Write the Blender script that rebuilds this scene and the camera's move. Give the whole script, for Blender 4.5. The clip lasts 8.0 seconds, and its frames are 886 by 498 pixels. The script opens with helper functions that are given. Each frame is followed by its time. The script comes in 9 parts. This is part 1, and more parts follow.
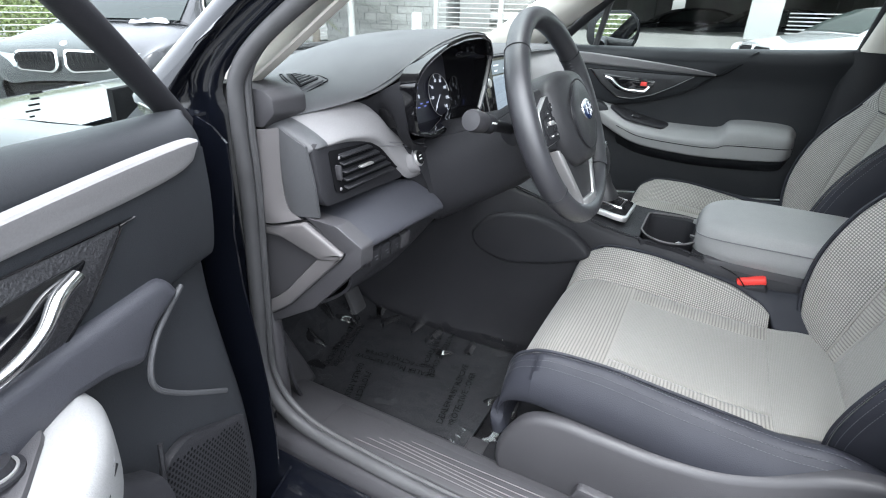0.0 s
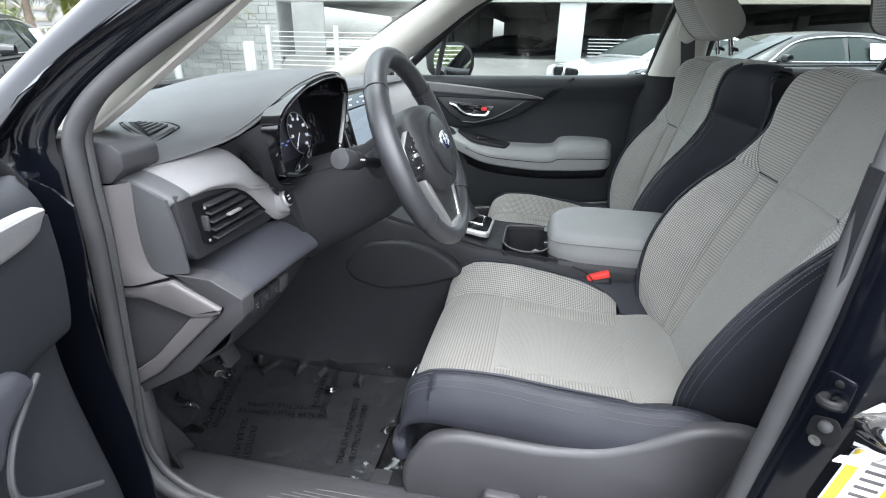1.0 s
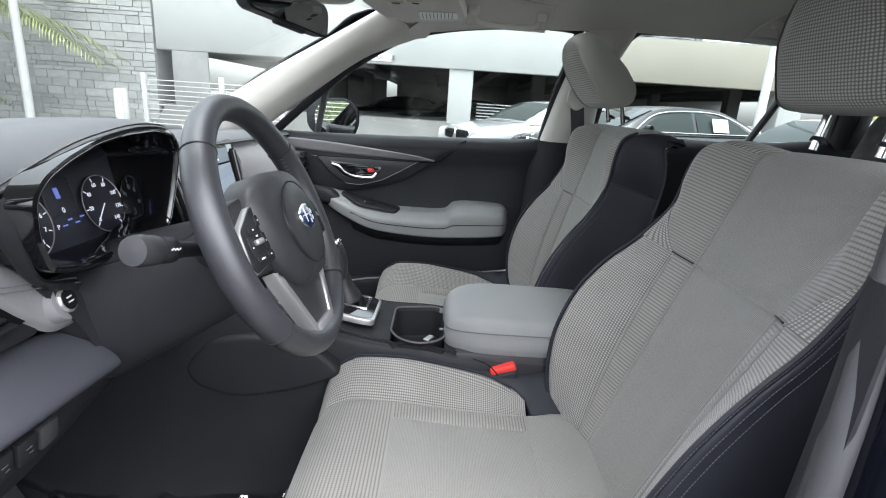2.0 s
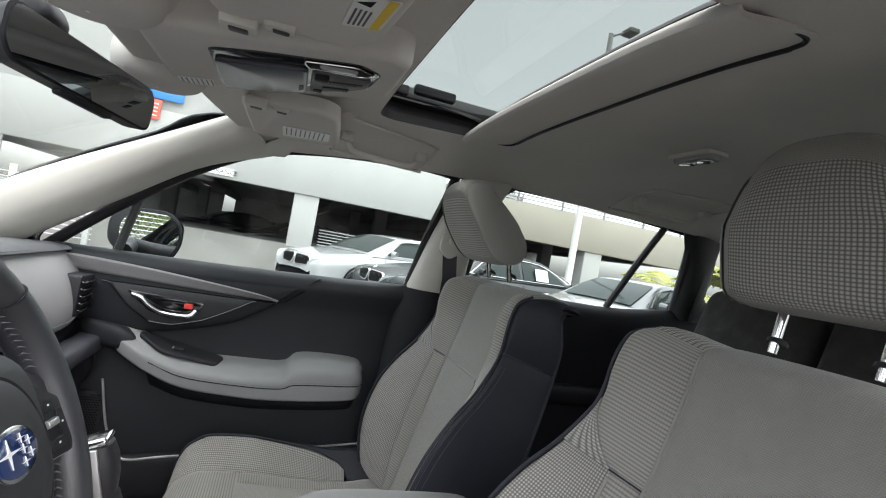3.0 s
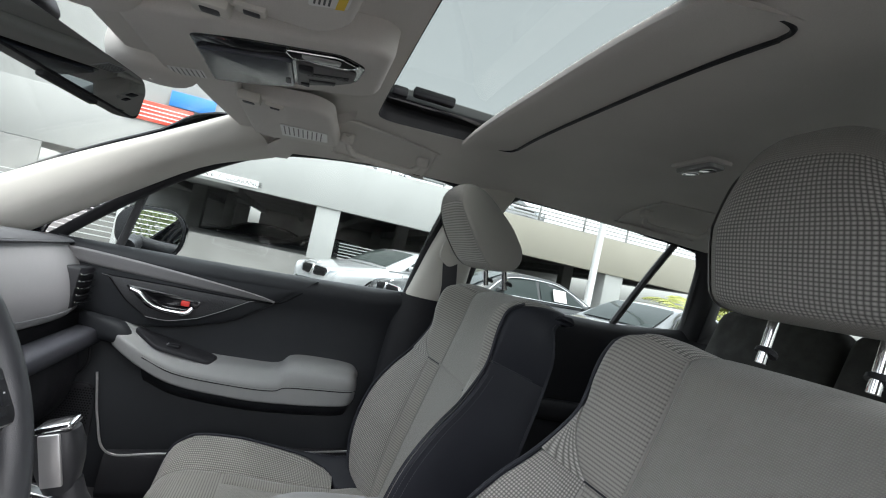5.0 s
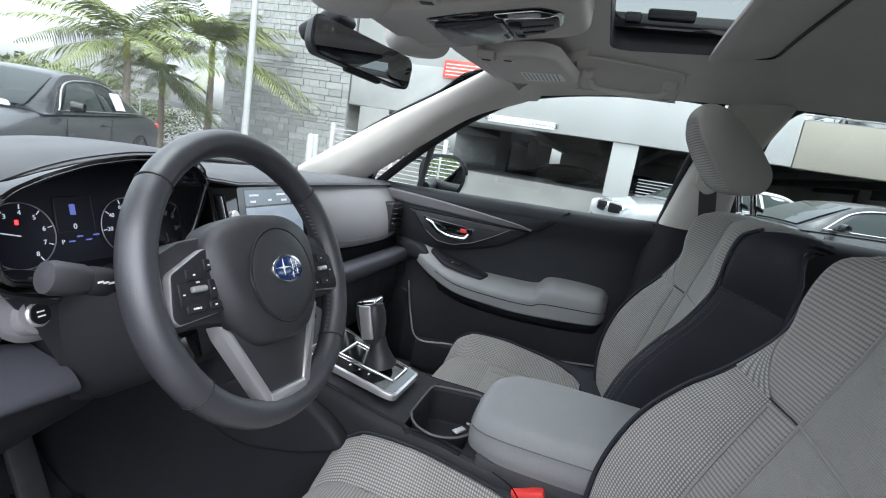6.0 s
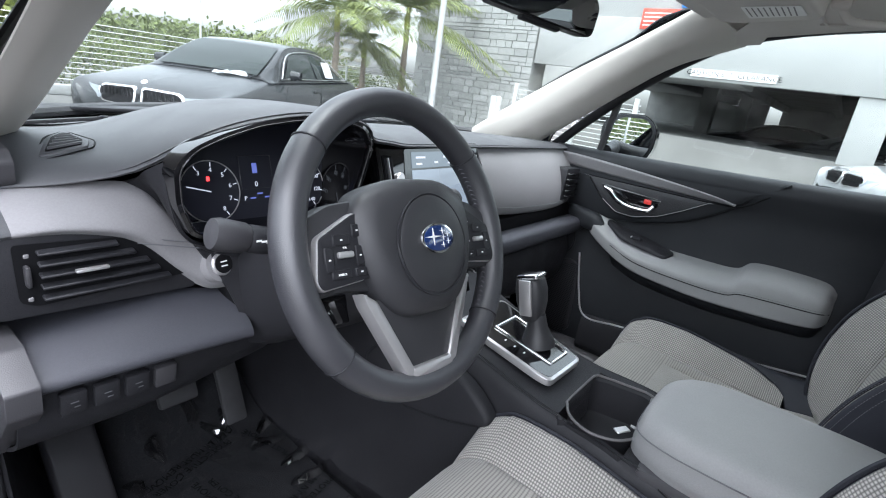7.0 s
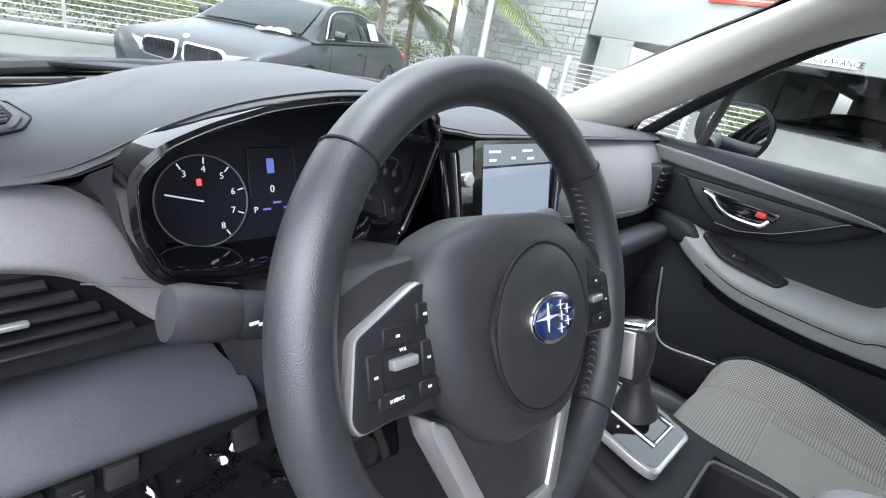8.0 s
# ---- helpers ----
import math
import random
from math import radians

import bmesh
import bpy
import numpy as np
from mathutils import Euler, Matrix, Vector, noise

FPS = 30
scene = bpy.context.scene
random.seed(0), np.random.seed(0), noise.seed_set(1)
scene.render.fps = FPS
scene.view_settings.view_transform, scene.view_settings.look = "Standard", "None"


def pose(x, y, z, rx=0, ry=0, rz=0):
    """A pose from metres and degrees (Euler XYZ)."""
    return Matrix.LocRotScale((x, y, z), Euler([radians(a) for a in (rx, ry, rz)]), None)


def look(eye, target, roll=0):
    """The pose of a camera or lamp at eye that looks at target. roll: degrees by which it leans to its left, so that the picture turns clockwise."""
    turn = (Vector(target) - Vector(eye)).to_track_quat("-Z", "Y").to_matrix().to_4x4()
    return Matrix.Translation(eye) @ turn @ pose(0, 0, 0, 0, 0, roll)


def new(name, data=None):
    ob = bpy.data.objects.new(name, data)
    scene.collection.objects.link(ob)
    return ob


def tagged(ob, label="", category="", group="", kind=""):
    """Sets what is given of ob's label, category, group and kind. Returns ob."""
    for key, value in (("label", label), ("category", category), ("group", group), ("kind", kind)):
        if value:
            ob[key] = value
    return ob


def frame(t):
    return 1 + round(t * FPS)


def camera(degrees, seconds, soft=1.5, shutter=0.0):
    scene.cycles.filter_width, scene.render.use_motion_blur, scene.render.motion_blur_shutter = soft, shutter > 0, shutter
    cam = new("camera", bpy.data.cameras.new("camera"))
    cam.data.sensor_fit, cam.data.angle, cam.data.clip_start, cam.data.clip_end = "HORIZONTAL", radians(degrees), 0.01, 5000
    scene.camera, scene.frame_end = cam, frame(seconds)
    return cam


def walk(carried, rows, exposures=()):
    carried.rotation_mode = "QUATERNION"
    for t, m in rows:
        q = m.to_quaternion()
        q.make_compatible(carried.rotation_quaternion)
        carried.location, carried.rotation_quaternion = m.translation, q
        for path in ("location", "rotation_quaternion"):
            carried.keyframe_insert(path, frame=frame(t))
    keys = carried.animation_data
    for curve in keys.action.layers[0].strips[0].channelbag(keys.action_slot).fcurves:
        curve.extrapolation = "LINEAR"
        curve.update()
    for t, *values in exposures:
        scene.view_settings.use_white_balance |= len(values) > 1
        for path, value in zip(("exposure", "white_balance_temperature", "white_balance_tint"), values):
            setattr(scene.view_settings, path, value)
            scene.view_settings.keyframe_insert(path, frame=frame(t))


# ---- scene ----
cam = camera(82.6, 8.0, soft=1.1)
PATH = [
    (0, (-1.297, -0.222, 1.218), (0.3, 0.62, 0.357), 1.5),
    (0.5, (-1.326, -0.214, 1.238), (0.405, 0.361, 0.416), 1.2),
    (1, (-1.324, -0.2, 1.24), (0.489, 0.151, 0.472), 1.0),
    (1.5, (-1.26, -0.191, 1.236), (0.595, 0.001, 0.514), 1.2),
    (2, (-1.093, -0.204, 1.232), (0.829, -0.238, 0.681), 3.8),
    (2.2, (-1.027, -0.188, 1.226), (0.912, -0.398, 0.786), 5.7),
    (3.3, (-0.735, -0.158, 1.263), (1.142, -0.834, 1.403), 11.1),
    (3.5, (-0.721, -0.154, 1.268), (1.137, -0.867, 1.464), 11.6),
    (4, (-0.716, -0.15, 1.27), (1.106, -0.927, 1.545), 12.2),
    (4.2, (-0.723, -0.152, 1.27), (1.097, -0.933, 1.553), 12.2),
    (5.3, (-0.826, -0.271, 1.223), (1.151, -0.559, 1.147), 11.5),
    (5.5, (-0.857, -0.297, 1.227), (1.135, -0.375, 1.059), 11.0),
    (6, (-0.927, -0.383, 1.245), (0.956, 0.175, 0.864), 9.2),
    (6.5, (-0.952, -0.409, 1.254), (0.709, 0.569, 0.719), 8.5),
    (7, (-0.843, -0.364, 1.241), (0.697, 0.751, 0.621), 8.2),
    (7.5, (-0.764, -0.275, 1.231), (0.702, 0.892, 0.53), 9.1),
    (8, (-0.684, -0.154, 1.231), (0.754, 1.018, 0.484), 11.1),
]
EXPOSURES = [(0, 2.96, 6100, 8), (1.5, 2.92, 6150, 9), (2.2, 2.66, 6200, 11), (3.5, 2.52, 6550, 11), (4, 2.52, 6550, 11), (5.5, 2.42, 6150, 11), (6.5, 2.55, 5950, 11), (8, 2.82, 6050, 12)]
walk(cam, [(t, look(eye, target, roll)) for t, eye, target, roll in PATH], EXPOSURES)

# ---- world and light: bright overcast ----
world = bpy.data.worlds.new("world")
scene.world = world
world.use_nodes = True
wn = world.node_tree
sky = wn.nodes.new("ShaderNodeTexSky")
sky.sky_type, sky.sun_disc = "NISHITA", False
sky.sun_elevation, sky.sun_rotation = radians(80), radians(-114)
sky.air_density, sky.dust_density, sky.ozone_density = 1.0, 4.0, 1.0
pale = wn.nodes.new("ShaderNodeHueSaturation")
pale.inputs["Saturation"].default_value = 0.18
wn.links.new(sky.outputs["Color"], pale.inputs["Color"])
wn.links.new(pale.outputs["Color"], wn.nodes["Background"].inputs["Color"])
wn.nodes["Background"].inputs["Strength"].default_value = 0.15
sun = new("sun", bpy.data.lights.new("sun", "SUN"))
sun.data.energy, sun.data.angle, sun.data.color = 0.4, radians(60), (1.0, 0.97, 0.93)
sun.matrix_world = look((-11.0, -5.0, 10.0), (0, 0, 0))


# ---- materials ----
def mat(name, color, rough=0.5, metal=0.0, spec=0.5, vary=0.0, vscale=4.0, grain=0.0, gscale=400.0, bump=0.0, bscale=600.0,
        coat=0.0, emit=None, estr=0.0, dirt=0.0, rand=0.0, alpha=1.0):
    """A surface with slow colour variation, fine grain and fine relief, all in object space metres."""
    m = bpy.data.materials.new(name)
    m.use_nodes = True
    nt = m.node_tree
    b = nt.nodes["Principled BSDF"]
    b.inputs["Roughness"].default_value = rough
    b.inputs["Metallic"].default_value = metal
    b.inputs["Specular IOR Level"].default_value = spec
    b.inputs["Coat Weight"].default_value = coat
    b.inputs["Coat Roughness"].default_value = 0.05
    b.inputs["Base Color"].default_value = (*color, 1)
    if emit:
        b.inputs["Emission Color"].default_value = (*emit, 1)
        b.inputs["Emission Strength"].default_value = estr
    geo = nt.nodes.new("ShaderNodeTexCoord")
    last = None
    def noise_tex(scale, detail=3.0):
        n = nt.nodes.new("ShaderNodeTexNoise")
        n.inputs["Scale"].default_value = scale
        n.inputs["Detail"].default_value = detail
        nt.links.new(geo.outputs["Object"], n.inputs["Vector"])
        return n.outputs["Fac"]
    def scaled(sock, amount):
        mr = nt.nodes.new("ShaderNodeMapRange")
        mr.inputs[1].default_value, mr.inputs[2].default_value = 0.25, 0.75
        mr.inputs[3].default_value, mr.inputs[4].default_value = 1 - amount, 1 + amount
        nt.links.new(sock, mr.inputs[0])
        return mr.outputs[0]
    def times(a, bsock):
        mm = nt.nodes.new("ShaderNodeMath")
        mm.operation = "MULTIPLY"
        nt.links.new(a, mm.inputs[0])
        nt.links.new(bsock, mm.inputs[1])
        return mm.outputs[0]
    for amount, scale in ((vary, vscale), (grain, gscale)):
        if amount:
            f = scaled(noise_tex(scale), amount)
            last = f if last is None else times(last, f)
    if rand:
        oi = nt.nodes.new("ShaderNodeObjectInfo")
        mr = nt.nodes.new("ShaderNodeMapRange")
        mr.inputs[3].default_value, mr.inputs[4].default_value = 1 - rand, 1 + rand
        nt.links.new(oi.outputs["Random"], mr.inputs[0])
        last = mr.outputs[0] if last is None else times(last, mr.outputs[0])
    if last is not None:
        hsv = nt.nodes.new("ShaderNodeHueSaturation")
        hsv.inputs["Color"].default_value = (*color, 1)
        nt.links.new(last, hsv.inputs["Value"])
        nt.links.new(hsv.outputs["Color"], b.inputs["Base Color"])
        if vary:
            rr = nt.nodes.new("ShaderNodeMath")
            rr.operation = "MULTIPLY"
            rr.inputs[1].default_value = rough
            nt.links.new(scaled(noise_tex(vscale * 2.3), min(0.25, vary * 1.5)), rr.inputs[0])
            nt.links.new(rr.outputs[0], b.inputs["Roughness"])
    if bump:
        bp = nt.nodes.new("ShaderNodeBump")
        bp.inputs["Strength"].default_value = bump
        bp.inputs["Distance"].default_value = 0.001
        nt.links.new(noise_tex(bscale, 2.0), bp.inputs["Height"])
        nt.links.new(bp.outputs["Normal"], b.inputs["Normal"])
    return m


def cloth(name, dark, light, su, sv, mode="rib", rough=0.9):
    """Woven cloth on UVs in metres: ribs across, or a basket of small blocks."""
    m = bpy.data.materials.new(name)
    m.use_nodes = True
    nt = m.node_tree
    b = nt.nodes["Principled BSDF"]
    b.inputs["Roughness"].default_value = rough
    b.inputs["Specular IOR Level"].default_value = 0.2
    b.inputs["Sheen Weight"].default_value = 0.25
    tc = nt.nodes.new("ShaderNodeTexCoord")
    sep = nt.nodes.new("ShaderNodeSeparateXYZ")
    nt.links.new(tc.outputs["UV"], sep.inputs[0])
    def math_node(op, a, c=None):
        n = nt.nodes.new("ShaderNodeMath")
        n.operation = op
        for i, v in enumerate((a, c)):
            if v is None:
                continue
            if isinstance(v, (int, float)):
                n.inputs[i].default_value = v
            else:
                nt.links.new(v, n.inputs[i])
        return n.outputs[0]
    def wave(sock, step):
        s = math_node("SINE", math_node("MULTIPLY", sock, 2 * math.pi / step))
        return math_node("MULTIPLY", math_node("ADD", s, 1.0), 0.5)
    wu, wv = wave(sep.outputs[0], su), wave(sep.outputs[1], sv)
    if mode == "rib":
        height = math_node("ADD", math_node("MULTIPLY", math_node("POWER", wv, 0.38), 0.85), math_node("MULTIPLY", wu, 0.15))
    else:
        height = math_node("POWER", math_node("MULTIPLY", wu, wv), 0.5)
    nz = nt.nodes.new("ShaderNodeTexNoise")
    nz.inputs["Scale"].default_value = 9.0
    nt.links.new(tc.outputs["Object"], nz.inputs["Vector"])
    fac = math_node("ADD", math_node("MULTIPLY", height, 0.8), math_node("MULTIPLY", nz.outputs["Fac"], 0.2))
    ramp = nt.nodes.new("ShaderNodeMix")
    ramp.data_type = "RGBA"
    ramp.inputs[6].default_value, ramp.inputs[7].default_value = (*dark, 1), (*light, 1)
    nt.links.new(fac, ramp.inputs[0])
    nt.links.new(ramp.outputs[2], b.inputs["Base Color"])
    bp = nt.nodes.new("ShaderNodeBump")
    bp.inputs["Strength"].default_value, bp.inputs["Distance"].default_value = 0.6, 0.0012
    nt.links.new(height, bp.inputs["Height"])
    nt.links.new(bp.outputs["Normal"], b.inputs["Normal"])
    return m


def pane(name, tint, gloss=1.0, rough=0.0):
    """Thin sheet glass: clear through, glossy by Fresnel."""
    m = bpy.data.materials.new(name)
    m.use_nodes = True
    nt = m.node_tree
    out = nt.nodes["Material Output"]
    nt.nodes.remove(nt.nodes["Principled BSDF"])
    tr, gl, mx, lw = (nt.nodes.new("ShaderNode" + k) for k in ("BsdfTransparent", "BsdfGlossy", "MixShader", "LayerWeight"))
    tr.inputs[0].default_value = (*tint, 1)
    gl.inputs["Roughness"].default_value = rough
    lw.inputs["Blend"].default_value = 0.5
    pw, mm = nt.nodes.new("ShaderNodeMath"), nt.nodes.new("ShaderNodeMath")
    pw.operation, mm.operation = "POWER", "MULTIPLY_ADD"
    pw.inputs[1].default_value = 4.0
    mm.inputs[1].default_value, mm.inputs[2].default_value = 0.6 * gloss, 0.025 * gloss
    nt.links.new(lw.outputs["Facing"], pw.inputs[0])
    nt.links.new(pw.outputs[0], mm.inputs[0])
    nt.links.new(mm.outputs[0], mx.inputs[0])
    nt.links.new(tr.outputs[0], mx.inputs[1])
    nt.links.new(gl.outputs[0], mx.inputs[2])
    nt.links.new(mx.outputs[0], out.inputs["Surface"])
    return m


DOORSKIN = mat("soft_door_panel", (0.019, 0.0205, 0.024), 0.55, spec=0.30, vary=0.1, vscale=5, grain=0.1, bump=0.35, bscale=900)
TEXTURED = mat("patterned_black_plate", (0.026, 0.026, 0.029), 0.42, spec=0.45, vary=0.1, vscale=8, grain=0.6, gscale=420, bump=1.6, bscale=330)
BLACK = mat("black_plastic", (0.020, 0.020, 0.023), 0.5, spec=0.2, vary=0.12, vscale=6, grain=0.1, bump=0.35, bscale=900)
PAD = mat("soft_dash_pad", (0.056, 0.057, 0.062), 0.56, spec=0.48, vary=0.08, vscale=5, grain=0.1, bump=0.35, bscale=1100)
NAVY = mat("blue_grey_pad", (0.040, 0.041, 0.050), 0.55, spec=0.45, vary=0.06, vscale=5, grain=0.08, bump=0.35, bscale=1100)
SHROUD = mat("charcoal_plastic", (0.040, 0.039, 0.043), 0.45, spec=0.42, vary=0.1, vscale=6, bump=0.3, bscale=900)
GREYTRIM = mat("light_grey_vinyl", (0.208, 0.203, 0.209), 0.68, spec=0.15, vary=0.05, vscale=6, grain=0.05, bump=0.35, bscale=900)
WARMGREY = mat("taupe_plastic", (0.098, 0.093, 0.096), 0.48, spec=0.4, vary=0.06, vscale=6, bump=0.3, bscale=900)
ARMGREY = mat("grey_armrest_leather", (0.236, 0.236, 0.239), 0.58, spec=0.35, vary=0.06, vscale=8, grain=0.05, bump=0.4, bscale=700)
RIMLEATHER = mat("smooth_rim_leather", (0.033, 0.033, 0.038), 0.36, spec=0.8, vary=0.12, vscale=10, bump=0.32, bscale=1250)
LEATHER = mat("black_leather", (0.026, 0.026, 0.029), 0.46, spec=0.5, vary=0.12, vscale=10, bump=0.22, bscale=1500)
SEATDARK = mat("dark_seat_leather", (0.024, 0.025, 0.032), 0.5, spec=0.22, vary=0.1, vscale=9, bump=0.4, bscale=700)
THREAD = mat("light_thread", (0.085, 0.085, 0.095), 0.8)
DARKTHREAD = mat("grey_thread", (0.12, 0.12, 0.13), 0.8)
CLOTH = cloth("plain_grey_cloth", (0.215, 0.207, 0.192), (0.280, 0.269, 0.25), 0.0026, 0.0026, "basket")
RIB = cloth("ribbed_grey_cloth", (0.075, 0.072, 0.068), (0.325, 0.31, 0.286), 0.004, 0.0060, "rib")
MESH = cloth("woven_grey_cloth", (0.066, 0.064, 0.062), (0.47, 0.449, 0.42), 0.0056, 0.0046, "basket")
RIBH = cloth("ribbed_headrest_cloth", (0.045, 0.044, 0.042), (0.43, 0.41, 0.38), 0.004, 0.0062, "rib")
HEADLINER = mat("grey_headliner_cloth", (0.59, 0.562, 0.532), 0.95, spec=0.1, vary=0.05, vscale=5, grain=0.08, gscale=900, bump=0.25, bscale=1500)
BEIGE = mat("pale_beige_trim", (0.555, 0.532, 0.49), 0.6, spec=0.3, vary=0.03, vscale=6, bump=0.2, bscale=1200)
MATGREY = mat("grey_floor_mat", (0.036, 0.037, 0.040), 0.9, spec=0.1, vary=0.12, vscale=10, grain=0.3, gscale=400, bump=0.8, bscale=350)
CARPET = mat("black_carpet", (0.015, 0.0147, 0.016), 0.95, spec=0.1, vary=0.3, vscale=12, grain=0.5, gscale=500, bump=1.0, bscale=350)
RUBBER = mat("black_rubber", (0.050, 0.050, 0.053), 0.55, spec=0.35, vary=0.15, vscale=20, bump=0.2, bscale=500)
PAINT = mat("black_blue_paint", (0.003, 0.0036, 0.006), 0.12, spec=0.45, coat=0.3, vary=0.1, vscale=3)
CHROME = mat("chrome", (0.75, 0.75, 0.76), 0.12, metal=1.0)
SATIN = mat("satin_silver", (0.60, 0.588, 0.592), 0.30, metal=0.75, vary=0.05, vscale=20)
GLOSS = mat("gloss_black", (0.006, 0.006, 0.007), 0.06, spec=0.6, coat=0.5)
STEEL = mat("bare_steel", (0.35, 0.35, 0.34), 0.35, metal=1.0, vary=0.25, vscale=40)
RED = mat("red_plastic", (0.75, 0.05, 0.04), 0.45, vary=0.05)
WHITE = mat("white_print", (0.8, 0.8, 0.8), 0.6)
INK = mat("black_print", (0.006, 0.006, 0.007), 0.6, spec=0.08)
YELLOW = mat("yellow_print", (0.75, 0.52, 0.04), 0.6)
PAPER = mat("sticker_paper", (0.72, 0.71, 0.70), 0.5, vary=0.04, vscale=30)
BLUE = mat("blue_enamel", (0.010, 0.028, 0.11), 0.15, coat=1.0)
# grey base holds the haze and reflections seen on the black cluster glass
DIAL = mat("hazed_display", (0.024, 0.025, 0.036), 0.32, spec=0.35)
SMOKE = mat("smoked_lid_plastic", (0.034, 0.038, 0.052), 0.24, spec=0.6, vary=0.05)
GLOWW = mat("gauge_light", (0.45, 0.45, 0.47), 0.5, emit=(0.8, 0.85, 0.95), estr=0.10)
GLOWR = mat("red_lamp", (0.6, 0.02, 0.02), 0.5, emit=(1.0, 0.03, 0.03), estr=0.8)
GLOWB = mat("blue_display", (0.02, 0.03, 0.12), 0.3, emit=(0.2, 0.25, 0.7), estr=0.12)
# the glow of screen and bar includes the pale sky reflection on the glass
SCREEN = mat("touchscreen", (0.02, 0.035, 0.05), 0.05, coat=0.6, emit=(0.42, 0.48, 0.54), estr=0.13)
SCREENT = mat("screen_bar", (0.01, 0.012, 0.015), 0.08, emit=(0.28, 0.34, 0.38), estr=0.13)
FILM = pane("clear_film", (0.97, 0.97, 0.98), gloss=4.0, rough=0.05)
SHEEN = pane("shiny_film", (0.97, 0.97, 0.98), gloss=13.0, rough=0.05)
SUNGLASS = pane("dark_roof_glass", (0.45, 0.474, 0.455), gloss=0.3)
GLASS = pane("clear_glass", (0.93, 0.96, 0.94), gloss=1.0)
TINT = pane("tinted_glass", (0.88, 0.92, 0.90), gloss=1.0)
# darker than MIRROR: the dark reflection of the cabin is put into its colour
DARKMIRROR = mat("darkened_mirror", (0.40, 0.42, 0.43), 0.01, metal=1.0)
MIRROR = mat("mirror", (0.85, 0.87, 0.88), 0.01, metal=1.0)
CAGE = mat("clear_lamp_plastic", (0.30, 0.30, 0.29), 0.12, spec=0.7)
DARKSTEEL = mat("dark_painted_steel", (0.010, 0.010, 0.011), 0.5, spec=0.2, metal=0.0, vary=0.2, vscale=30)
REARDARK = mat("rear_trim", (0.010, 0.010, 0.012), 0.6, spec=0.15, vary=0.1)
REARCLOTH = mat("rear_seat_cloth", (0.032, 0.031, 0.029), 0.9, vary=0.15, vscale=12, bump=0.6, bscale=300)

ASPHALT = mat("pale_concrete_ground", (0.105, 0.103, 0.098), 0.9, vary=0.15, vscale=0.6, grain=0.12, gscale=60, bump=0.5, bscale=80)
CONCRETE = mat("white_painted_concrete", (0.32, 0.323, 0.316), 0.8, vary=0.05, vscale=0.7, grain=0.04, gscale=30)
CREAM = mat("cream_painted_concrete", (0.255, 0.239, 0.199), 0.8, vary=0.06, vscale=0.7, grain=0.04, gscale=30)
GARAGE = mat("garage_concrete", (0.20, 0.20, 0.195), 0.9, vary=0.25, vscale=0.8, grain=0.1, gscale=20)
STONE = mat("grey_stone", (0.29, 0.292, 0.284), 0.85, vary=0.2, vscale=9, grain=0.15, gscale=60, bump=0.8, bscale=40, rand=0.15)
MORTAR = mat("mortar", (0.235, 0.237, 0.232), 0.9, vary=0.1, vscale=3)
POLE = mat("white_pole_paint", (0.43, 0.43, 0.425), 0.45, vary=0.05, vscale=3)
WIRE = mat("galvanised_wire", (0.6, 0.6, 0.6), 0.4, metal=0.6)
LEAF = mat("palm_leaf", (0.15, 0.18, 0.038), 0.55, vary=0.35, vscale=3, grain=0.2, gscale=40)
LEAFY = mat("yellow_palm_leaf", (0.20, 0.21, 0.03), 0.55, vary=0.35, vscale=3, grain=0.2, gscale=40)
HEDGE = mat("hedge_leaf", (0.10, 0.125, 0.04), 0.8, vary=0.5, vscale=1.5, grain=0.3, gscale=20)
TRUNK = mat("palm_trunk", (0.22, 0.18, 0.14), 0.9, vary=0.25, vscale=12, bump=0.8, bscale=60)
CARGREY = mat("dark_grey_car_paint", (0.016, 0.018, 0.020), 0.26, spec=0.42, coat=0.12, vary=0.03)
CARWHITE = mat("white_car_paint", (0.34, 0.348, 0.356), 0.2, coat=1.0, vary=0.02)
CARSILVER = mat("silver_grey_car_paint", (0.10, 0.104, 0.108), 0.25, metal=0.6, coat=1.0, vary=0.03)
TYRE = mat("tyre", (0.012, 0.012, 0.012), 0.8, vary=0.2, vscale=20)
CARGLASS = mat("dark_car_glass", (0.020, 0.027, 0.026), 0.05, spec=0.16)
LAMPGLASS = mat("headlamp", (0.22, 0.24, 0.26), 0.10, spec=0.5)
SIGNRED = mat("red_banner", (0.65, 0.07, 0.04), 0.5, vary=0.1, vscale=1)
PANELBLUE = mat("blue_panel", (0.03, 0.20, 0.60), 0.5, vary=0.1, vscale=1)


# ---- building blocks ----
WORLD = {}


def thing(name, loc, label, category, kind="", group=""):
    """An Empty at the base of a thing, for its parts."""
    e = new(name)
    e.empty_display_size = 0.05
    e.location = loc
    WORLD[e] = Matrix.Translation(loc)
    return tagged(e, label, category, group, kind)


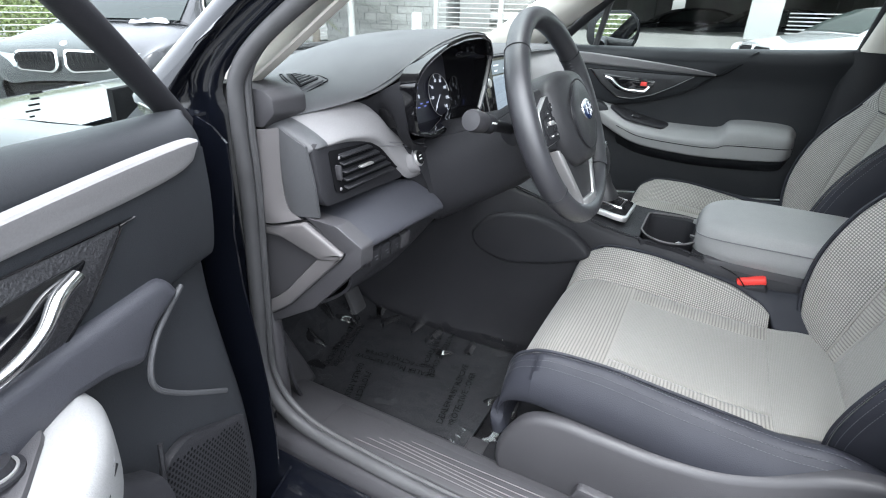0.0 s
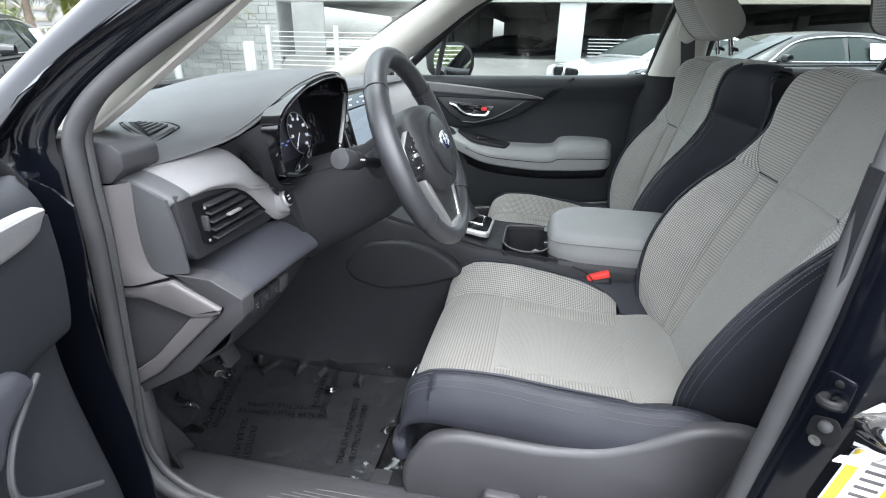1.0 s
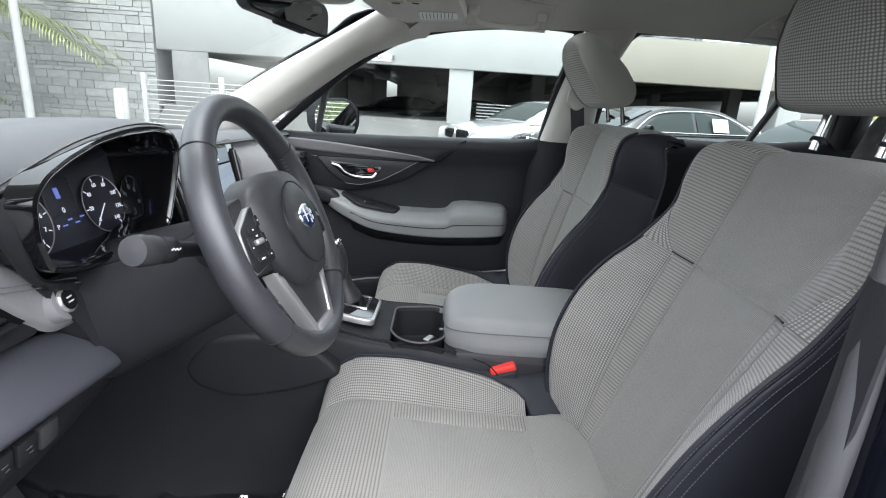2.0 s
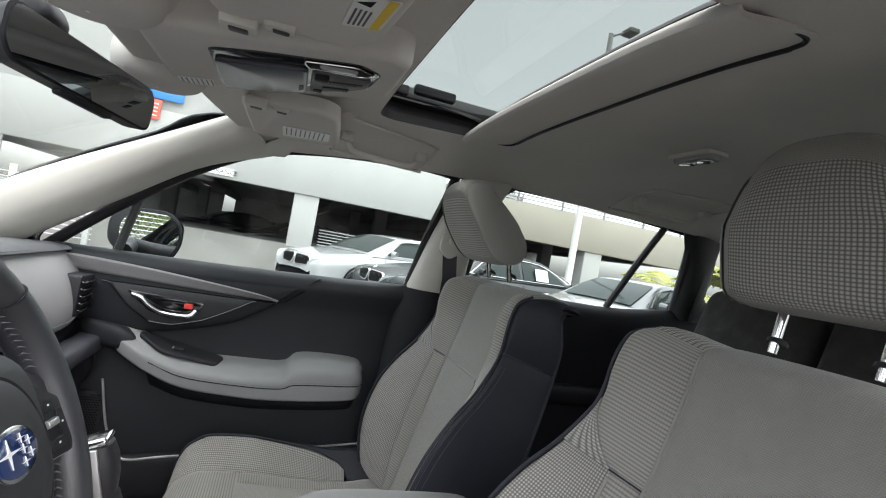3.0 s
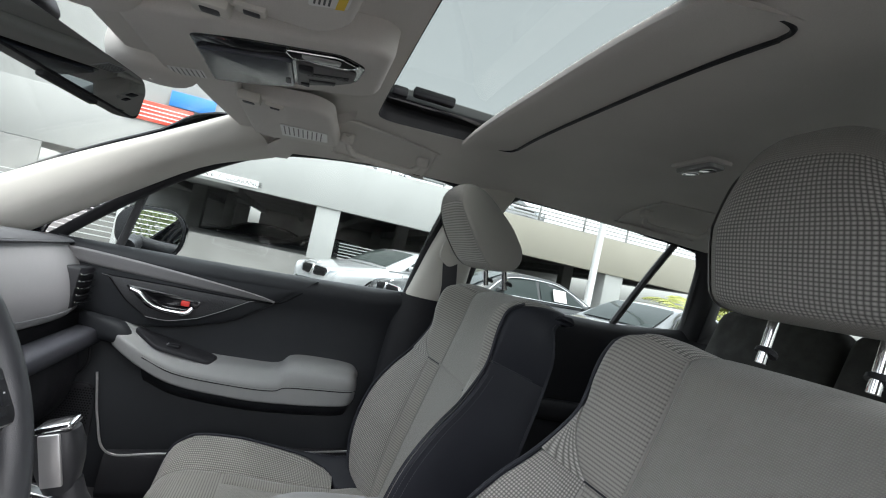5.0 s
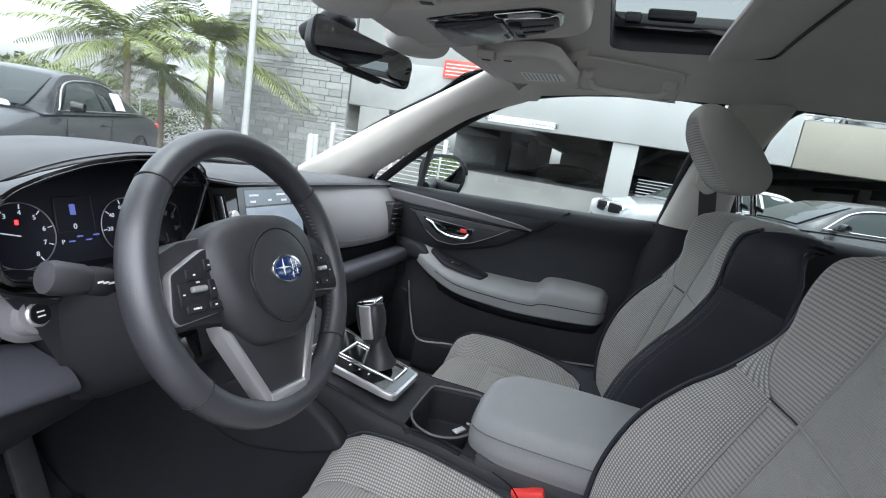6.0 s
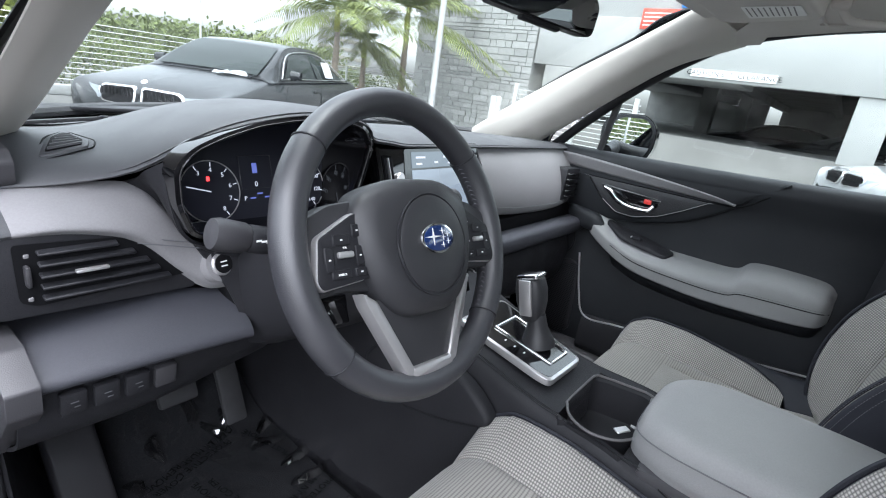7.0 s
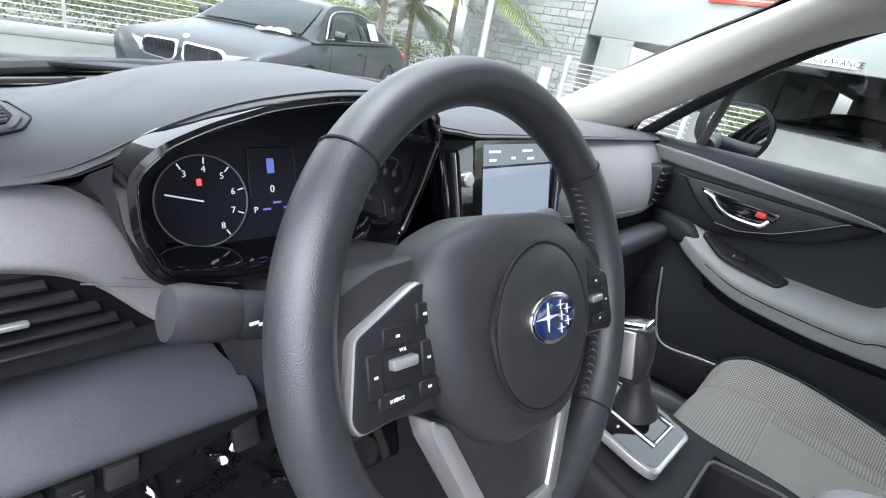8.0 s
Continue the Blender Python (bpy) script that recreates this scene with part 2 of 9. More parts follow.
def part(name, bm, material, parent=None, label="", smooth=True, category="", kind="", group="", angle=40):
    """Links a bmesh (in world metres) as one mesh, under a thing or a part, or at top level."""
    me = bpy.data.meshes.new(name)
    if parent is not None:
        bmesh.ops.transform(bm, matrix=WORLD[parent].inverted(), verts=bm.verts)
    bm.normal_update()
    if smooth:
        lim = radians(angle)
        for f in bm.faces:
            f.smooth = True
        for e in bm.edges:
            if len(e.link_faces) == 2 and e.calc_face_angle(0) > lim:
                e.smooth = False
    bm.to_mesh(me)
    bm.free()
    for m in material if isinstance(material, (list, tuple)) else [material]:
        me.materials.append(m)
    ob = new(name, me)
    if parent is not None:
        ob.parent = parent
    WORLD[ob] = WORLD[parent] if parent is not None else Matrix()
    return tagged(ob, label, category, group, kind)


def cr(points, n, closed=False):
    """n points along a Catmull-Rom curve through the given ones."""
    p = np.array([tuple(q) for q in points], float)
    k = len(p)
    if k == 2 and not closed:
        return p[0] + (p[1] - p[0]) * np.linspace(0, 1, n)[:, None]
    ts = np.linspace(0, k if closed else k - 1, n, endpoint=not closed)
    out = []
    for t in ts:
        i = min(int(t), (k if closed else k - 1) - 1)
        f = t - i
        if closed:
            a, b, c, d = (p[(i + j) % k] for j in (-1, 0, 1, 2))
        else:
            b, c = p[i], p[i + 1]
            a = p[i - 1] if i else 2 * b - c
            d = p[i + 2] if i + 2 < k else 2 * c - b
        out.append(0.5 * (2 * b + (c - a) * f + (2 * a - 5 * b + 4 * c - d) * f * f + (3 * b - a - 3 * c + d) * f ** 3))
    return np.array(out)


def sheet(P, thick=0.0, closed_u=False, uv=None, pillow=0.0, flip=False):
    """A bmesh from a grid of places P[i][j]; thick backs it along the normal; pillow sinks its rim."""
    P = np.array(P, float)
    n, m = P.shape[:2]
    du = np.gradient(P, axis=0)
    dv = np.gradient(P, axis=1)
    N = np.cross(du, dv)
    N /= np.linalg.norm(N, axis=2, keepdims=True) + 1e-12
    if flip:
        N = -N
    if pillow:
        a = np.minimum(np.arange(n), np.arange(n)[::-1]) / max(1, min(4, n // 3))
        b = np.minimum(np.arange(m), np.arange(m)[::-1]) / max(1, min(4, m // 3))
        e = np.minimum(np.clip(a, 0, 1)[:, None], np.clip(b, 0, 1)[None, :])
        P = P - N * (pillow * (1 - e) ** 2)[..., None]
    bm = bmesh.new()
    V = [[bm.verts.new(P[i, j]) for j in range(m)] for i in range(n)]
    lay = bm.loops.layers.uv.new("UVMap")
    su = np.concatenate([[0], np.cumsum(np.linalg.norm(np.diff(P[:, m // 2], axis=0), axis=1))])
    sv = np.concatenate([[0], np.cumsum(np.linalg.norm(np.diff(P[n // 2], axis=0), axis=1))])
    def quad(a, b, c, d, ids=None):
        try:
            f = bm.faces.new((a, b, c, d))
        except ValueError:
            return
        if ids:
            for lp, (i, j) in zip(f.loops, ids):
                lp[lay].uv = uv[i][j] if uv is not None else (sv[j], su[min(i, n - 1)])
    order = (lambda q: q[::-1]) if flip else (lambda q: q)
    last = n if closed_u else n - 1
    for i in range(last):
        for j in range(m - 1):
            k = (i + 1) % n
            ids = order([(i, j), (k, j), (k, j + 1), (i, j + 1)])
            quad(*[V[a][b] for a, b in ids], ids=ids)
    if thick:
        B = [[bm.verts.new(P[i, j] - N[i, j] * thick) for j in range(m)] for i in range(n)]
        for i in range(last):
            for j in range(m - 1):
                k = (i + 1) % n
                quad(*order([B[i][j + 1], B[k][j + 1], B[k][j], B[i][j]]))
        for i in range(last):
            k = (i + 1) % n
            quad(*order([V[k][0], V[i][0], B[i][0], B[k][0]]))
            quad(*order([V[i][m - 1], V[k][m - 1], B[k][m - 1], B[i][m - 1]]))
        if not closed_u:
            for j in range(m - 1):
                quad(*order([V[0][j], V[0][j + 1], B[0][j + 1], B[0][j]]))
                quad(*order([V[n - 1][j + 1], V[n - 1][j], B[n - 1][j], B[n - 1][j + 1]]))
    return bm


def net(rows, nu, nv, **kw):
    """A smooth sheet through a net of control points: rows of equal length."""
    mid = [cr(r, nv) for r in rows]
    P = np.stack([cr([m[j] for m in mid], nu) for j in range(nv)], 1)
    return sheet(P, **kw)


def tube(points, r, seg=10, n=None, closed=False, cap=True, flat=1.0, twist=None):
    """A round bar along a smooth path; r a number or one per control point; flat squeezes it along the given axis."""
    k = len(points)
    n = n or (k * 6)
    C = cr(points, n, closed)
    R = np.interp(np.linspace(0, k - 1, n), range(k), r) if isinstance(r, (list, tuple)) else np.full(n, r)
    T = np.roll(C, -1, 0) - np.roll(C, 1, 0) if closed else np.gradient(C, axis=0)
    T /= np.linalg.norm(T, axis=1, keepdims=True) + 1e-12
    up = np.array(twist if twist is not None else (0.0, 0.0, 1.0))
    if twist is None and abs(T[:, 2]).max() > 0.95:
        up = np.array((1.0, 0.13, 0.0))
    rings = []
    for c, t, q in zip(C, T, R):
        a = np.cross(t, up)
        a /= np.linalg.norm(a) + 1e-9
        b = np.cross(a, t)
        rings.append([c + q * (math.cos(s) * a + flat * math.sin(s) * b) for s in np.linspace(0, 2 * math.pi, seg, endpoint=False)])
    bm = bmesh.new()
    V = [[bm.verts.new(p) for p in ring] for ring in rings]
    for i in range(n if closed else n - 1):
        j = (i + 1) % n
        for s in range(seg):
            bm.faces.new((V[i][s], V[i][(s + 1) % seg], V[j][(s + 1) % seg], V[j][s]))
    if cap and not closed:
        bm.faces.new(V[0][::-1])
        bm.faces.new(V[-1])
    bmesh.ops.recalc_face_normals(bm, faces=bm.faces)
    return bm


def stitches(points, length=0.0036, gap=0.0014, r=0.0005):
    """A row of short raised threads along a smooth path, as one mesh."""
    C = cr(points, max(40, len(points) * 12))
    d = np.concatenate([[0], np.cumsum(np.linalg.norm(np.diff(C, axis=0), axis=1))])
    bm = bmesh.new()
    q = 0.0
    while q + length < d[-1]:
        a, b = (np.array([np.interp(w, d, C[:, k]) for k in range(3)]) for w in (q, q + length))
        t = (b - a) / (np.linalg.norm(b - a) + 1e-9)
        u = np.cross(t, (0.31, 0.52, 0.8))
        u /= np.linalg.norm(u)
        w = np.cross(t, u)
        ring = [u * r, w * r, -u * r, -w * r]
        A = [bm.verts.new(a + o * 0.6) for o in ring]
        M = [bm.verts.new((a + b) / 2 + o * 1.25) for o in ring]
        E = [bm.verts.new(b + o * 0.6) for o in ring]
        for p, k in ((A, M), (M, E)):
            for i in range(4):
                bm.faces.new((p[i], p[(i + 1) % 4], k[(i + 1) % 4], k[i]))
        q += length + gap
    return bm


def corner_round(pts, r, seg=4):
    """A closed 2D outline with its corners rounded; r one radius or one per corner."""
    out, n = [], len(pts)
    for i, p in enumerate(pts):
        a, p, c = (np.array(q, float) for q in (pts[i - 1], p, pts[(i + 1) % n]))
        u, v = a - p, c - p
        lu, lv = np.linalg.norm(u), np.linalg.norm(v)
        k = min(r[i] if isinstance(r, (list, tuple)) else r, 0.45 * lu, 0.45 * lv)
        for s in np.linspace(0, 1, seg + 1):
            q0, q1 = p + u / lu * k, p + v / lv * k
            out.append(tuple((1 - s) ** 2 * q0 + 2 * s * (1 - s) * p + s * s * q1))
    return out


def slab(outline, place, depth, bevel=0.0, seg=2, hole=None):
    """A flat body from a 2D outline: place(a, b, d) gives the world point; d from 0 to depth, with the edge at depth bevelled."""
    bm = bmesh.new()
    k = len(outline)
    c = np.mean(np.array(outline), axis=0)
    rings = [(0.0, 0.0)]
    if bevel:
        for s in range(seg + 1):
            a = s / seg * math.pi / 2
            rings.append((depth - np.sign(depth) * bevel * (1 - math.sin(a)), bevel * (1 - math.cos(a))))
    else:
        rings.append((depth, 0.0))
    O = np.array(outline, float)
    prev, nxt = np.roll(O, 1, 0), np.roll(O, -1, 0)
    area = np.sum(O[:, 0] * nxt[:, 1] - nxt[:, 0] * O[:, 1])
    tang = nxt - prev
    tang /= np.linalg.norm(tang, axis=1, keepdims=True) + 1e-12
    inward = np.stack([-tang[:, 1], tang[:, 0]], 1) * (1 if area > 0 else -1)
    R = [[bm.verts.new(place(*(O[i] + inward[i] * off), d)) for i in range(k)] for d, off in rings]
    for a, b in zip(R, R[1:]):
        for i in range(k):
            bm.faces.new((a[i], a[(i + 1) % k], b[(i + 1) % k], b[i]))
    bm.faces.new(R[0][::-1])
    bm.faces.new(R[-1])
    bmesh.ops.triangulate(bm, faces=[f for f in bm.faces if len(f.verts) > 4])
    bmesh.ops.recalc_face_normals(bm, faces=bm.faces)
    return bm


def rbox(center, size, r=0.005, seg=2, turn=None):
    """A box with rounded edges, turned by a 3x3 or 4x4 matrix about its middle."""
    bm = bmesh.new()
    bmesh.ops.create_cube(bm, size=1.0)
    bmesh.ops.scale(bm, vec=size, verts=bm.verts)
    if r:
        bmesh.ops.bevel(bm, geom=bm.edges[:], offset=min(r, 0.49 * min(size)), segments=seg, profile=0.5, affect="EDGES")
    m = Matrix.Translation(center)
    if turn is not None:
        m = m @ turn.to_4x4()
    bmesh.ops.transform(bm, matrix=m, verts=bm.verts)
    return bm


def lathe(profile, center, axis, seg=24):
    """A turned body: (radius, along) pairs about an axis from a centre."""
    z = Vector(axis).normalized()
    x = z.orthogonal().normalized()
    y = z.cross(x)
    c = Vector(center)
    bm = bmesh.new()
    V = [[bm.verts.new(c + z * h + (x * math.cos(a) + y * math.sin(a)) * max(rr, 1e-5)) for a in np.linspace(0, 2 * math.pi, seg, endpoint=False)] for rr, h in profile]
    for a, b in zip(V, V[1:]):
        for i in range(seg):
            bm.faces.new((a[i], a[(i + 1) % seg], b[(i + 1) % seg], b[i]))
    bm.faces.new(V[0][::-1])
    bm.faces.new(V[-1])
    bmesh.ops.recalc_face_normals(bm, faces=bm.faces)
    return bm


def letters(text, size, m, depth=0.0003):
    """Lettering as a mesh: x along the line, y up, at the pose m; centred."""
    cu = bpy.data.curves.new("t", "FONT")
    cu.body, cu.size, cu.extrude, cu.align_x, cu.align_y = text, size, depth, "CENTER", "CENTER"
    cu.resolution_u = 2
    ob = bpy.data.objects.new("t", cu)
    me = bpy.data.meshes.new_from_object(ob)
    bm = bmesh.new()
    bm.from_mesh(me)
    bmesh.ops.transform(bm, matrix=m, verts=bm.verts)
    bpy.data.objects.remove(ob)
    bpy.data.curves.remove(cu)
    bpy.data.meshes.remove(me)
    return bm


def basis(origin, x, y):
    """A pose with its x and y axes along the given directions."""
    x = Vector(x).normalized()
    z = x.cross(Vector(y)).normalized()
    y = z.cross(x)
    m = Matrix((x, y, z)).transposed().to_4x4()
    m.translation = origin
    return m


def on(m):
    """place() for slab: 2D outline in the pose's x and y, depth along its z."""
    return lambda a, b, d: m @ Vector((a, b, d))


# ---- the open car: shell, floor, roof, pillars, glass ----
def roof_z(x, y):
    zc = np.interp(-y, [-0.05, 0.1, 0.25, 0.35, 0.8, 1.5, 2.3], [1.500, 1.517, 1.537, 1.549, 1.565, 1.55, 1.47])
    return zc - 0.075 * (abs(x) / 0.645) ** 3.5


def ring_plate(inner, outer, rings, zf, lift=0.0):
    """A sheet with a hole: rings of points from the hole's outline to the outer one."""
    P = []
    for s in np.linspace(0, 1, rings) ** 0.8:
        P.append([(a[0] * (1 - s) + b[0] * s, a[1] * (1 - s) + b[1] * s) for a, b in zip(inner, outer)])
    return [[(x, y, zf(x, y) + lift) for x, y in ring] for ring in P]


def around(w0, w1, y0, y1, r, n=96):
    """Evenly spread points on a rounded rectangle, from its front middle round."""
    pts = corner_round([(w0, y0), (w0, y1), (w1, y1), (w1, y0)], r, 8)
    pts = np.array(pts + pts[:1])
    d = np.concatenate([[0], np.cumsum(np.linalg.norm(np.diff(pts, axis=0), axis=1))])
    t = np.linspace(0, d[-1], n, endpoint=False)
    return np.stack([np.interp(t, d, pts[:, 0]), np.interp(t, d, pts[:, 1])], 1)


HOLE = around(-0.385, 0.385, -0.322, -0.674, 0.052)
ang = [math.atan2(y + 0.505, x) for x, y in HOLE]
def to_edge(a):
    dx, dy = math.cos(a), math.sin(a)
    k = 1e9
    for lim, d in ((0.645, dx), (-0.645, dx)):
        if abs(d) > 1e-6 and lim / d > 0:
            k = min(k, lim / d)
    for lim, d in ((0.055 + 0.505, dy), (-2.25 + 0.505, dy)):
        if abs(d) > 1e-6 and lim / d > 0:
            k = min(k, lim / d)
    return (dx * k, -0.505 + dy * k)
EDGE = [to_edge(a) for a in ang]
corners = [(0.645, 0.055), (0.645, -2.25), (-0.645, -2.25), (-0.645, 0.055)]
for c in corners:
    k = min(range(len(EDGE)), key=lambda i: (EDGE[i][0] - c[0]) ** 2 + (EDGE[i][1] - c[1]) ** 2)
    EDGE[k] = c

EDGE = [(x, y - 0.9 * max(0, abs(x) - 0.25) ** 2 if y > -0.02 else y) for x, y in EDGE]
floor = part("floor", slab([(-0.66, 0.85), (-0.66, -2.2), (0.66, -2.2), (0.66, 0.85)], lambda a, b, d: Vector((a, b, 0.32 + d)), 0.02), CARPET,
             label="black carpeted car floor", category="floor", kind="structure")
ceiling = part("ceiling", sheet(ring_plate(HOLE, EDGE, 14, roof_z)[::-1], thick=0.018, closed_u=False), HEADLINER,
               label="grey cloth headliner with a sunroof opening", category="ceiling", kind="structure")
# the ring is closed by its last strip
P = ring_plate(HOLE, EDGE, 14, roof_z)
P = [[r[-1], r[0]] for r in P]
part("ceiling", sheet(P[::-1], thick=0.018), HEADLINER, label="strip of the grey cloth headliner", category="ceiling", kind="structure")
lip = [[(x * 0.993, -0.498 + (y + 0.498) * 0.988, roof_z(x, y) + h) for x, y in np.vstack([HOLE, HOLE[:1]])] for h in (0.0015, 0.010, 0.021)]
part("trim", sheet(lip, thick=0.003), BLACK, label="black edge strip of the sunroof opening", category="trim", kind="structure")
ROOF = [(x * 1.06, y if y < 0 else y + 0.02) for x, y in EDGE]
roofsheet = ring_plate(around(-0.40, 0.40, -0.26, -0.76, 0.09), ROOF, 10, roof_z, 0.075)
roofsheet = [list(r) + [r[0]] for r in roofsheet]
part("roof", sheet(roofsheet, thick=0.004), PAINT, label="black painted car roof", category="roof", kind="structure")

well = [[(x * k, -0.498 + (y + 0.498) * k, roof_z(x, y) + h) for x, y in np.vstack([HOLE, HOLE[:1]])] for h, k in ((0.010, 1.001), (0.04, 1.010), (0.078, 1.02))]
part("trim", sheet(well, thick=0.003), BLACK, label="black wall of the sunroof opening", category="trim", kind="structure")
sr = thing("sunroof", (0, -0.5, 1.57), "tinted glass sunroof with its shade pushed back", "sunroof", "structure")
part("glass_panel", sheet([[(x, y, roof_z(x, y) + 0.07) for x in np.linspace(-0.41, 0.41, 9)] for y in np.linspace(-0.24, -0.80, 7)], thick=0.005), SUNGLASS, sr, "tinted glass").visible_shadow = False
for s in (-1, 1):
    part("rail", rbox((s * 0.375, -0.53, 1.598), (0.05, 0.50, 0.035), 0.006), GLOSS, sr, "black guide rail")
    part("rail_cover", rbox((s * 0.352, -0.44, 1.612), (0.03, 0.10, 0.022), 0.006), BLACK, sr)
    part("rail_step", rbox((s * 0.352, -0.36, 1.602), (0.028, 0.035, 0.022), 0.005), BLACK, sr)
part("front_frame", rbox((0, -0.285, 1.605), (0.74, 0.04, 0.022), 0.006), GLOSS, sr)
part("lip_seal", net([[(x, y, roof_z(x, y) + dz + 0.006) for x in np.linspace(-0.40, 0.40, 9)] for y, dz in ((-0.626, 0.058), (-0.600, 0.047), (-0.582, 0.033), (-0.574, 0.024))], 20, 8, thick=0.003), RUBBER, sr, "black lip seal under the glass")
part("seal", tube([(x, -0.612, roof_z(x, -0.61) + 0.058) for x in np.linspace(-0.38, 0.38, 9)], 0.006, 8, 24), RUBBER, sr, "black rubber seal")
rows = []
for y, dz in ((-0.618, 0.058), (-0.600, 0.044), (-0.575, 0.024), (-0.553, 0.008), (-0.545, -0.002), (-0.556, -0.005), (-0.60, 0.001), (-0.64, 0.005), (-0.676, 0.008)):
    rows.append([(x, y, roof_z(x, y) + dz) for x in np.linspace(-0.396, 0.396, 9)])
part("shade", net(rows, 24, 18, thick=0.006), HEADLINER, sr, "cloth-covered shade with a rolled lip")
for s in (-1, 1):
    part("seal", tube([(s * 0.384, y, roof_z(0.384, y) + 0.001) for y in (-0.548, -0.59, -0.635)] + [(s * 0.374, -0.660, roof_z(0.374, -0.66)), (s * 0.350, -0.668, roof_z(0.35, -0.668))], 0.0036, 6, 24), BLACK, sr)
part("seal", tube([(x, -0.668, roof_z(x, -0.668) - 0.0005) for x in np.linspace(-0.350, 0.350, 9)], 0.0038, 6, 24), BLACK, sr)

def both(name, make, material, label, category, kind="structure", **kw):
    for s in (1, -1):
        part(name, make(s), material, label=label, category=category, kind=kind, **kw)

# A pillar trims, bulging inwards
def a_pillar(s):
    up = [(0.665, 0.70, 1.075), (0.635, 0.585, 1.145), (0.615, 0.35, 1.293), (0.580, 0.155, 1.398), (0.532, -0.018, 1.489)]
    lo = [(0.715, 0.50, 1.06), (0.695, 0.395, 1.135), (0.675, 0.24, 1.245), (0.66, 0.07, 1.362), (0.648, -0.10, 1.432)]
    rows = []
    for a, b in zip(up, lo):
        a, b = np.array(a), np.array(b)
        m = (a + b) / 2 + np.array((-0.028, -0.02, -0.004))
        rows.append([a + (0.01, 0.012, 0.004), a, a * 0.7 + m * 0.3 + (-0.006, -0.004, 0), m, b * 0.75 + m * 0.25 + (-0.004, 0, 0), b, b + (0.02, 0.0, 0.0)])
    rows = [[(s * x, y, z) for x, y, z in r] for r in rows]
    return net(rows, 20, 14, thick=0.004, flip=(s < 0))
both("a_pillar_trim", a_pillar, BEIGE, "pale beige moulded windscreen pillar trim", "pillar trim")

# outer painted pillar shell and roof rail on both sides
def outer_pillar(s):
    a = [(0.70, 0.66, 1.09), (0.655, 0.42, 1.275), (0.625, 0.18, 1.415), (0.60, 0.02, 1.50), (0.62, -0.5, 1.56), (0.61, -1.3, 1.555), (0.60, -2.2, 1.47)]
    b = [(0.80, 0.60, 1.07), (0.735, 0.37, 1.255), (0.70, 0.13, 1.392), (0.685, -0.06, 1.468), (0.69, -0.5, 1.515), (0.69, -1.3, 1.51), (0.68, -2.2, 1.43)]
    c = [(0.79, 0.50, 1.06), (0.725, 0.32, 1.225), (0.69, 0.08, 1.365), (0.675, -0.11, 1.44), (0.68, -0.5, 1.485), (0.68, -1.3, 1.485), (0.67, -2.2, 1.41)]
    rows = [[(s * x, y, z) for x, y, z in (p, (np.array(p) + q) / 2 + (0.012, 0, 0.012), q, r)] for p, q, r in zip(a, map(np.array, b), c)]
    return net(rows, 30, 10, thick=0.004, flip=(s > 0))
both("pillar_shell", outer_pillar, PAINT, "black painted windscreen pillar and roof rail", "car body")

ws_rows = [[(-0.705, 0.66, 1.085), (-0.4, 0.85, 1.09), (0, 0.93, 1.095), (0.4, 0.85, 1.09), (0.705, 0.66, 1.085)],
           [(-0.65, 0.37, 1.295), (-0.36, 0.50, 1.30), (0, 0.545, 1.305), (0.36, 0.50, 1.30), (0.65, 0.37, 1.295)],
           [(-0.60, -0.02, 1.515), (-0.33, 0.10, 1.535), (0, 0.13, 1.54), (0.33, 0.10, 1.535), (0.60, -0.02, 1.515)]]
w = part("window_1", net(ws_rows, 14, 20, thick=0.005), GLASS, label="clear curved windscreen", category="windscreen", kind="structure")
w.visible_shadow = False
part("windscreen_edge", tube([(-0.69, 0.655, 1.095), (-0.4, 0.84, 1.10), (0, 0.92, 1.105), (0.4, 0.84, 1.10), (0.69, 0.655, 1.095)], 0.011, 8, 30), RUBBER,
     label="black seal along the windscreen's foot", category="seal", kind="structure")
for s in (1, -1):
    part("windscreen_edge", tube([(s * 0.688, 0.645, 1.10), (s * 0.64, 0.38, 1.283), (s * 0.597, 0.165, 1.403), (s * 0.548, -0.008, 1.490)], 0.007, 8, 24), RUBBER,
         label="black seal along the windscreen's side", category="seal", kind="structure")

# hood and fenders
hood = [[(x, y, z - 0.05 * (abs(x) / 0.85) ** 2) for x in np.linspace(-0.83, 0.83, 9)] for y, z in ((0.72, 1.07), (1.0, 1.05), (1.4, 1.01), (1.75, 0.93), (1.85, 0.85))]
part("hood", net(hood, 20, 20, thick=0.004), PAINT, label="black painted engine hood", category="hood", kind="structure")
def fender(s):
    rows = [[(s * 0.83, y, z0), (s * 0.90, y, z0 - 0.04), (s * 0.915, y, z0 - 0.2), (s * 0.91, y, 0.6), (s * 0.89, y, 0.32)] for y, z0 in ((0.52, 1.04), (0.8, 1.015), (1.2, 0.99), (1.6, 0.93))]
    return net(rows, 12, 14, thick=0.004, flip=(s < 0))
both("fender", fender, PAINT, "black painted front fender", "fender")

# plain painted ends that close the body
def body_end(y, rise, bulge):
    rows = [[(x, y + bulge * (1 - (x / 0.91) ** 2) * k, z) for x in (-0.91, -0.6, 0.0, 0.6, 0.91)] for z, k in ((rise, 0.2), (rise - 0.1, 0.8), (0.55, 1.0), (0.30, 0.7), (0.24, 0.2))]
    return net(rows, 14, 20, thick=0.004)
part("front_panel", body_end(1.60, 0.93, 0.26), PAINT, label="black painted front end of the car", category="car body", kind="structure")
part("tail_panel", body_end(-2.36, 1.09, -0.08), PAINT, label="black painted tailgate of the car", category="car body", kind="structure")

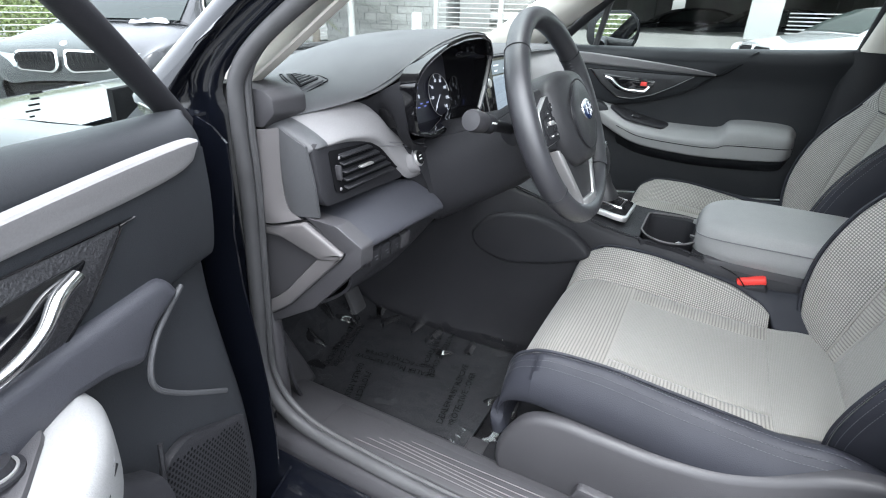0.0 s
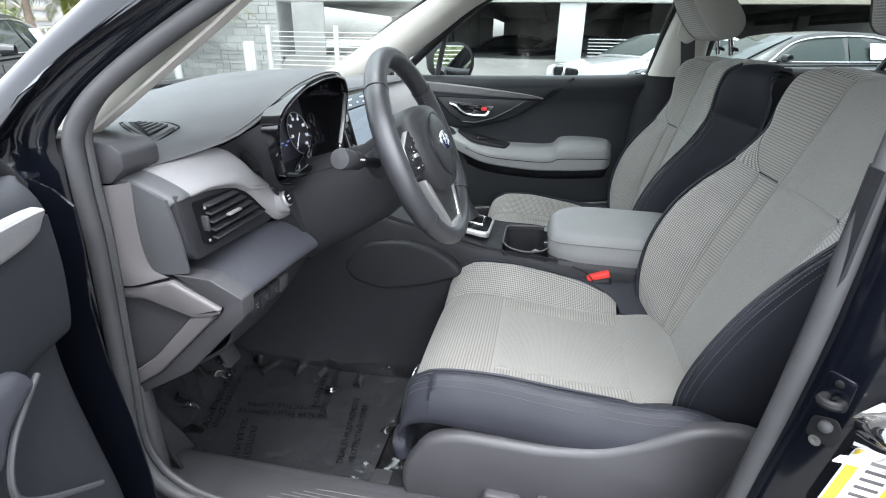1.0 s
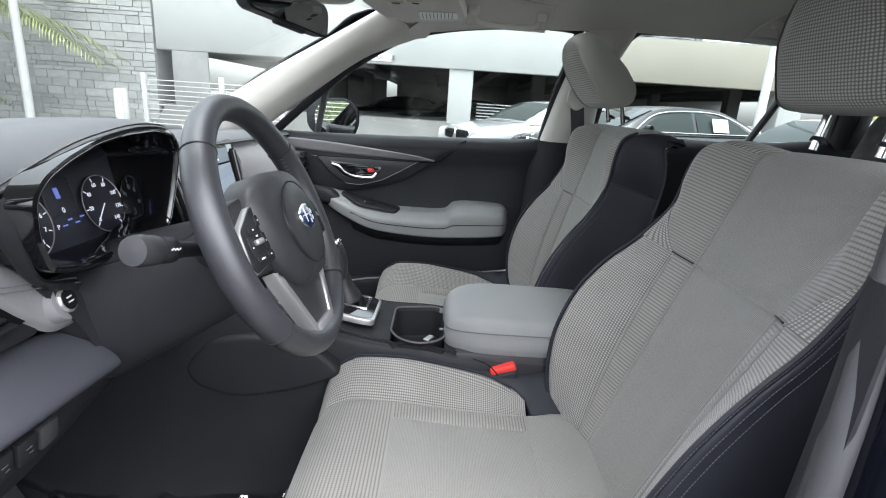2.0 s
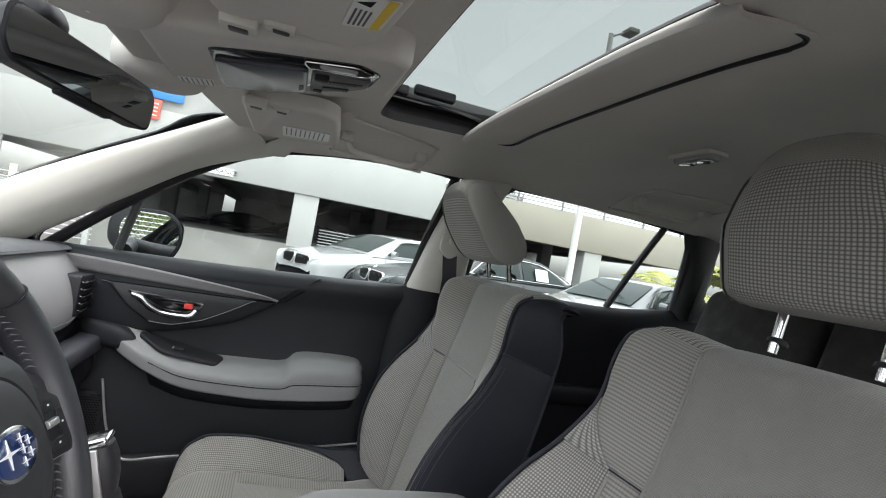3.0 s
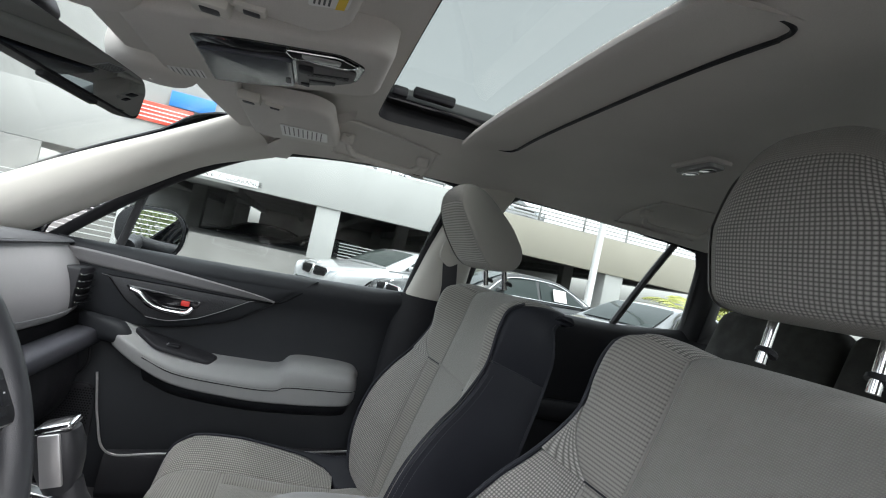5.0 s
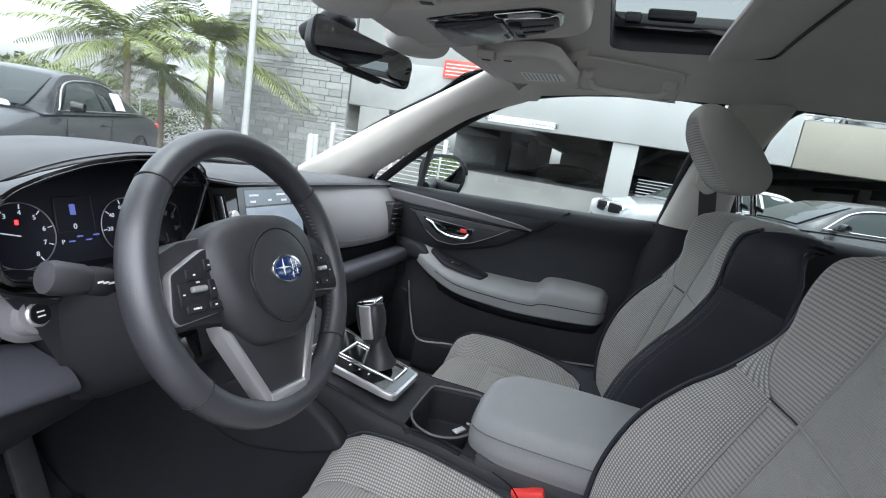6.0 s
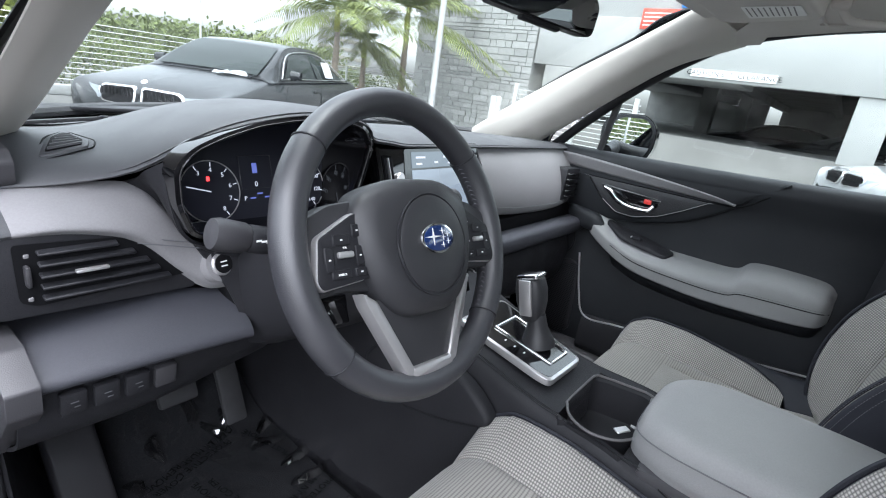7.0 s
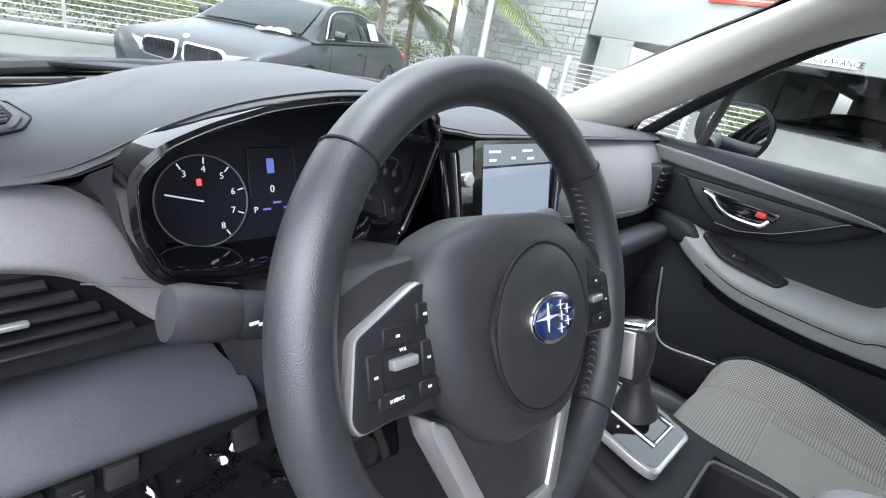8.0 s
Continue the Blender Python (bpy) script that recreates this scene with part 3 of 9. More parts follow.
# hinge pillar on the open side and its twin
def hinge_pillar(s):
    plan = [(0.775, 0.418, 2.0), (0.79, 0.432, 2.0), (0.80, 0.46, 2.0), (0.845, 0.475, 1.075), (0.875, 0.50, 1.045), (0.90, 0.55, 1.025)]
    rows = [[(s * x, y, min(z, cap)) for x, y, cap in plan] for z in (0.40, 0.55, 0.75, 0.95, 1.06, 1.12)]
    # above the belt line it leans back along the doorway
    for z, dx, dy in ((1.19, 0.022, 0.070), (1.285, 0.055, 0.215), (1.37, 0.085, 0.375)):
        rows.append([(s * (min(x, 0.815) - dx), min(y, 0.47) - dy, z) for x, y, cap in plan])
    return net(rows, 34, 18, thick=0.004, flip=(s > 0))
both("hinge_pillar", hinge_pillar, PAINT, "black painted door hinge pillar", "pillar")
for z in (0.985, 0.80):
    part("plug", lathe([(0.017, 0), (0.016, 0.004), (0.010, 0.007), (0.0, 0.008)], (-0.812, 0.462, z), (-0.25, -1, 0), 20), RUBBER, label="round black rubber plug in the hinge pillar", category="plug")
part("wire", tube([(-0.845, 0.472, 1.06), (-0.838, 0.468, 0.95), (-0.826, 0.462, 0.78), (-0.818, 0.46, 0.60)], 0.0025, 6, 18), STEEL, label="thin pale edge bead down the hinge pillar", category="bead", kind="structure")
hin = thing("hinge_assembly", (-0.84, 0.45, 0.63), "steel door hinge with a bright pin", "hinge")
part("leaf", rbox((-0.845, 0.452, 0.625), (0.05, 0.012, 0.075), 0.003), PAINT, hin)
part("pin", lathe([(0.008, -0.035), (0.010, -0.03), (0.010, 0.03), (0.006, 0.036)], (-0.853, 0.44, 0.645), (0, 0, 1), 12), STEEL, hin, "bright steel pin")
part("bolt", lathe([(0.010, 0), (0.010, 0.006), (0.006, 0.009)], (-0.835, 0.446, 0.655), (0, -1, 0), 6), STEEL, hin)
part("bolt", lathe([(0.006, 0), (0.006, 0.004), (0.004, 0.006)], (-0.803, 0.455, 0.68), (0, -1, 0), 6), STEEL, label="small bolt head in the hinge pillar", category="bolt")

# door seal round the open door
seal = [(-0.775, -0.48, 0.60), (-0.778, -0.42, 0.505), (-0.78, -0.25, 0.482), (-0.78, 0.0, 0.475), (-0.78, 0.2, 0.478), (-0.78, 0.36, 0.50), (-0.78, 0.425, 0.58), (-0.78, 0.415, 0.75), (-0.78, 0.398, 0.95), (-0.78, 0.395, 1.06),
        (-0.776, 0.385, 1.13), (-0.755, 0.325, 1.195), (-0.722, 0.18, 1.288), (-0.685, 0.0, 1.382), (-0.668, -0.15, 1.438), (-0.665, -0.40, 1.475), (-0.668, -0.56, 1.475), (-0.69, -0.60, 1.40), (-0.73, -0.555, 1.20), (-0.765, -0.52, 0.95), (-0.775, -0.49, 0.70)]
part("door_seal", tube(seal, 0.0125, 10, 200, closed=True), RUBBER, label="black rubber seal round the open doorway", category="door seal", kind="structure")
part("door_seal", tube([(x + 0.012, y - 0.012 * (1 if y > 0.3 else 0), z + 0.008) for x, y, z in seal], 0.006, 8, 200, closed=True), RUBBER, label="inner lip of the black door seal", category="door seal", kind="structure")

# sill with its scuff plate
def sill(s):
    prof = [(0.60, 0.34), (0.625, 0.41), (0.645, 0.452), (0.67, 0.466), (0.765, 0.470), (0.79, 0.462), (0.80, 0.445), (0.80, 0.43)]
    rows = [[(s * x, y, z) for x, z in prof] for y in (0.46, 0.2, -0.1, -0.45, -0.8, -1.4)]
    return net(rows, 10, 24, thick=0.004, flip=(s > 0))
both("sill_trim", sill, SHROUD, "black plastic door sill trim", "sill trim")
def rocker(s):
    prof = [(0.785, 0.44), (0.80, 0.425), (0.85, 0.415), (0.885, 0.40), (0.90, 0.36), (0.89, 0.28), (0.84, 0.22), (0.70, 0.22)]
    rows = [[(s * x, y, z) for x, z in prof] for y in (0.60, 0.2, -0.4, -1.0, -1.5)]
    return net(rows, 8, 24, thick=0.004, flip=(s > 0))
both("rocker", rocker, PAINT, "black painted rocker panel", "rocker panel")
sp = thing("scuff_plate", (-0.72, 0.0, 0.47), "dark grey scuff plate with moulded contour lines", "scuff plate")
part("plate", rbox((-0.715, 0.03, 0.4715), (0.075, 0.60, 0.006), 0.002), SHROUD, sp)
for k in range(6):
    x0 = -0.742 + k * 0.010
    part("contour_line", tube([(x0 + 0.004 * math.sin(3 * q + k), 0.25 - 0.42 * q - 0.02 * k, 0.4752) for q in np.linspace(0, 1, 9)], 0.0009, 4, 24, twist=(0, 0, 1)), WARMGREY, sp)

# B pillars
def b_trim(s):
    o_ = -0.025 if s > 0 else -0.055
    f = [(0.725, -0.535 + o_, 1.13), (0.69, -0.58 + o_, 1.32), (0.655, -0.635 + o_, 1.485)]
    r = [(0.725, -0.70 + o_, 1.13), (0.69, -0.712 + o_, 1.32), (0.65, -0.785 + o_, 1.50)]
    rows = []
    for a, b in zip(f, r):
        a, b = np.array(a), np.array(b)
        rows.append([a + (0.03, 0.004, 0), a, a * 0.85 + b * 0.15 + (-0.022, 0, 0), a * 0.5 + b * 0.5 + (-0.03, 0, 0), a * 0.15 + b * 0.85 + (-0.022, 0, 0), b, b + (0.03, -0.004, 0)])
    rows = [[(s * x, y, z) for x, y, z in q] for q in rows]
    return net(rows, 12, 18, thick=0.004, flip=(s < 0))
both("b_pillar_trim", b_trim, BEIGE, "pale beige upper centre pillar trim", "pillar trim")
def b_low(s):
    rows = []
    for z, f, r in ((1.128, -0.535, -0.74), (0.95, -0.525, -0.76), (0.7, -0.50, -0.78), (0.5, -0.44, -0.80), (0.42, -0.40, -0.82)):
        rows.append([(s * 0.77, f + 0.004, z), (s * 0.735, f, z), (s * 0.705, f * 0.8 + r * 0.2, z), (s * 0.70, (f + r) / 2, z), (s * 0.705, f * 0.2 + r * 0.8, z), (s * 0.735, r, z), (s * 0.77, r, z)])
    return net(rows, 14, 18, thick=0.004, flip=(s > 0))
both("b_pillar_lower_trim", b_low, BLACK, "black lower centre pillar trim", "pillar trim")
def b_outer(s):
    rows = []
    for z, x0, f in ((1.47, 0.665, -0.625), (1.30, 0.715, -0.585), (1.13, 0.765, -0.555), (0.95, 0.785, -0.535), (0.75, 0.787, -0.505), (0.60, 0.787, -0.48), (0.50, 0.79, -0.44), (0.43, 0.80, -0.40)):
        rows.append([(s * (x0 - 0.012), f + 0.004, z), (s * (x0 + 0.004), f, z), (s * (x0 + 0.03), f - 0.02, z), (s * (x0 + 0.045), f - 0.06, z), (s * (x0 + 0.05), f - 0.12, z), (s * (x0 + 0.10), f - 0.15, z), (s * (x0 + 0.105), f - (0.30 if z < 1.1 else 0.17), z)])
    return net(rows, 20, 20, thick=0.004, flip=(s < 0))
both("b_pillar_shell", b_outer, PAINT, "black painted centre pillar", "pillar")

# side glass and rear body
def side_window(s):
    rows = [[(s * 0.765, 0.40, 1.085), (s * 0.77, 0.1, 1.08), (s * 0.77, -0.3, 1.09), (s * 0.765, -0.56, 1.10)],
            [(s * 0.715, 0.20, 1.265), (s * 0.72, 0.05, 1.29), (s * 0.715, -0.3, 1.31), (s * 0.71, -0.60, 1.33)],
            [(s * 0.665, -0.06, 1.455), (s * 0.665, -0.2, 1.475), (s * 0.665, -0.4, 1.49), (s * 0.66, -0.64, 1.495)]]
    return net(rows, 10, 12, thick=0.004)
w = part("window_2", side_window(1), TINT, label="closed tinted passenger side window", category="window", kind="structure")
w.visible_shadow = False
def rear_side(s):
    t = thing("rear_side_window", (s * 0.73, -1.2, 1.16), "closed tinted rear door window with a black divider bar", "window", "structure")
    rows = [[(s * 0.76, -0.70, 1.15), (s * 0.76, -1.2, 1.165), (s * 0.745, -1.58, 1.19)], [(s * 0.70, -0.73, 1.36), (s * 0.70, -1.2, 1.37), (s * 0.695, -1.56, 1.38)], [(s * 0.66, -0.78, 1.50), (s * 0.66, -1.2, 1.51), (s * 0.655, -1.50, 1.505)]]
    part("pane", net(rows, 8, 10, thick=0.004), TINT, t).visible_shadow = False
    part("divider_bar", tube([(s * 0.655, -1.425, 1.50), (s * 0.70, -1.365, 1.35), (s * 0.755, -1.30, 1.165)], 0.012, 8, 12), RUBBER, t)
    part("frame", tube([(s * 0.752, -0.735, 1.16), (s * 0.70, -0.752, 1.34), (s * 0.672, -0.772, 1.44), (s * 0.658, -0.815, 1.495), (s * 0.655, -0.89, 1.512), (s * 0.655, -1.15, 1.522), (s * 0.65, -1.44, 1.522), (s * 0.66, -1.53, 1.49), (s * 0.715, -1.57, 1.30), (s * 0.75, -1.585, 1.175)], 0.014, 8, 40), RUBBER, t)
    q = [[(s * 0.725, -1.62, 1.225), (s * 0.725, -2.0, 1.225)], [(s * 0.672, -1.62, 1.49), (s * 0.672, -2.0, 1.49)]]
    t2 = thing("quarter_window", (s * 0.72, -1.85, 1.24), "tinted rear quarter window", "window", "structure")
    part("pane", net(q, 6, 6, thick=0.004), TINT, t2).visible_shadow = False
rear_side(1)
rear_side(-1)
def rear_panel(s):
    rows = [[(s * 0.765, y, 1.165), (s * 0.735, y, 1.165 + (0.0 if y > -1.5 else 0.03)), (s * 0.70, y, 1.13), (s * 0.685, y, 1.0), (s * 0.69, y, 0.85), (s * 0.68, y, 0.7), (s * 0.66, y, 0.36)] for y in (-0.72, -1.0, -1.3, -1.62, -2.25)]
    return net(rows, 12, 20, thick=0.004, flip=(s > 0))
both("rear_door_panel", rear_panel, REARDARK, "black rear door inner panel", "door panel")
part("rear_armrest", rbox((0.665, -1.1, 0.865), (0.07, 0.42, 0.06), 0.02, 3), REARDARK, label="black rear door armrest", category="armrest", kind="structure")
def rear_shell(s):
    rows = [[(s * x, y, z) for x, z in ((0.775, 1.14), (0.86, 1.09), (0.905, 0.95), (0.915, 0.7), (0.90, 0.45), (0.85, 0.3))] for y in (-0.62, -1.2, -1.8, -2.4)]
    return net(rows, 8, 16, thick=0.004, flip=(s < 0))
both("rear_body_side", rear_shell, PAINT, "black painted rear body side", "car body")
def c_pillar(s):
    rows = [[(s * 0.755, -1.575, 1.165), (s * 0.715, -1.60, 1.165), (s * 0.715, -1.67, 1.18), (s * 0.75, -1.70, 1.19)],
            [(s * 0.70, -1.56, 1.36), (s * 0.665, -1.585, 1.36), (s * 0.665, -1.655, 1.36), (s * 0.70, -1.685, 1.36)],
            [(s * 0.665, -1.50, 1.49), (s * 0.63, -1.54, 1.50), (s * 0.63, -1.63, 1.50), (s * 0.66, -1.66, 1.49)]]
    return net(rows, 12, 12, thick=0.004, flip=(s < 0))
both("c_pillar_trim", c_pillar, SHROUD, "dark grey rear pillar trim", "pillar trim")
def d_pillar(s):
    def even(pts, n=72):
        pts = np.array(list(pts) + list(pts[:1]))
        d = np.concatenate([[0], np.cumsum(np.linalg.norm(np.diff(pts, axis=0), axis=1))])
        q = np.linspace(0, d[-1], n)
        return np.stack([np.interp(q, d, pts[:, 0]), np.interp(q, d, pts[:, 1])], 1)
    hole = even(corner_round([(-1.655, 1.24), (-1.955, 1.265), (-1.945, 1.40), (-1.87, 1.475), (-1.655, 1.48)], 0.04, 4))
    mid = hole.mean(0)
    rim = [(np.clip(mid[0] + (p[0] - mid[0]) * 3.0, -2.3, -1.62), np.clip(mid[1] + (p[1] - mid[1]) * 3.0, 1.165, 1.53)) for p in hole]
    rows = [[(s * (0.735 - (z - 1.16) * 0.22 - off), y, z) for y, z in ((a * (1 - k) + c * k, b * (1 - k) + e * k) for (a, b), (c, e) in zip(hole, rim))] for k, off in ((0.0, 0.0), (0.03, 0.026), (0.3, 0.032), (1.0, 0.03))]
    return sheet(rows, thick=0.004, flip=(s > 0))
both("d_pillar_trim", d_pillar, SHROUD, "dark grey rear quarter trim", "pillar trim")
part("wall_rear", slab([(-0.75, 0.34), (0.75, 0.34), (0.75, 1.1), (-0.75, 1.1)], lambda a, b, d: Vector((a, -2.25 - d, b)), 0.03), REARDARK, label="black tailgate lining", category="tailgate", kind="structure")
w = part("window_3", net([[(-0.7, -2.28, 1.09), (0.7, -2.28, 1.09)], [(-0.62, -2.22, 1.47), (0.62, -2.22, 1.47)]], 4, 6, thick=0.004), TINT, label="tinted rear window", category="window", kind="structure")
w.visible_shadow = False
part("wall_front", net([[(-0.80, 0.66, 1.085), (0, 0.93, 1.09), (0.80, 0.66, 1.085)], [(-0.80, 0.70, 0.8), (0, 0.90, 0.8), (0.80, 0.70, 0.8)], [(-0.80, 0.78, 0.45), (0, 0.80, 0.45), (0.80, 0.78, 0.45)], [(-0.80, 0.70, 0.33), (0, 0.70, 0.33), (0.80, 0.70, 0.33)]], 12, 12, thick=0.01), CARPET,
     label="black carpeted bulkhead", category="bulkhead", kind="structure")


# ---- outside: ground, garage, stone building, fence ----
part("ground", slab([(-400, -400), (400, -400), (400, 400), (-400, 400)], lambda a, b, d: Vector((a, b, -0.3 + d)), 0.3), ASPHALT, label="pale sunlit concrete car park", category="ground", kind="structure", smooth=False)

FX = 12.5
g = thing("parking_garage", (FX, -5, 0), "white painted parking garage with open dark decks", "parking garage", "structure")
part("parapet", rbox((FX + 0.15, 1.45, 2.75), (0.3, 11.3, 1.28), 0.02), CONCRETE, g, "white painted parapet beam")
part("parapet", rbox((FX + 0.15, -9.91, 2.62), (0.3, 11.38, 1.05), 0.02), CREAM, g, "cream painted parapet beam")
part("ramp", slab([(FX - 0.9, 0.0), (FX + 0.1, 0.80), (FX + 0.1, 0.0)], lambda a, b, d: Vector((a, -22 + d, b)), 29.0), ASPHALT, g, "pale concrete ramp")
part("upper_wall", rbox((FX + 1.2, 4.5, 5.7), (2.3, 5.2, 7.2), 0.03), CONCRETE, g, "white stair tower wall")
part("deck", rbox((FX + 14.2, -5, 2.9), (27.5, 34, 0.3), 0.02), GARAGE, g)
part("deck_floor", rbox((FX + 14, -5, 0.74), (27.8, 34, 0.06), 0.01), GARAGE, g)
for y0, y1 in ((12, 4.2), (3.4, -0.6), (-1.9, -22)):
    part("back_wall", rbox((FX + 27, (y0 + y1) / 2, 1.75), (0.3, y0 - y1, 2.1), 0.02), GARAGE, g)
for y in (-0.62, -9.25, -17.5):
    part("column", rbox((FX + 0.35, y, 1.1), (0.6, 0.62, 2.2), 0.02), CONCRETE, g, "white painted column")
for x in (8, 16):
    for y in (4, -4, -12):
        part("column", rbox((FX + x, y, 1.4), (0.5, 0.5, 2.8), 0.02), GARAGE, g)
for k in range(9):
    part("beam", rbox((FX + 14, 6 - k * 2.8, 2.62), (27, 0.28, 0.4), 0.02), GARAGE, g)
part("sign_board", rbox((FX - 0.02, 2.05, 2.265), (0.03, 1.75, 0.17), 0.005), WHITE, g)
part("sign_text", letters("CAUTION 6'-7\" CLEARANCE", 0.155, basis((FX - 0.038, 2.05, 2.265), (0, -1, 0), (0, 0, 1))), INK, g)
for k in range(7):
    part("louvre", rbox((FX + 0.5, -3.4, 0.82 + k * 0.08), (0.05, 4.6, 0.025), 0.004), POLE, g)
    part("louvre", rbox((FX + 0.5, -13.4, 0.82 + k * 0.08), (0.05, 6.2, 0.025), 0.004), POLE, g)
for k in range(4):
    part("railing", rbox((FX + 0.2, -8.0, 3.18 + k * 0.11), (0.03, 16, 0.03), 0.005), GARAGE, g, "dark rooftop railing")
for k in range(11):
    part("railing_post", rbox((FX + 0.2, -0.5 - k * 1.5, 3.35), (0.05, 0.05, 0.5), 0.005), GARAGE, g)
bn = part("banner", rbox((FX - 0.05, 3.65, 3.36), (0.03, 1.42, 0.46), 0.01), SIGNRED, g, "red banner with pale stripes")
for k in range(4):
    part("banner_stripe", rbox((FX - 0.068, 3.65, 3.22 + 0.09 * k), (0.006, 1.3, 0.022), 0), WHITE, bn)
# small plain blue panel above the red banner
part("banner", rbox((FX - 0.05, 3.0, 3.80), (0.03, 1.0, 0.36), 0.01), PANELBLUE, g, "blue panel above the red banner")
part("steel_door", rbox((FX - 0.01, 6.25, 1.05), (0.06, 0.9, 2.1), 0.01), GARAGE, g)
for k in range(11):
    part("fence_slat", rbox((FX - 1.2, 5.2, 0.25 + k * 0.11), (0.03, 3.4, 0.02), 0.004), POLE, g)
for y in (3.6, 5.0, 6.8):
    part("fence_post", rbox((FX - 1.2, y, 0.75), (0.10, 0.10, 1.5), 0.01), POLE, g)

st = thing("stone_building", (FX + 1, 9.4, 0), "grey stone-clad tower wall", "building", "structure")
part("wall", rbox((FX + 1.53, 9.35, 5), (2.9, 4.4, 10), 0.03), MORTAR, st, "mortar backing wall")
blocks = bmesh.new()
rng = random.Random(11)
z = 0.0
meshes = {}
pieces = []
while z < 9.9:
    h = rng.choice((0.10, 0.15, 0.20))
    y = 7.16
    while y < 11.5:
        l = rng.choice((0.22, 0.32, 0.42, 0.55))
        l = min(l, 11.55 - y)
        pieces.append((y + l / 2, z + h / 2, l, h))
        y += l
    z += h

pole = thing("light_pole", (9.75, 8.35, 0), "white steel light pole", "light pole")
part("shaft", lathe([(0.10, 0), (0.10, 0.02), (0.085, 0.03), (0.055, 8.0)], (9.75, 8.35, 0), (0, 0, 1), 20), POLE, pole)
part("base", lathe([(0.2, 0), (0.2, 0.12), (0.12, 0.18)], (9.75, 8.35, 0), (0, 0, 1), 20), CONCRETE, pole)
pole2 = thing("light_pole", (10.7, -7.36, 0), "white steel light pole with two floodlights", "light pole")
part("shaft", lathe([(0.12, 0), (0.10, 0.03), (0.065, 7.7)], (10.7, -7.36, 0), (0, 0, 1), 20), POLE, pole2)
for hx, hy, hz in ((10.45, -7.75, 7.72), (10.9, -6.95, 6.6)):
    part("arm", tube([(10.7, -7.36, hz - 0.1), ((10.7 + hx) / 2, (hy - 7.36) / 2, hz), (hx, hy, hz + 0.02)], 0.03, 8, 8), POLE, pole2)
    part("floodlight", rbox((hx, hy, hz + 0.04), (0.42, 0.30, 0.12), 0.03), GARAGE, pole2)

fence = thing("cable_fence", (4, 12, 0), "low cable fence on a pale concrete kerb", "fence", "structure")
part("kerb", rbox((2.5, 12, 0.10), (21, 0.3, 0.2), 0.03), CONCRETE, fence)
for k in range(11):
    part("cable", tube([(-8, 12, 0.3 + k * 0.11), (13, 12, 0.3 + k * 0.11)], 0.008, 5, 2), WIRE, fence)
for x in (-6, -2, 2, 6, 10):
    part("post", rbox((x, 12, 0.75), (0.05, 0.05, 1.15), 0.005), WIRE, fence)


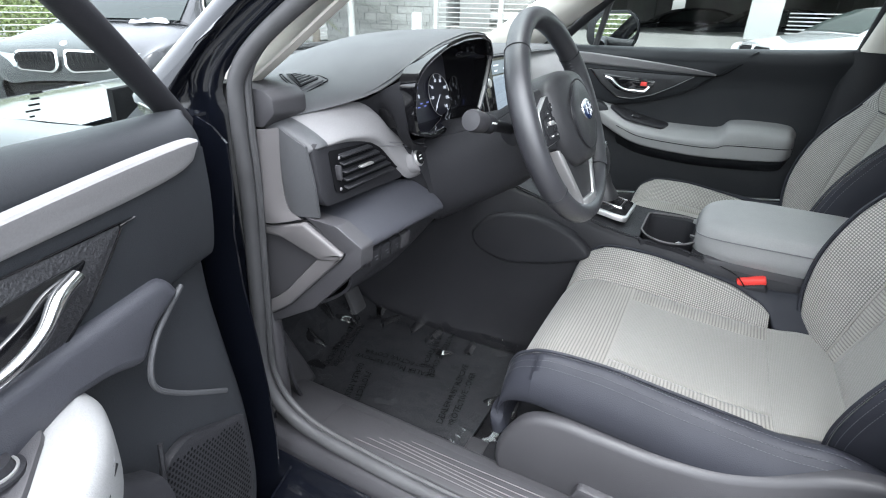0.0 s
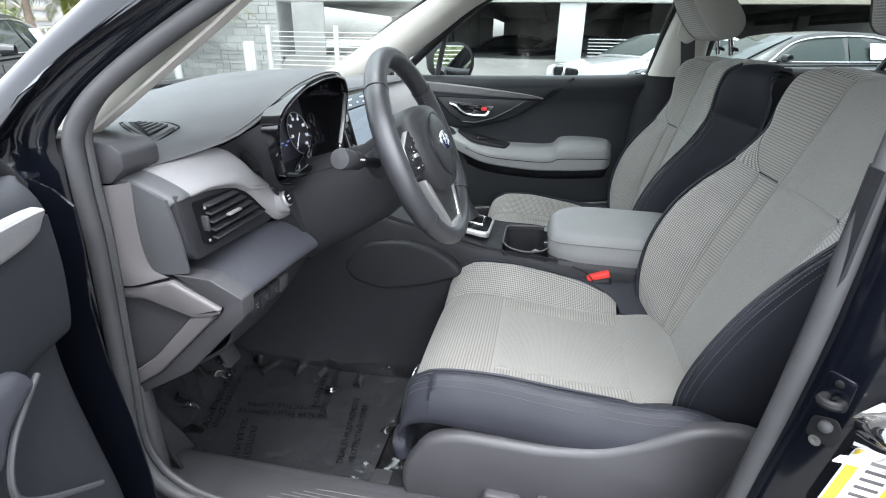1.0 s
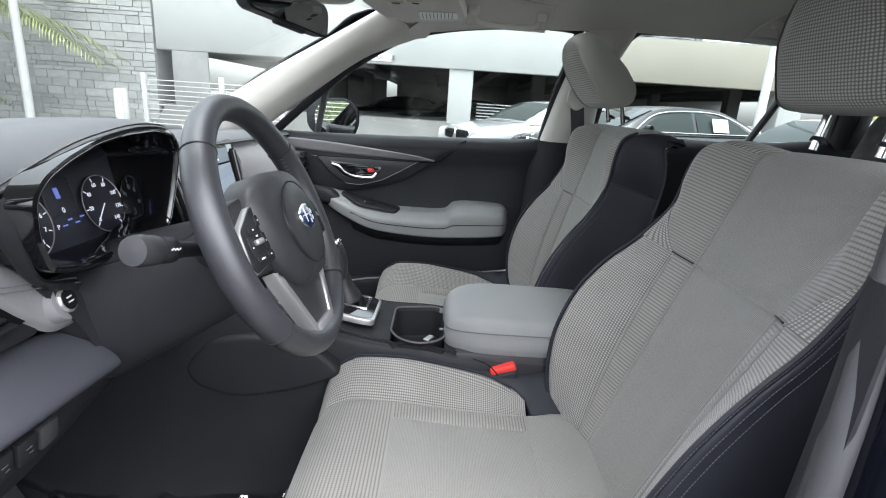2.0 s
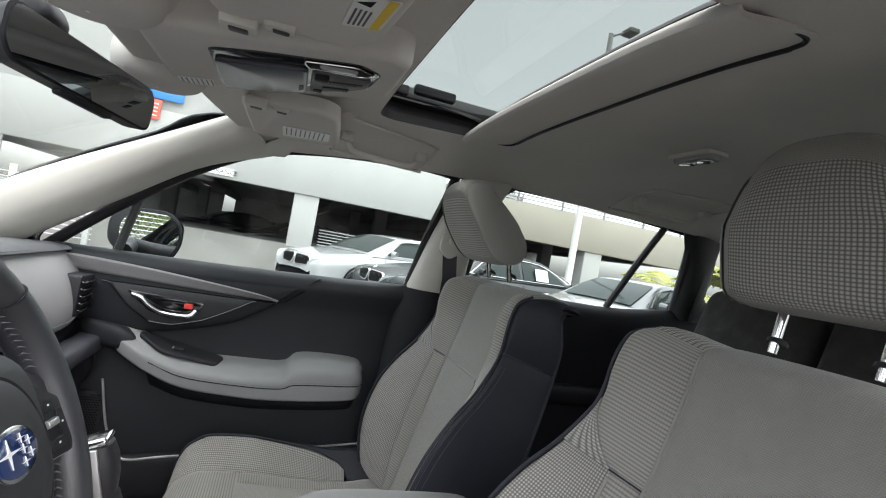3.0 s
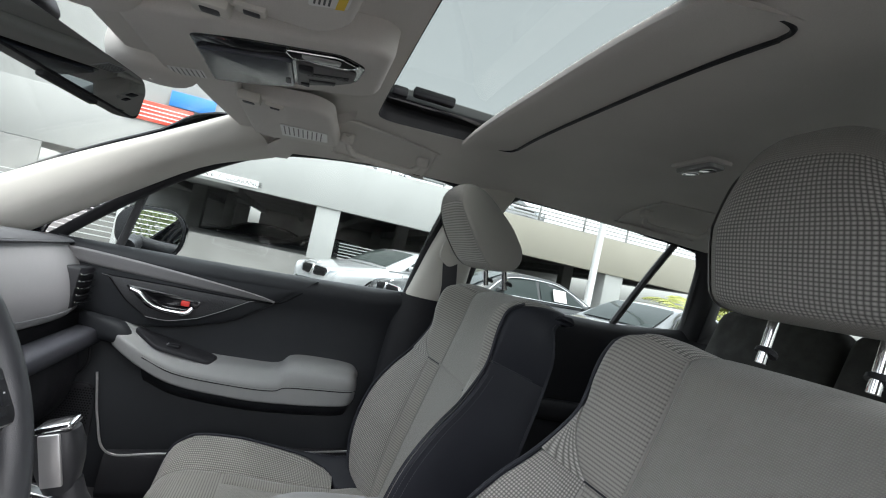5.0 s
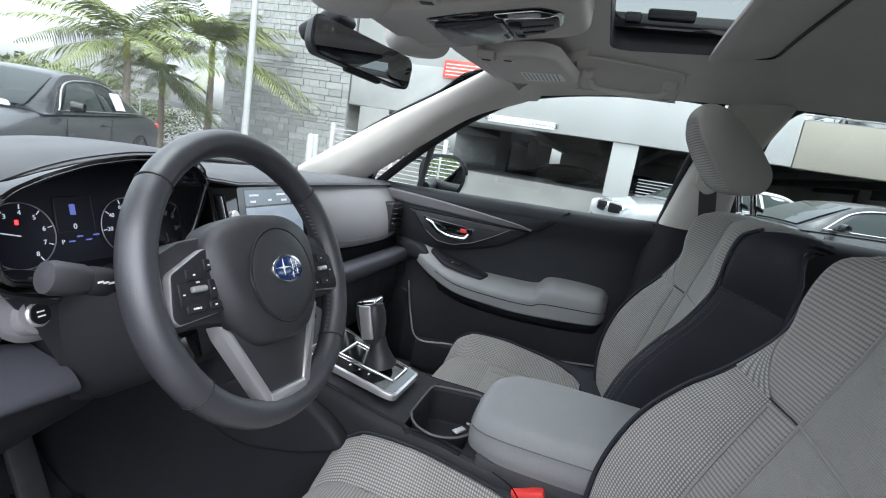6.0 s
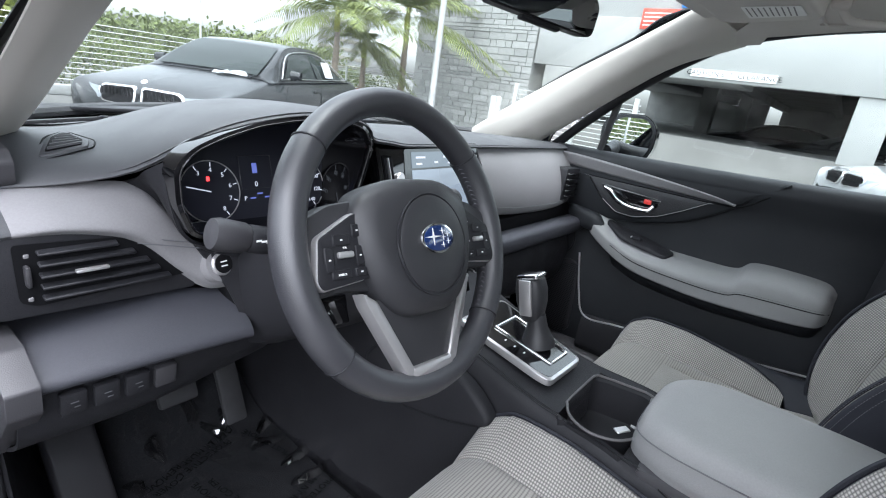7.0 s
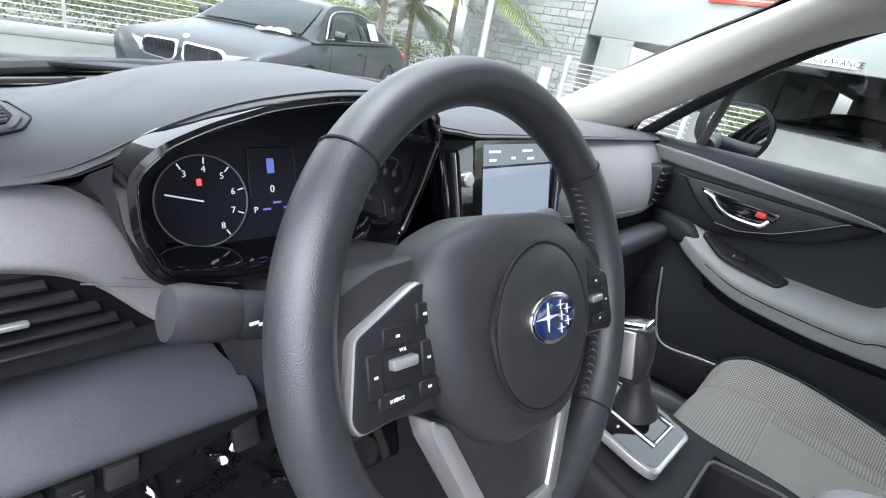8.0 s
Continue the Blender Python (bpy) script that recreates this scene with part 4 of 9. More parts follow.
# ---- front seats ----
def seat(name, loc, lean, label, power, hlift=0.13):
    """lean: how far the backrest leans, degrees. Built with its front edge at y = 0 and its middle at x = 0."""
    t = thing(name, (0, 0, 0), label, "car seat", group="front seats")
    half = [(0, 0), (0.07, 0.001), (0.115, 0.003), (0.160, 0.009), (0.195, 0.034), (0.228, 0.064), (0.247, 0.066), (0.264, 0.048), (0.278, 0.020), (0.281, -0.010), (0.272, -0.034)]
    xs = np.array([-p[0] for p in half[:0:-1]] + [p[0] for p in half])
    hs = np.array([p[1] for p in half[:0:-1]] + [p[1] for p in half])
    mid = cr([(0.0, 0.012, 0.515), (0.0, 0.020, 0.565), (0.0, 0.005, 0.618), (0.0, -0.05, 0.646), (0.0, -0.15, 0.645), (0.0, -0.28, 0.634), (0.0, -0.40, 0.630), (0.0, -0.47, 0.640), (0.0, -0.53, 0.640)], 60)
    amp = np.interp(np.arange(60), [0, 8, 16, 30, 50, 59], [0.10, 0.30, 0.80, 1.0, 0.85, 0.6])
    wid = np.interp(np.arange(60), [0, 10, 22, 59], [0.90, 0.955, 1.0, 1.0])
    cols = cr(np.stack([xs, hs, 0 * xs], 1), 91)
    S = np.zeros((60, 91, 3))
    for i in range(60):
        S[i, :, 0] = cols[:, 0] * wid[i]
        S[i, :, 1] = mid[i, 1] + 0.01 * (np.abs(cols[:, 0]) / 0.27) ** 2 * (-1 if i < 22 else 0)
        S[i, :, 2] = mid[i, 2] + np.where(cols[:, 1] > 0, cols[:, 1] * amp[i], cols[:, 1] * min(1, 0.35 + i / 40))
    ax = np.abs(cols[:, 0])
    sgn = np.arange(91) - 45
    def band(lo, hi, side):
        idx = [j for j in range(91) if sgn[j] * side > 0 and lo <= ax[j] <= hi and (cols[j, 1] > -0.02 or lo > 0.2)] if side else [j for j in range(91) if ax[j] <= hi]
        return min(idx), max(idx) + 1
    def cut(nm, i0, i1, j0, j1, material, lab="", pillow=0.004):
        part(nm, sheet(S[i0:i1 + 1, j0:j1 + 1], thick=0.012, pillow=pillow), material, t, lab, angle=80)
    iq = int(np.argmin(np.abs(mid[:, 1] + 0.15) + (np.arange(60) < 15)))
    ib = int(np.argmin(np.abs(mid[:, 1] + 0.405)))
    jc0, jc1 = band(0, 0.118, 0)
    js0, js1 = band(0, 0.163, 0)
    jb0, jb1 = band(0, 0.240, 0)
    cut("front_panel", 2, iq, js0, js1, RIB, "ribbed grey cloth")
    cut("center_panel", iq, ib, jc0, jc1, CLOTH, "plain grey cloth")
    cut("rear_panel", ib, 59, js0, js1, CLOTH)
    cut("side_strip", iq, ib, js0, jc0, RIB)
    cut("side_strip", iq, ib, jc1, js1, RIB)
    def leaf(i):
        u = (i - 9) / (ib + 1 - 9)
        return math.sqrt(max(0.0, 1 - max(0.0, (0.30 - u) / 0.45, (u - 0.30) / 0.70) ** 2.2)) if 0 <= u <= 1 else (0.75 + 0.02 * (i - 9) if u < 0 else 0.0)
    def span(i0, i1, ja, jb, nj):
        out = []
        for i in range(i0, i1 + 1):
            js = np.linspace(ja(i), jb(i), nj)
            out.append(np.stack([np.interp(js, np.arange(91), S[i, :, c]) for c in range(3)], 1))
        return np.array(out)
    for edge, tip, far in ((js0, jb0, 0), (js1, jb1, 90)):
        lim = lambda i, e=edge, p=tip: e + (p - e) * leaf(i)
        a_, b_ = (lim, lambda i, e=edge: e) if far == 0 else (lambda i, e=edge: e, lim)
        part("bolster_inset", sheet(span(10, ib, a_, b_, 14), thick=0.012, pillow=0.003), MESH, t, "woven grey cloth", angle=80)
        part("front_corner", sheet(span(2, 10, a_, b_, 10), thick=0.012, pillow=0.002), CLOTH, t, "plain grey cloth", angle=80)
        a_, b_ = (lambda i: 0, lim) if far == 0 else (lim, lambda i: 90)
        part("side_bolster", sheet(span(2, 59, a_, b_, 34), thick=0.012, pillow=0.003), SEATDARK, t, "dark leather side", angle=80)
        part("piping", tube([p[0] + np.array((0, 0, 0.001)) for p in span(10, ib, lim, lim, 2)][::3], 0.0032, 6, 70), SEATDARK, t)
    for j, side in ((jb0, -1), (jb1 if jb1 < 91 else 90, 1)):
        for off in (1, 4, 6):
            line = [S[i, min(90, max(0, j + side * off))] + np.array((side * 0.0012, 0, 0.0010)) for i in range(6, 57, 3)]
            part("stitching", stitches(line), THREAD, t)
    part("pan", rbox((0, -0.26, 0.535), (0.46, 0.50, 0.10), 0.03, 3), BLACK, t)
    # backrest: rows run up the back, columns from side to side; every third joint column is a seam
    a = radians(lean)
    up, fw = np.array((0, -math.sin(a), math.cos(a))), np.array((0, math.cos(a), math.sin(a)))
    base = np.array((0, -0.503, 0.615))
    L, n = 0.69, 67
    vk = [0.0, 0.10, 0.22, 0.36, 0.48, 0.585, 0.70, 0.78, 0.86, 0.93, 1.0]
    # shoulders roll forward above the waist, then over the top
    keys = dict(c=[0.088, 0.092, 0.097, 0.102, 0.107, 0.112, 0.120, 0.128, 0.138, 0.146, 0.140],
                s=[0.112, 0.120, 0.131, 0.142, 0.150, 0.155, 0.160, 0.164, 0.168, 0.168, 0.158],
                e=[0.190, 0.217, 0.240, 0.250, 0.247, 0.238, 0.228, 0.229, 0.226, 0.214, 0.186],
                gs=[0.008, 0.016, 0.024, 0.027, 0.026, 0.024, 0.024, 0.030, 0.030, 0.022, 0.004],
                gm=[0.024, 0.046, 0.060, 0.062, 0.052, 0.040, 0.042, 0.058, 0.062, 0.046, 0.012],
                ge=[0.042, 0.080, 0.101, 0.101, 0.081, 0.052, 0.036, 0.046, 0.050, 0.032, 0.000],
                wd=[0.008, 0.010, 0.012, 0.012, 0.010, 0.008, 0.008, 0.010, 0.012, 0.012, 0.010])
    smooth_keys = {k: cr([(q, v, 0) for q, v in zip(vk, vals)], 400) for k, vals in keys.items()}
    def at(k, v):
        return float(np.interp(v, smooth_keys[k][:, 0], smooth_keys[k][:, 1]))
    STEP = 6
    B = np.zeros((n, 16 * STEP + 1, 3))
    for i in range(n):
        v = i / (n - 1)
        c, sx, e, gs, gm, ge, wd = (at(k, v) for k in ("c", "s", "e", "gs", "gm", "ge", "wd"))
        half = [(0, 0), (c * 0.6, 0.0), (c, 0.002), (sx, gs), ((sx + e) / 2, gm), (e, ge), (e + wd * 0.8, ge - 0.022), (e + wd, ge - 0.075), (e + wd * 0.5, -0.105 + 0.4 * min(0, ge) + 0.07 * max(0.0, (v - 0.62) / 0.38) ** 2)]
        row = cr([(-x, h, 0) for x, h in half[:0:-1]] + [(x, h, 0) for x, h in half], 16 * STEP + 1)
        wrap = max(0.0, (v - 0.86) / 0.14)
        bow = 0.006 * math.sin(math.pi * min(1, v * 1.15)) - 0.085 * wrap ** 2.2
        rise = L * (v - 0.30 * max(0, v - 0.86) * wrap)
        for j, (x, h, _) in enumerate(row):
            back = max(0.0, -h) / 0.1
            drop = 0.016 * (abs(x) / 0.25) ** 2.5 * max(0, (v - 0.72) / 0.28) + 0.035 * back * max(0, (v - 0.72) / 0.28) ** 2
            h = h if h > 0 else h * (1 - 0.75 * min(1, wrap) ** 1.6)
            B[i, j] = base + up * (rise - drop) + fw * max(h + bow, -0.150) + np.array((x, 0, 0))
    MID = 8 * STEP
    col = lambda k, side: MID + side * k * STEP
    def bcut(nm, i0, i1, j0, j1, material, lab="", pillow=0.004, parent=None):
        j0, j1 = min(j0, j1), max(j0, j1)
        return part(nm, sheet(B[i0:i1 + 1, j0:j1 + 1], thick=0.012, pillow=pillow), material, parent or t, lab, angle=80)
    seam_, kink_, cap_ = 39, 47, 60
    bcut("back_panel", 0, seam_, col(2, -1), col(2, 1), CLOTH, "plain grey cloth")
    bcut("upper_back_panel", seam_, n - 1, col(2, -1), col(2, 1), CLOTH, "plain grey cloth")
    for side in (-1, 1):
        bcut("back_strip", 0, seam_, col(2, side), col(3, side), RIB, "ribbed grey cloth")
        # the woven inset narrows into the seam between shoulder and side
        bcut("back_inset", 1, seam_, col(3, side), col(5, side), MESH, "woven grey cloth")
        tip = []
        for i in range(seam_, kink_ + 1):
            q = (i - seam_) / (kink_ - seam_)
            js = np.linspace(MID + side * STEP * (3 + 2 * q ** 0.8), col(5, side), 10)
            tip.append([[np.interp(j, np.arange(16 * STEP + 1), B[i, :, c]) for c in range(3)] for j in js])
        part("back_inset", sheet(tip, thick=0.012, pillow=0.0, flip=side < 0), MESH, t, "woven grey cloth", angle=80)
        sh = []
        for i in range(seam_, cap_ + 1):
            q = min(1.0, (i - seam_) / (kink_ - seam_))
            js = np.linspace(col(2, side), MID + side * STEP * (3 + 2 * q ** 0.8), 22)
            sh.append([[np.interp(j, np.arange(16 * STEP + 1), B[i, :, c]) for c in range(3)] for j in js])
        part("shoulder", sheet(sh, thick=0.012, pillow=0.003, flip=side < 0), RIB, t, "ribbed grey cloth", angle=80)
        bcut("shoulder_cap", cap_, n - 1, col(2, side), col(5, side), MESH, "woven grey cloth")
        bcut("back_bolster", 0, kink_, col(5, side), col(8, side), SEATDARK, "dark leather side")
        bcut("upper_side", kink_, n - 1, col(5, side), col(8, side), SEATDARK, "dark leather side")
        edge = lambda off, i0, i1, st=3: [B[i, col(5, side) + side * off] + fw * 0.0012 + np.array((side * 0.0008, 0, 0)) for i in range(i0, i1, st)]
        part("piping", tube(edge(0, 1, n - 3), 0.0034, 6, 80), SEATDARK, t)
        for off in (1.0, 4, 6):
            part("stitching", stitches(edge(int(off), 3, kink_ + 1)), THREAD, t)
        part("stitching", stitches([B[kink_, col(5, side) + side * k] + fw * 0.001 + np.array((side * 0.001, 0, 0.003)) for k in range(0, 16, 3)]), DARKTHREAD, t)
        part("seam", tube([B[seam_, j] + fw * 0.0012 for j in range(col(2, side), col(3, side) + side, side)], 0.0014, 5, 12), SEATDARK, t)
        for k, i0, i1 in ((2, 2, cap_), (3, 2, seam_)):
            part("seam", tube([B[i, col(k, side)] - fw * 0.0030 for i in range(i0, i1, 3)], 0.0026, 5, 60), CLOTH, t)
    part("seam", tube([B[seam_, j] - fw * 0.0030 for j in range(col(2, -1), col(2, 1) + 1, 3)], 0.0026, 5, 30), CLOTH, t)
    rows = []
    for i in range(0, n, 6):
        l, r = B[i, 0], B[i, 16 * STEP]
        rows.append([l, l * 0.8 + r * 0.2 - fw * 0.035, (l + r) / 2 - fw * 0.045, l * 0.2 + r * 0.8 - fw * 0.035, r])
    part("back_shell", net(rows, 24, 16, thick=0.006, flip=True), SEATDARK, t, "dark back cover")
    # headrest
    top = base + up * L
    hc = top + up * hlift + fw * (0.049 if power else 0.136) - np.array((0.0 if power else 0.008, 0, 0))
    ht = radians(8 if power else 10)
    hup, hfw = np.array((0, math.sin(ht), math.cos(ht))), np.array((0, math.cos(ht), -math.sin(ht)))
    hk_, wk_ = (0.98, 0.124) if power else (0.92, 0.124)
    prof = [(0.050, -0.094), (0.061, -0.05), (0.064, 0.02), (0.058, 0.078), (0.043, 0.104), (0.020, 0.108), (-0.006, 0.088), (-0.042, 0.030), (-0.076, -0.030), (-0.088, -0.070), (-0.066, -0.102), (0.0, -0.108)]
    if not power:
        prof = [(0.000, -0.088), (0.028, -0.040), (0.050, 0.015), (0.060, 0.065), (0.050, 0.098), (0.026, 0.110), (0.000, 0.096), (-0.034, 0.045), (-0.066, -0.015), (-0.084, -0.062), (-0.070, -0.098), (-0.032, -0.106)]
    prof = cr([(p[0], p[1] * hk_) for p in prof], 40, closed=True)
    secs = []
    for u in np.linspace(-1, 1, 25):
        k = (1 - abs(u) ** (4.5 if power else 8)) ** 0.5 if abs(u) < 1 else 0.0
        k = 0.84 + 0.16 * k
        wv = wk_ * u * (0.96 + 0.04 * k)
        secs.append([hc + np.array((wv, 0, 0)) + hfw * (p[0] * k - 0.008 * abs(u) ** 3) + hup * (p[1] * (0.6 + 0.4 * k) * (1 - (0.34 if power else 0.12) * abs(u) ** 3 * (p[1] > 0))) - np.array(((0.28 if power else 0.30) * wv * max(0, p[1]) / 0.11, 0, 0)) for p in prof])
    H = np.array(secs)
    def hcut(nm, k0, k1, i0, i1, material, lab="", parent=None, pillow=0.003):
        idx = [q % 40 for q in range(k0, k1 + 1)]
        return part(nm, sheet(H[i0:i1 + 1][:, idx].transpose(1, 0, 2), thick=0.01, pillow=pillow), material, parent or t, lab, angle=80)
    hr = hcut("headrest", 0, 10, 2, 22, MESH if power else RIBH, "woven grey cloth headrest face")
    hcut("headrest_border", 0, 10, 1, 2, CLOTH, "plain grey cloth", hr)
    hcut("headrest_border", 0, 10, 22, 23, CLOTH, "plain grey cloth", hr)
    hcut("headrest_top", 10, 24, 1, 23, CLOTH, "plain grey cloth", hr)
    hcut("headrest_back", 24, 40, 1, 23, CLOTH, "plain grey cloth", hr)
    for i0, i1 in ((0, 1), (23, 24)):
        bm = bmesh.new()
        e = 0 if i0 == 0 else 24
        q = 1 if e == 0 else 23
        outer = [bm.verts.new(p) for p in H[q]]
        inner = [bm.verts.new(p) for p in H[e]]
        cen = bm.verts.new(H[e].mean(0) + np.array(((-0.004 if e == 0 else 0.004), 0, 0)))
        for k in range(40):
            bm.faces.new((outer[k], outer[(k + 1) % 40], inner[(k + 1) % 40], inner[k]))
            bm.faces.new((inner[k], inner[(k + 1) % 40], cen))
        bmesh.ops.recalc_face_normals(bm, faces=bm.faces)
        part("headrest_side", bm, CLOTH, hr, "plain grey cloth", angle=80)
    for sx in (-0.062, 0.062):
        foot = top + np.array((sx, 0, 0)) + fw * (-0.02 if power else 0.010) - up * 0.045
        neck = hc + np.array((sx, 0, 0)) - hup * 0.085 - hfw * (0.01 if power else 0.066)
        part("headrest_post", tube([foot, foot * 0.5 + neck * 0.5, neck], 0.0065, 12, 10), CHROME, t, "chrome post")
        part("post_guide", lathe([(0.0125, 0), (0.0125, 0.005), (0.009, 0.008)], foot + up * 0.012, up, 16), BLACK, t)
    # base and side valances
    for s in (-1, 1):
        out = corner_round([(-0.005, 0.535), (-0.045, 0.600), (-0.10, 0.618), (-0.25, 0.616), (-0.33, 0.626), (-0.40, 0.652), (-0.47, 0.690), (-0.55, 0.700), (-0.64, 0.66), (-0.66, 0.50), (-0.60, 0.43), (-0.02, 0.43), (0.0, 0.48)], 0.03, 4)
        part("side_valance", slab(out, lambda a0, b0_, d, s=s: Vector((s * (0.262 + d + 0.012 * math.sin((b0_ - 0.43) * 14)), a0, b0_)), 0.024, 0.012, 3), SHROUD if power else BLACK, t, "moulded plastic side cover")
        part("rail", rbox((s * 0.20, -0.28, 0.372), (0.05, 0.66, 0.05), 0.006), BLACK, t, "black seat rail")
        part("rail_cover", rbox((s * 0.20, 0.06, 0.362), (0.056, 0.07, 0.05), 0.008), SHROUD, t)
    part("cross_tube", tube([(-0.25, -0.05, 0.44), (0.25, -0.05, 0.44)], 0.012, 10, 4), BLACK, t)
    if power:
        sw = part("seat_switch", slab(corner_round([(-0.145, 0.485), (-0.155, 0.510), (-0.215, 0.508), (-0.225, 0.487), (-0.215, 0.478)], 0.007, 3), lambda a0, b0_, d: Vector((-0.29 - d, a0, b0_)), 0.016, 0.005), SHROUD, t, "grey power seat switch")
        part("recline_switch", slab(corner_round([(-0.245, 0.475), (-0.245, 0.515), (-0.262, 0.515), (-0.262, 0.475)], 0.005, 3), lambda a0, b0_, d: Vector((-0.29 - d, a0, b0_)), 0.018, 0.005), SHROUD, t)
        part("lumbar_switch", lathe([(0.022, 0), (0.022, 0.006), (0.017, 0.010), (0.012, 0.006)], (-0.29, -0.305, 0.485), (-1, 0, 0), 24), SHROUD, t)
    t.matrix_world = Matrix.Translation(loc)
    return t

driver = seat("driver_seat", (-0.37, 0.0, 0.0), 23, "grey cloth driver seat with dark leather bolsters and power switches", True, 0.096)
passenger = seat("passenger_seat", (0.37, -0.02, -0.025), 16, "grey cloth front passenger seat with dark leather bolsters", False, 0.050)

def buckle(loc, label):
    t = thing("seat_belt_buckle", loc, label, "seat belt buckle")
    x, y, z = loc
    tilt = Matrix.Rotation(radians(-18), 3, "X")
    part("housing", rbox((x, y, z - 0.030), (0.034, 0.066, 0.085), 0.008, 3, tilt), BLACK, t)
    part("release_button", rbox((x, y + 0.010, z + 0.016), (0.026, 0.056, 0.018), 0.005, 2, tilt), RED, t, "red release button")
    part("stalk", tube([(x, y - 0.02, z - 0.06), (x, y - 0.05, z - 0.18)], 0.011, 8, 6), BLACK, t)
buckle((-0.128, -0.375, 0.684), "black seat belt buckle with red button beside the console")


# ---- steering wheel and column ----
WT = radians(23.5)
WN, WU = Vector((0, -math.cos(WT), math.sin(WT))), Vector((0, math.sin(WT), math.cos(WT)))
WC = Vector((-0.377, 0.0257, 1.046))
wm0 = basis(WC, (1, 0, 0), WU)
wm = wm0 @ Matrix.Rotation(radians(-4.5), 4, "Z")
wheel = thing("steering_wheel", WC, "black leather steering wheel with silver spoke trim", "steering wheel")
RR = 0.1768
def arc(a0, a1, r=RR, n=30, dz=0.0):
    return [wm @ Vector((r * math.cos(radians(a)), r * math.sin(radians(a)), dz)) for a in np.linspace(a0, a1, n)]
for a0, a1, lab in ((-41, 40, "perforated leather grip"), (40, 140, "smooth leather rim"), (140, 221, "perforated leather grip"), (221, 319, "smooth leather rim")):
    part("rim", tube(arc(a0 + 0.25, a1 - 0.25), 0.0176 if a0 in (40, 221) else 0.0186, 16, 40, twist=tuple(WN), flat=1.12), RIMLEATHER, wheel, lab)
for a in (40, 140, 221, 319):
    part("rim_seam", tube([wm @ Vector(((RR + 0.0188 * math.cos(q)) * math.cos(radians(a)), (RR + 0.0188 * math.cos(q)) * math.sin(radians(a)), 0.0205 * math.sin(q))) for q in np.linspace(0, 2 * math.pi, 16, endpoint=False)], 0.0010, 5, 32, closed=True), BLACK, wheel)
for a0, a1 in ((-40, -18), (16, 39), (141, 164), (198, 220)):
    for a in np.arange(a0, a1, 2.6):
        for q in (-1, 1):
            c = wm @ Vector(((RR - 0.0165) * math.cos(radians(a)), (RR - 0.0165) * math.sin(radians(a)), 0.0055 * q))
            d = wm @ Vector(((RR - 0.0185) * math.cos(radians(a + 1.2)), (RR - 0.0185) * math.sin(radians(a + 1.2)), 0.0))
            part("stitch", tube([c, d], 0.0011, 4, 2), DARKTHREAD, wheel)
hubout = corner_round([(-0.104, 0.036), (-0.088, 0.062), (-0.045, 0.077), (0.045, 0.077), (0.088, 0.062), (0.104, 0.036), (0.101, -0.008), (0.084, -0.052), (0.046, -0.090), (-0.046, -0.090), (-0.084, -0.052), (-0.101, -0.008)], 0.03, 5)
hub = part("airbag_cover", slab(hubout, lambda a, b, d: wm @ Vector((a, b, -0.018 + d - 4.2 * (a * a * 0.35 + b * b * 0.2) * max(0, d) / 0.05)), 0.062, 0.024, 6), LEATHER, wheel, "padded airbag cover")
part("round_groove", tube([wm @ Vector((0.061 * math.cos(q), 0.061 * math.sin(q) - 0.006, 0.0392)) for q in np.linspace(0, 2 * math.pi, 30, endpoint=False)], 0.0018, 5, 60, closed=True), BLACK, hub)
part("round_pad", lathe([(0.060, -0.004), (0.0590, 0.0020), (0.056, 0.0036), (0.04, 0.0054), (0.0, 0.0066)], wm @ Vector((0, -0.006, 0.0385)), WN, 48), LEATHER, hub)
em = wm @ Vector((0, 0.0, 0.0445))
def oval(rx, ry, n=36):
    return [(rx * math.cos(q), ry * math.sin(q)) for q in np.linspace(0, 2 * math.pi, n, endpoint=False)]
eb = wm.copy()
eb.translation = em
badge = part("badge", slab(oval(0.0295, 0.0185), on(eb), 0.003, 0.001), CHROME, wheel, "chrome-rimmed oval badge")
part("badge_field", slab(oval(0.0265, 0.0158), on(eb), 0.0036, 0.0008), BLUE, badge, "blue enamel field")
def star(x, y, r):
    o = []
    for k in range(12):
        q = math.pi * k / 6
        o.append((x + r * (1 if k % 3 == 0 else 0.22) * math.cos(q) * (1.5 if k in (0, 6) else 1), y + r * (1 if k % 3 == 0 else 0.22) * math.sin(q)))
    return slab(o, lambda a, b, d: eb @ Vector((a, b, 0.0037 + d)), 0.0008)
for x, y, r in ((-0.010, 0.002, 0.0105), (0.007, 0.0085, 0.0036), (0.016, 0.0045, 0.0036), (0.008, 0.0005, 0.0036), (0.0165, -0.0045, 0.0036), (0.007, -0.0085, 0.0036)):
    part("badge_mark", star(x, y, r), WHITE, badge)
